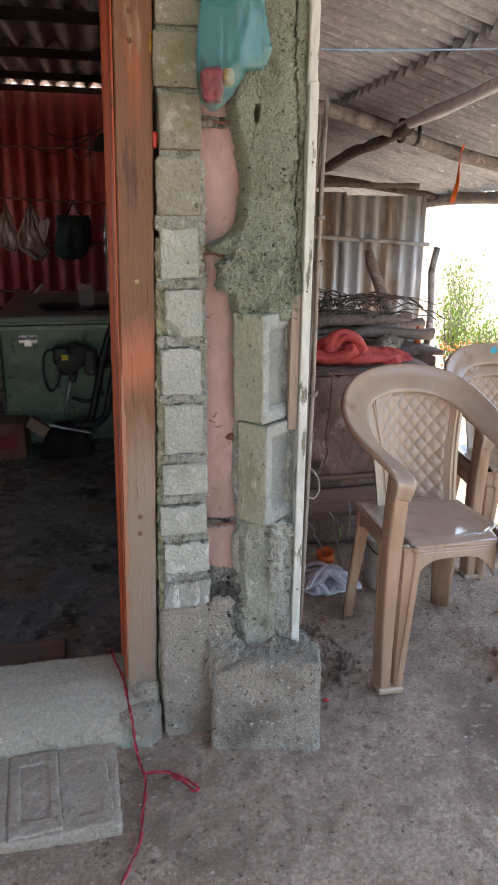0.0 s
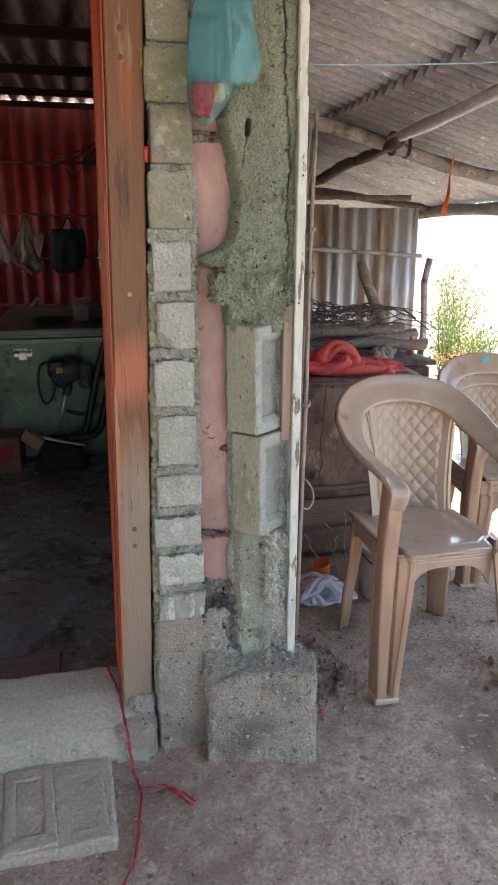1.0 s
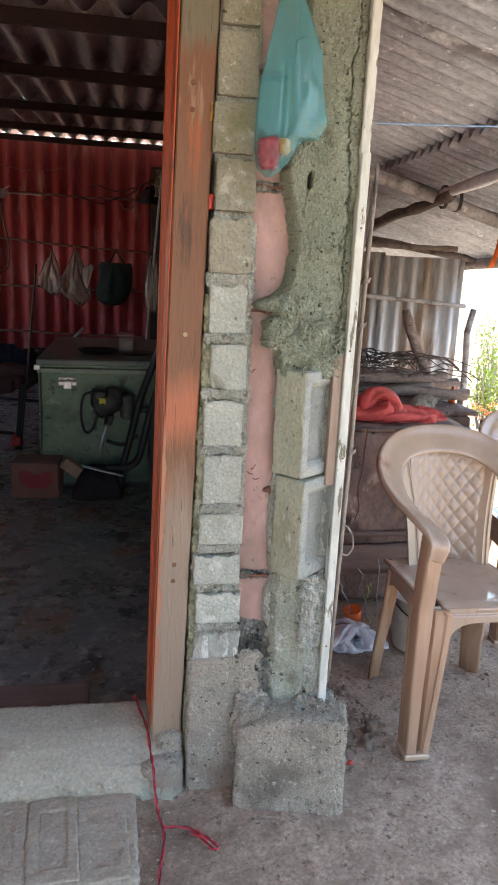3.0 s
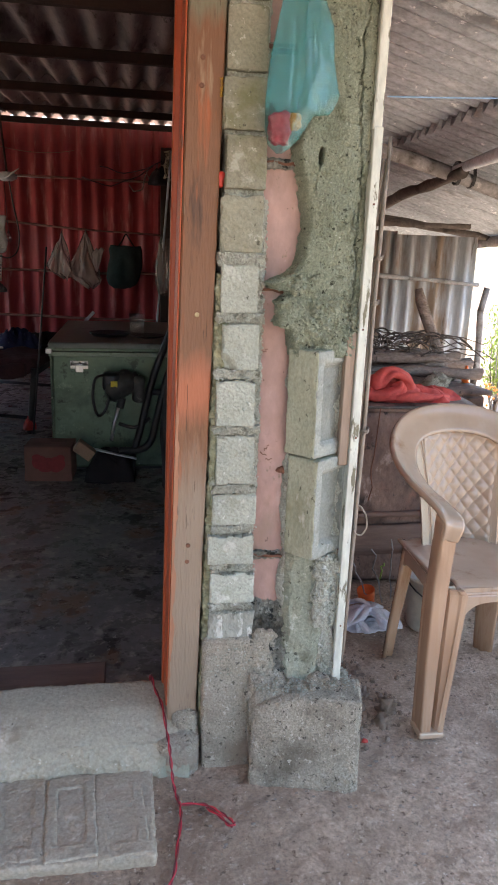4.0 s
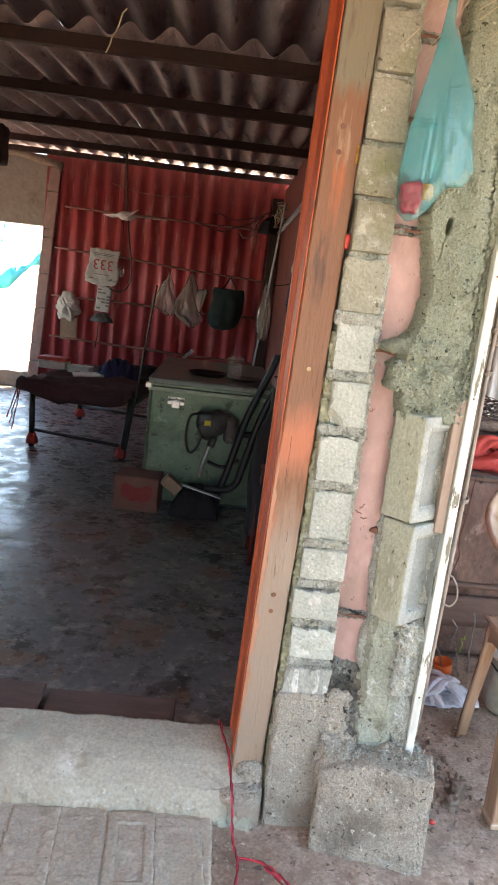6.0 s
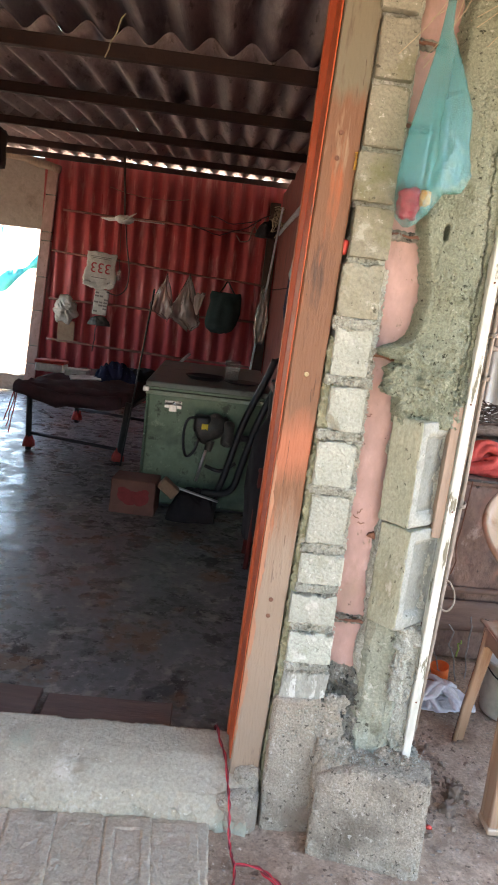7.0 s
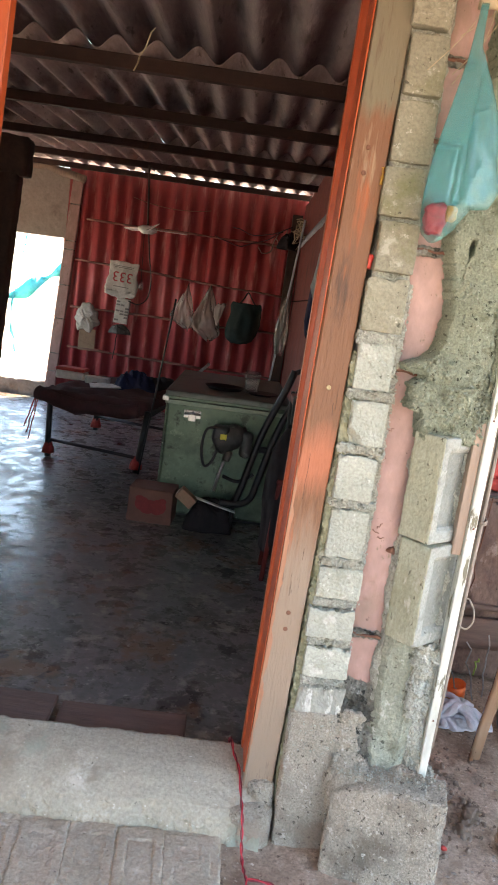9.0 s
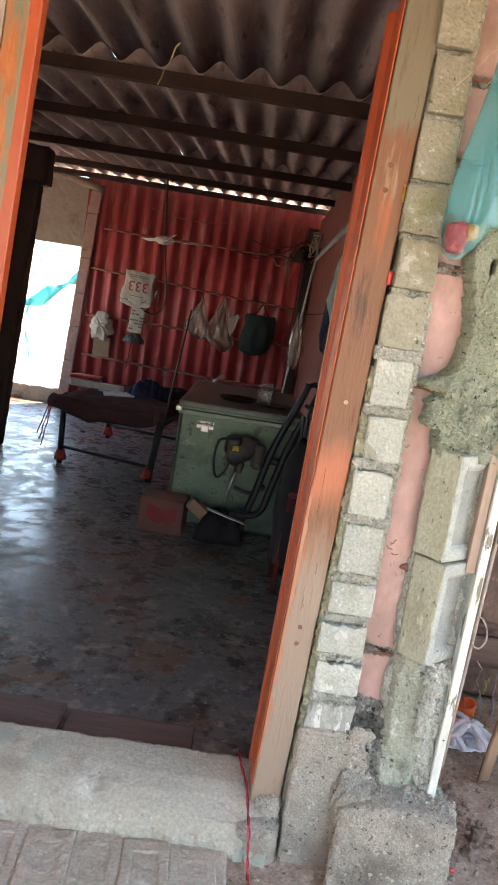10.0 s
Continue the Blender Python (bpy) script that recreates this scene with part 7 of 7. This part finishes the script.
for a, pitch in ((2, 8), (-72, 40), (128, 8)):
    own = bmesh.new()
    box(0.08, 0.38, -0.055, 0.055, -0.004, 0.002, 0.002, own)
    for v in own.verts:
        v.co.y *= 0.75 + 0.5 * (v.co.x - 0.08)
    own.transform(Matrix.Rotation(radians(a), 4, "Z") @ Matrix.Rotation(radians(pitch), 4, "X"))
    part("blade", own, M["white_plastic"], fan)
FAN_BACK = Matrix.Translation((1.09, -5.3, -2.10))


def fan_part(name, bm, mat_name, label=""):
    bm.transform(FAN_BACK)
    return part(name, bm, M[mat_name], fan, label, smooth=True)


fan_part("cord", tube(spline([(-1.08, 5.29, 2.11), (-1.04, 5.25, 1.85), (-1.0, 5.25, 1.62), (-1.02, 5.26, 1.45), (-1.10, 5.27, 1.38), (-1.2, 5.27, 1.40)], 5), 0.006, 6), "black_metal", "black cord looping down")
fan_part("drop_cord", tube([(-1.12, 5.3, 2.10), (-1.10, 5.3, 1.60)], 0.003, 5), "black_metal")
fan_part("bulb", lathe([(0.0, -0.05), (0.02, -0.042), (0.026, -0.02), (0.018, 0.01), (0.014, 0.05), (0.0, 0.05)], 14, m=Matrix.Translation((-1.10, 5.3, 1.57))), "glass", "small clear bulb")

# ---- battens and hangings on the back wall ----
for z, dz, x0, x1 in ((2.25, 0.0, -2.1, 0.42), (1.78, -0.13, -2.2, 0.42), (1.22, -0.01, -2.2, 0.42), (0.74, -0.08, -2.2, 0.42)):
    own = tube(bend((x0, 6.945, z), (x1, 6.945, z + dz), 14, wander=0.025, seed=z), 0.013, 8, wobble=0.4)
    solid("wall_batten", own, M["batten_dark"], "thin horizontal pole tied to the red sheets", "batten", "wall battens", smooth=True)
solid("wall_stud_corner", box(0.30, 0.42, 6.88, 6.96, FLOOR, 2.62, 0.006), M["dark_wood"], "dark timber post in the back corner", "post")


def text_mesh(body, size, depth, m):
    cu = bpy.data.curves.new("lettering", "FONT")
    cu.body, cu.size, cu.extrude, cu.align_x, cu.align_y = body, size, depth, "CENTER", "CENTER"
    tmp = new("lettering", cu)
    bpy.context.view_layer.update()
    me = bpy.data.meshes.new_from_object(tmp.evaluated_get(bpy.context.evaluated_depsgraph_get()))
    bpy.data.objects.remove(tmp)
    bm = bmesh.new()
    bm.from_mesh(me)
    bm.transform(m)
    return bm


sk = thing("printed_sack", pose(-1.61, 6.90, 1.60, 0, 3, 0), "off-white printed sack hung upside down on the wall", "sack")
own = rough_box(-0.172, 0.172, -0.014, 0.014, -0.22, 0.22, 0.02, 0.012, 0.016, 7, 9)
for v in own.verts:
    v.co.x *= 1.06 - 0.22 * v.co.z - 0.05 * math.sin(v.co.z * 22)
    if v.co.z < -0.15:
        v.co.z += 0.05 * abs(v.co.x) / 0.17 + 0.02 * fbm(v.co, 12, 3)
part("cloth", own, M["sack"], sk, smooth=True)
part("number", text_mesh("333", 0.165, 0.001, Matrix.Translation((0.005, -0.031, 0.045)) @ Matrix.Rotation(radians(180), 4, "Y") @ Matrix.Rotation(radians(90), 4, "X")), M["red_ink"], sk, "large red digits printed upside down")
for z, w in ((0.165, 0.12), (0.148, 0.10), (-0.075, 0.09)):
    part("print_bar", box(-w, w, -0.032, -0.030, z - 0.004, z + 0.004, 0), M["grey_ink"], sk)
cal = thing("wall_calendar", pose(-1.58, 6.92, 1.245, 0, 4, 0), "small pale printed sheet with dark bars", "calendar")
part("sheet", rough_box(-0.085, 0.085, -0.006, 0.006, -0.15, 0.15, 0.02, 0.004, 0.004, 9, 2), M["sack"], cal, smooth=True)
rr = random.Random(5)
for k in range(7):
    for q in range(3):
        if rr.random() < 0.7:
            part("print_bar", box(-0.075 + 0.055 * q, -0.035 + 0.055 * q + 0.01 * rr.random(), -0.0125, -0.0105, -0.12 + 0.036 * k, -0.10 + 0.036 * k, 0), M["grey_ink"], cal)
solid("baseball_cap", crumple(-1.57, 6.90, 0.97, 0.12, 0.05, 0.11, 4, 0.7, 3.0), M["motor"], "grey crumpled cap hung on the wall pole", "cap", smooth=True)
hat = thing("wrapped_hat", pose(-2.0, 6.955, 1.115), "pale hat wrapped in plastic hung on the wall", "hat")
own = crumple(0, 0, 0, 0.165, 0.165, 0.10, 5.0, 0.45, 2.6, 60, 26)
own.transform(Matrix.Rotation(radians(90), 4, "X"))
part("wrap", own, M["sack"], hat, smooth=True)
solid("cardboard_piece", box(-2.07, -1.87, 6.93, 6.94, 0.72, 0.98, 0.002), M["card"], "brown cardboard piece fixed to the wall", "cardboard")


def hung_bag(x, z0, z1, w, mat, label, seed, wing=0.0):
    """A thin carrier bag hung by its handles: pulled to a point above, slumped below, with one loose handle as a wing."""
    b = thing("hanging_bag", pose(x, 6.885, 0), label, "bag", "bags on the wall")
    h = z1 - z0
    rows = ((0.0, -0.02, 0.02, 0.008), (0.12, -0.08, 0.06, 0.012), (0.30, -0.22, 0.17, 0.020), (0.48, -0.35, 0.27, 0.032), (0.66, -0.46, 0.36, 0.045), (0.78, -0.52, 0.42, 0.055), (0.86, -0.44, 0.44, 0.050), (0.94, -0.20, 0.40, 0.035), (1.0, 0.04, 0.22, 0.012))
    part("film", pouch([(z1 - f * h, a * w, c * w, d, 0) for f, a, c, d in rows], 1.3, seed, 44), M[mat], b, smooth=True)
    part("handle", tube(spline([(-0.008, 0, z1 - 0.02), (0.0, 0.02, z1 + 0.03), (0.004, 0.045, z1 + 0.05)], 4), 0.010, 8, taper=0.005), M[mat], b, smooth=True)
    if wing:
        part("loose_handle", pouch([(z1 - 0.28 * h, wing - 0.09, wing, 0.006, 0), (z1 - 0.37 * h, wing - 0.15, wing - 0.015, 0.012, 0), (z1 - 0.52 * h, wing - 0.14, wing - 0.035, 0.016, 0), (z1 - 0.68 * h, wing - 0.11, wing - 0.07, 0.010, 0)], 0.8, seed + 3, 30), M["film_milky"], b, "milky white loose handle", smooth=True)
    return b


hung_bag(-0.82, 1.15, 1.63, 0.32, "film_white", "thin clear plastic bag hung from the wall pole", 1)
hung_bag(-0.55, 1.06, 1.65, 0.38, "film_white", "clear printed shopping bag hung from the wall pole", 2, 0.20)
db = thing("dark_bag", pose(-0.12, 6.86, 0), "dark green cloth bag hung from the wall pole", "bag")
part("body", pouch([(1.53, -0.15, 0.19, 0.03, 0), (1.48, -0.17, 0.20, 0.04, 0), (1.40, -0.16, 0.20, 0.06, 0), (1.28, -0.19, 0.20, 0.07, 0), (1.16, -0.20, 0.17, 0.08, 0), (1.09, -0.18, 0.13, 0.06, 0), (1.05, -0.12, 0.06, 0.03, 0)], 0.3, 8), M["green_cloth"], db, smooth=True)
part("strap", tube(spline([(-0.08, 0, 1.50), (-0.02, 0.02, 1.59), (0.02, 0.06, 1.66), (0.07, 0.02, 1.59), (0.13, 0, 1.50)], 4), 0.008, 6), M["green_cloth"], db, smooth=True)

# ---- things along the side wall inside ----
def hung_garment(x, y, z0, z1, w, mat, label, seed):
    g = thing("hung_garment", pose(x, y, 0, rz=75), label, "clothes", "clothes on the side wall")
    part("hanger", tube([(0, 0, z1 - 0.03), (0.0, -(0.45 - x) / math.sin(radians(75)), z1 + 0.02)], 0.004, 6), M["black_metal"], g)
    part("cloth", pouch([(z1, -0.03, 0.03, 0.015, 0), (z1 - 0.08, -w * 0.4, w * 0.4, 0.03, 0), (z1 - 0.25, -w * 0.5, w * 0.5, 0.045, 0), (z0 + 0.1, -w * 0.45, w * 0.5, 0.05, 0), (z0, -w * 0.3, w * 0.35, 0.03, 0)], 0.5, seed), M[mat], g, smooth=True)
    return g


hung_garment(0.21, 4.42, 1.12, 1.60, 0.24, "film_white", "pale plastic covered garment hung by the side wall", 1)
hung_garment(0.27, 2.15, 1.52, 1.90, 0.24, "pale_blue", "pale blue shirt hung on the side wall", 2)
hung_garment(0.30, 2.35, 1.28, 1.62, 0.26, "dark_cloth", "dark garment hung on the side wall", 3)
hung_garment(0.30, 2.75, 1.35, 1.72, 0.3, "navy_cloth", "navy garment hung on the side wall", 4)
solid("clothes_pole", tube(bend((0.10, 4.45, FLOOR), (0.27, 4.3, 2.25), 6), 0.009, 8), M["pale_log"], "thin pale pole upright by the side wall", "pole", smooth=True)
M["dark_red_paint"] = surf("dull_dark_red_paint", (0.11, 0.014, 0.012), (0.18, 0.028, 0.022), 9, 0.6, 0.1, 70)
rs = thing("red_stool", pose(0.30, 1.86, FLOOR), "red painted metal stool with clothes on it", "stool")
for dx, dy in ((-0.17, -0.12), (0.10, -0.12), (-0.17, 0.12), (0.10, 0.12)):
    part("leg", tube([(dx, dy, 0), (dx * 0.85, dy * 0.85, 0.52)], 0.013, 8), M["dark_red_paint"], rs, smooth=True)
part("seat", box(-0.16, 0.10, -0.12, 0.12, 0.52, 0.55, 0.008), M["dark_red_paint"], rs)
solid("stool_clothes", pouch([(FLOOR + 0.80, 0.16, 0.34, 0.08, 1.86), (FLOOR + 0.68, 0.11, 0.42, 0.14, 1.86), (FLOOR + 0.56, 0.10, 0.43, 0.16, 1.86), (FLOOR + 0.40, 0.09, 0.43, 0.16, 1.86), (FLOOR + 0.13, 0.11, 0.43, 0.15, 1.86)], 0.5, 4, 40), M["dark_cloth"], "dark clothes draped over the red stool", "clothes", smooth=True)
rk = thing("red_rack", pose(0.27, 2.15, FLOOR), "dull dark red rack against the side wall", "rack")
for dz in (0.62, 0.9):
    part("shelf", box(-0.08, 0.12, -0.12, 0.12, dz, dz + 0.05, 0.006), M["dark_red_paint"], rk)
for dx, dy in ((-0.07, -0.11), (0.11, -0.11), (-0.07, 0.11), (0.11, 0.11)):
    part("post", tube([(dx, dy, 0), (dx, dy, 0.96)], 0.012, 8), M["black_metal"], rk)
wl = bmesh.new()
rr = random.Random(6)
for k in range(10):
    a = Vector((0.30 + 0.1 * rr.random(), 6.0 + 0.4 * rr.random(), 2.30 + 0.2 * rr.random()))
    tube(bend(a, a + Vector((0.1 * (rr.random() - 0.5), 0.2, -0.35 * rr.random())), 6, wander=0.12, seed=k), 0.006, 5, wl)
solid("cable_tangle", wl, M["straw"], "tangle of cords and straw in the roof corner", "cords", smooth=True)
for k in range(5):
    a = Vector((0.36 - 0.05 * k, 6.86, 2.50 - 0.03 * k))
    solid("corner_cable", tube(bend(a, (0.34 - 0.62 * (k % 2) - 0.1 * k, 6.86, 2.44 - 0.06 * k), 10, sag=(0, 0, -0.07 - 0.02 * k), wander=0.03, seed=k), 0.007, 6), M["wire_black" if k % 2 else "cane"], "slack cable strung along the top of the red wall", "cable", "slack cables", smooth=True)
solid("corner_bundle", crumple(0.30, 6.70, 2.20, 0.12, 0.10, 0.18, 4.0, 0.6, 3.0, 48, 20), M["dark_cloth"], "dark bundle stuffed in the back roof corner", "bundle", smooth=True)
solid("strung_cord", tube(bend((-1.36, 5.6, 2.40), (-0.62, 6.3, 2.46), 10, sag=(0, 0, -0.05)), 0.003, 5), M["straw"], "thin pale cord slung under the roof", "cord")
solid("dangling_string", tube(bend((-0.60, 1.0, 2.42), (-0.66, 0.98, 2.26), 6, wander=0.02), 0.003, 5), M["straw"], "thin pale cord hanging from the roof", "cord")
solid("wall_log", tube(bend((-3.2, 6.88, 2.86), (-2.14, 6.88, 2.68), 8, wander=0.03), 0.045, 12, wobble=0.3), M["batten_wood"], "pinkish debarked log along the top of the back wall", "log", smooth=True)

# ---- outside the back doorway ----
def tarp(pts, w, name, label):
    rings = []
    for i, p in enumerate(spline(pts, 6)):
        ww = w * (0.6 + 0.4 * math.sin(i * 0.7))
        rings.append([p + Vector((0, 0.05 * math.sin(i), ww)), p + Vector((0, 0.05 * math.sin(i) + 0.01, 0)), p + Vector((0, 0.06 * math.sin(i + 1), -ww)), p + Vector((0, 0.07, 0))])
    return solid(name, ring_surface(rings), M["teal_tarp"], label, "tarp", smooth=True)


tarp([(-2.55, 8.5, 1.78), (-2.85, 8.5, 1.58), (-3.2, 8.5, 1.32), (-3.7, 8.5, 1.1)], 0.13, "turquoise_tarp", "turquoise tarp strip tied across outside the doorway")
tarp([(-3.36, 8.52, 1.35), (-3.40, 8.52, 1.0), (-3.36, 8.52, 0.7), (-3.30, 8.52, 0.45)], 0.06, "tarp_tail", "turquoise tarp tail hanging outside the doorway")
tarp([(-3.25, 8.55, 2.2), (-3.27, 8.55, 2.0), (-3.30, 8.55, 1.85)], 0.05, "tarp_knot", "blue cloth scrap hanging outside the doorway")
solid("tarp_post", tube(bend((-3.75, 8.5, -0.02), (-3.72, 8.5, 2.3), 8, wander=0.05), 0.04, 10, wobble=0.3), M["log"], "rough post outside holding the tarp", "post", smooth=True)
solid("tarp_post_near", tube(bend((-2.45, 8.5, -0.02), (-2.48, 8.5, 2.3), 8, wander=0.05), 0.04, 10, wobble=0.3), M["log"], "rough post outside tied to the tarp", "post", smooth=True)

# ---- shrub beyond the porch ----
def shrub(name, cx, cy, h, rad, n, seed, label):
    sh = thing(name, pose(cx, cy, 0), label, "shrub", "yard shrubs")
    r = random.Random(seed)
    stems = bmesh.new()
    tips = []
    for k in range(11):
        a = r.random() * 6.28
        tip = Vector((rad * 0.8 * math.cos(a) * r.random(), rad * 0.8 * math.sin(a) * r.random(), h * (0.6 + 0.4 * r.random())))
        tube(bend((0.06 * math.cos(a), 0.06 * math.sin(a), -0.02), tip, 6, wander=0.08, seed=k), 0.012, 5, stems, taper=0.004)
        tips.append(tip)
    part("branchwork", stems, M["log"], sh)
    lv = bmesh.new()
    for k in range(n):
        t = tips[k % len(tips)]
        f = 0.25 + 0.75 * r.random()
        c = t * f + Vector((r.gauss(0, 0.1), r.gauss(0, 0.1), r.gauss(0, 0.06))) * (0.6 + 0.6 * rad)
        c.z = max(0.03, c.z)
        s = 0.014 + 0.018 * r.random()
        rot = Euler((r.random() * 6, r.random() * 6, r.random() * 6)).to_matrix()
        q = [rot @ Vector(p) * s + c for p in ((-1, 0, 0), (0, -0.42, 0.12), (1, 0, 0), (0, 0.42, 0.12))]
        vs = [lv.verts.new(p) for p in q]
        lv.faces.new((vs[0], vs[1], vs[2]))
        lv.faces.new((vs[0], vs[2], vs[3]))
    part("leaves", lv, M["leaf"], sh)
    return sh


shrub("garden_shrub", 3.72, 5.0, 0.78, 0.27, 900, 3, "sunlit green leafy shrub in the yard")
shrub("low_shrub", 4.4, 5.6, 0.45, 0.4, 700, 4, "low sunlit green shrub in the yard")
shrub("back_shrub", 5.2, 7.6, 1.0, 0.7, 1300, 5, "pale green shrub farther off in the yard")
fb = bmesh.new()
rr = random.Random(9)
for k in range(80):
    bmesh.ops.create_icosphere(fb, subdivisions=1, radius=0.008 + 0.008 * rr.random(), matrix=Matrix.Translation((3.62 + rr.gauss(0, 0.2), 4.62 + rr.gauss(0, 0.08), 0.25 + rr.gauss(0, 0.06))))
solid("orange_flowers", fb, M["flower"], "orange flowers growing at the foot of the shrub", "flowers", kind="stuff")
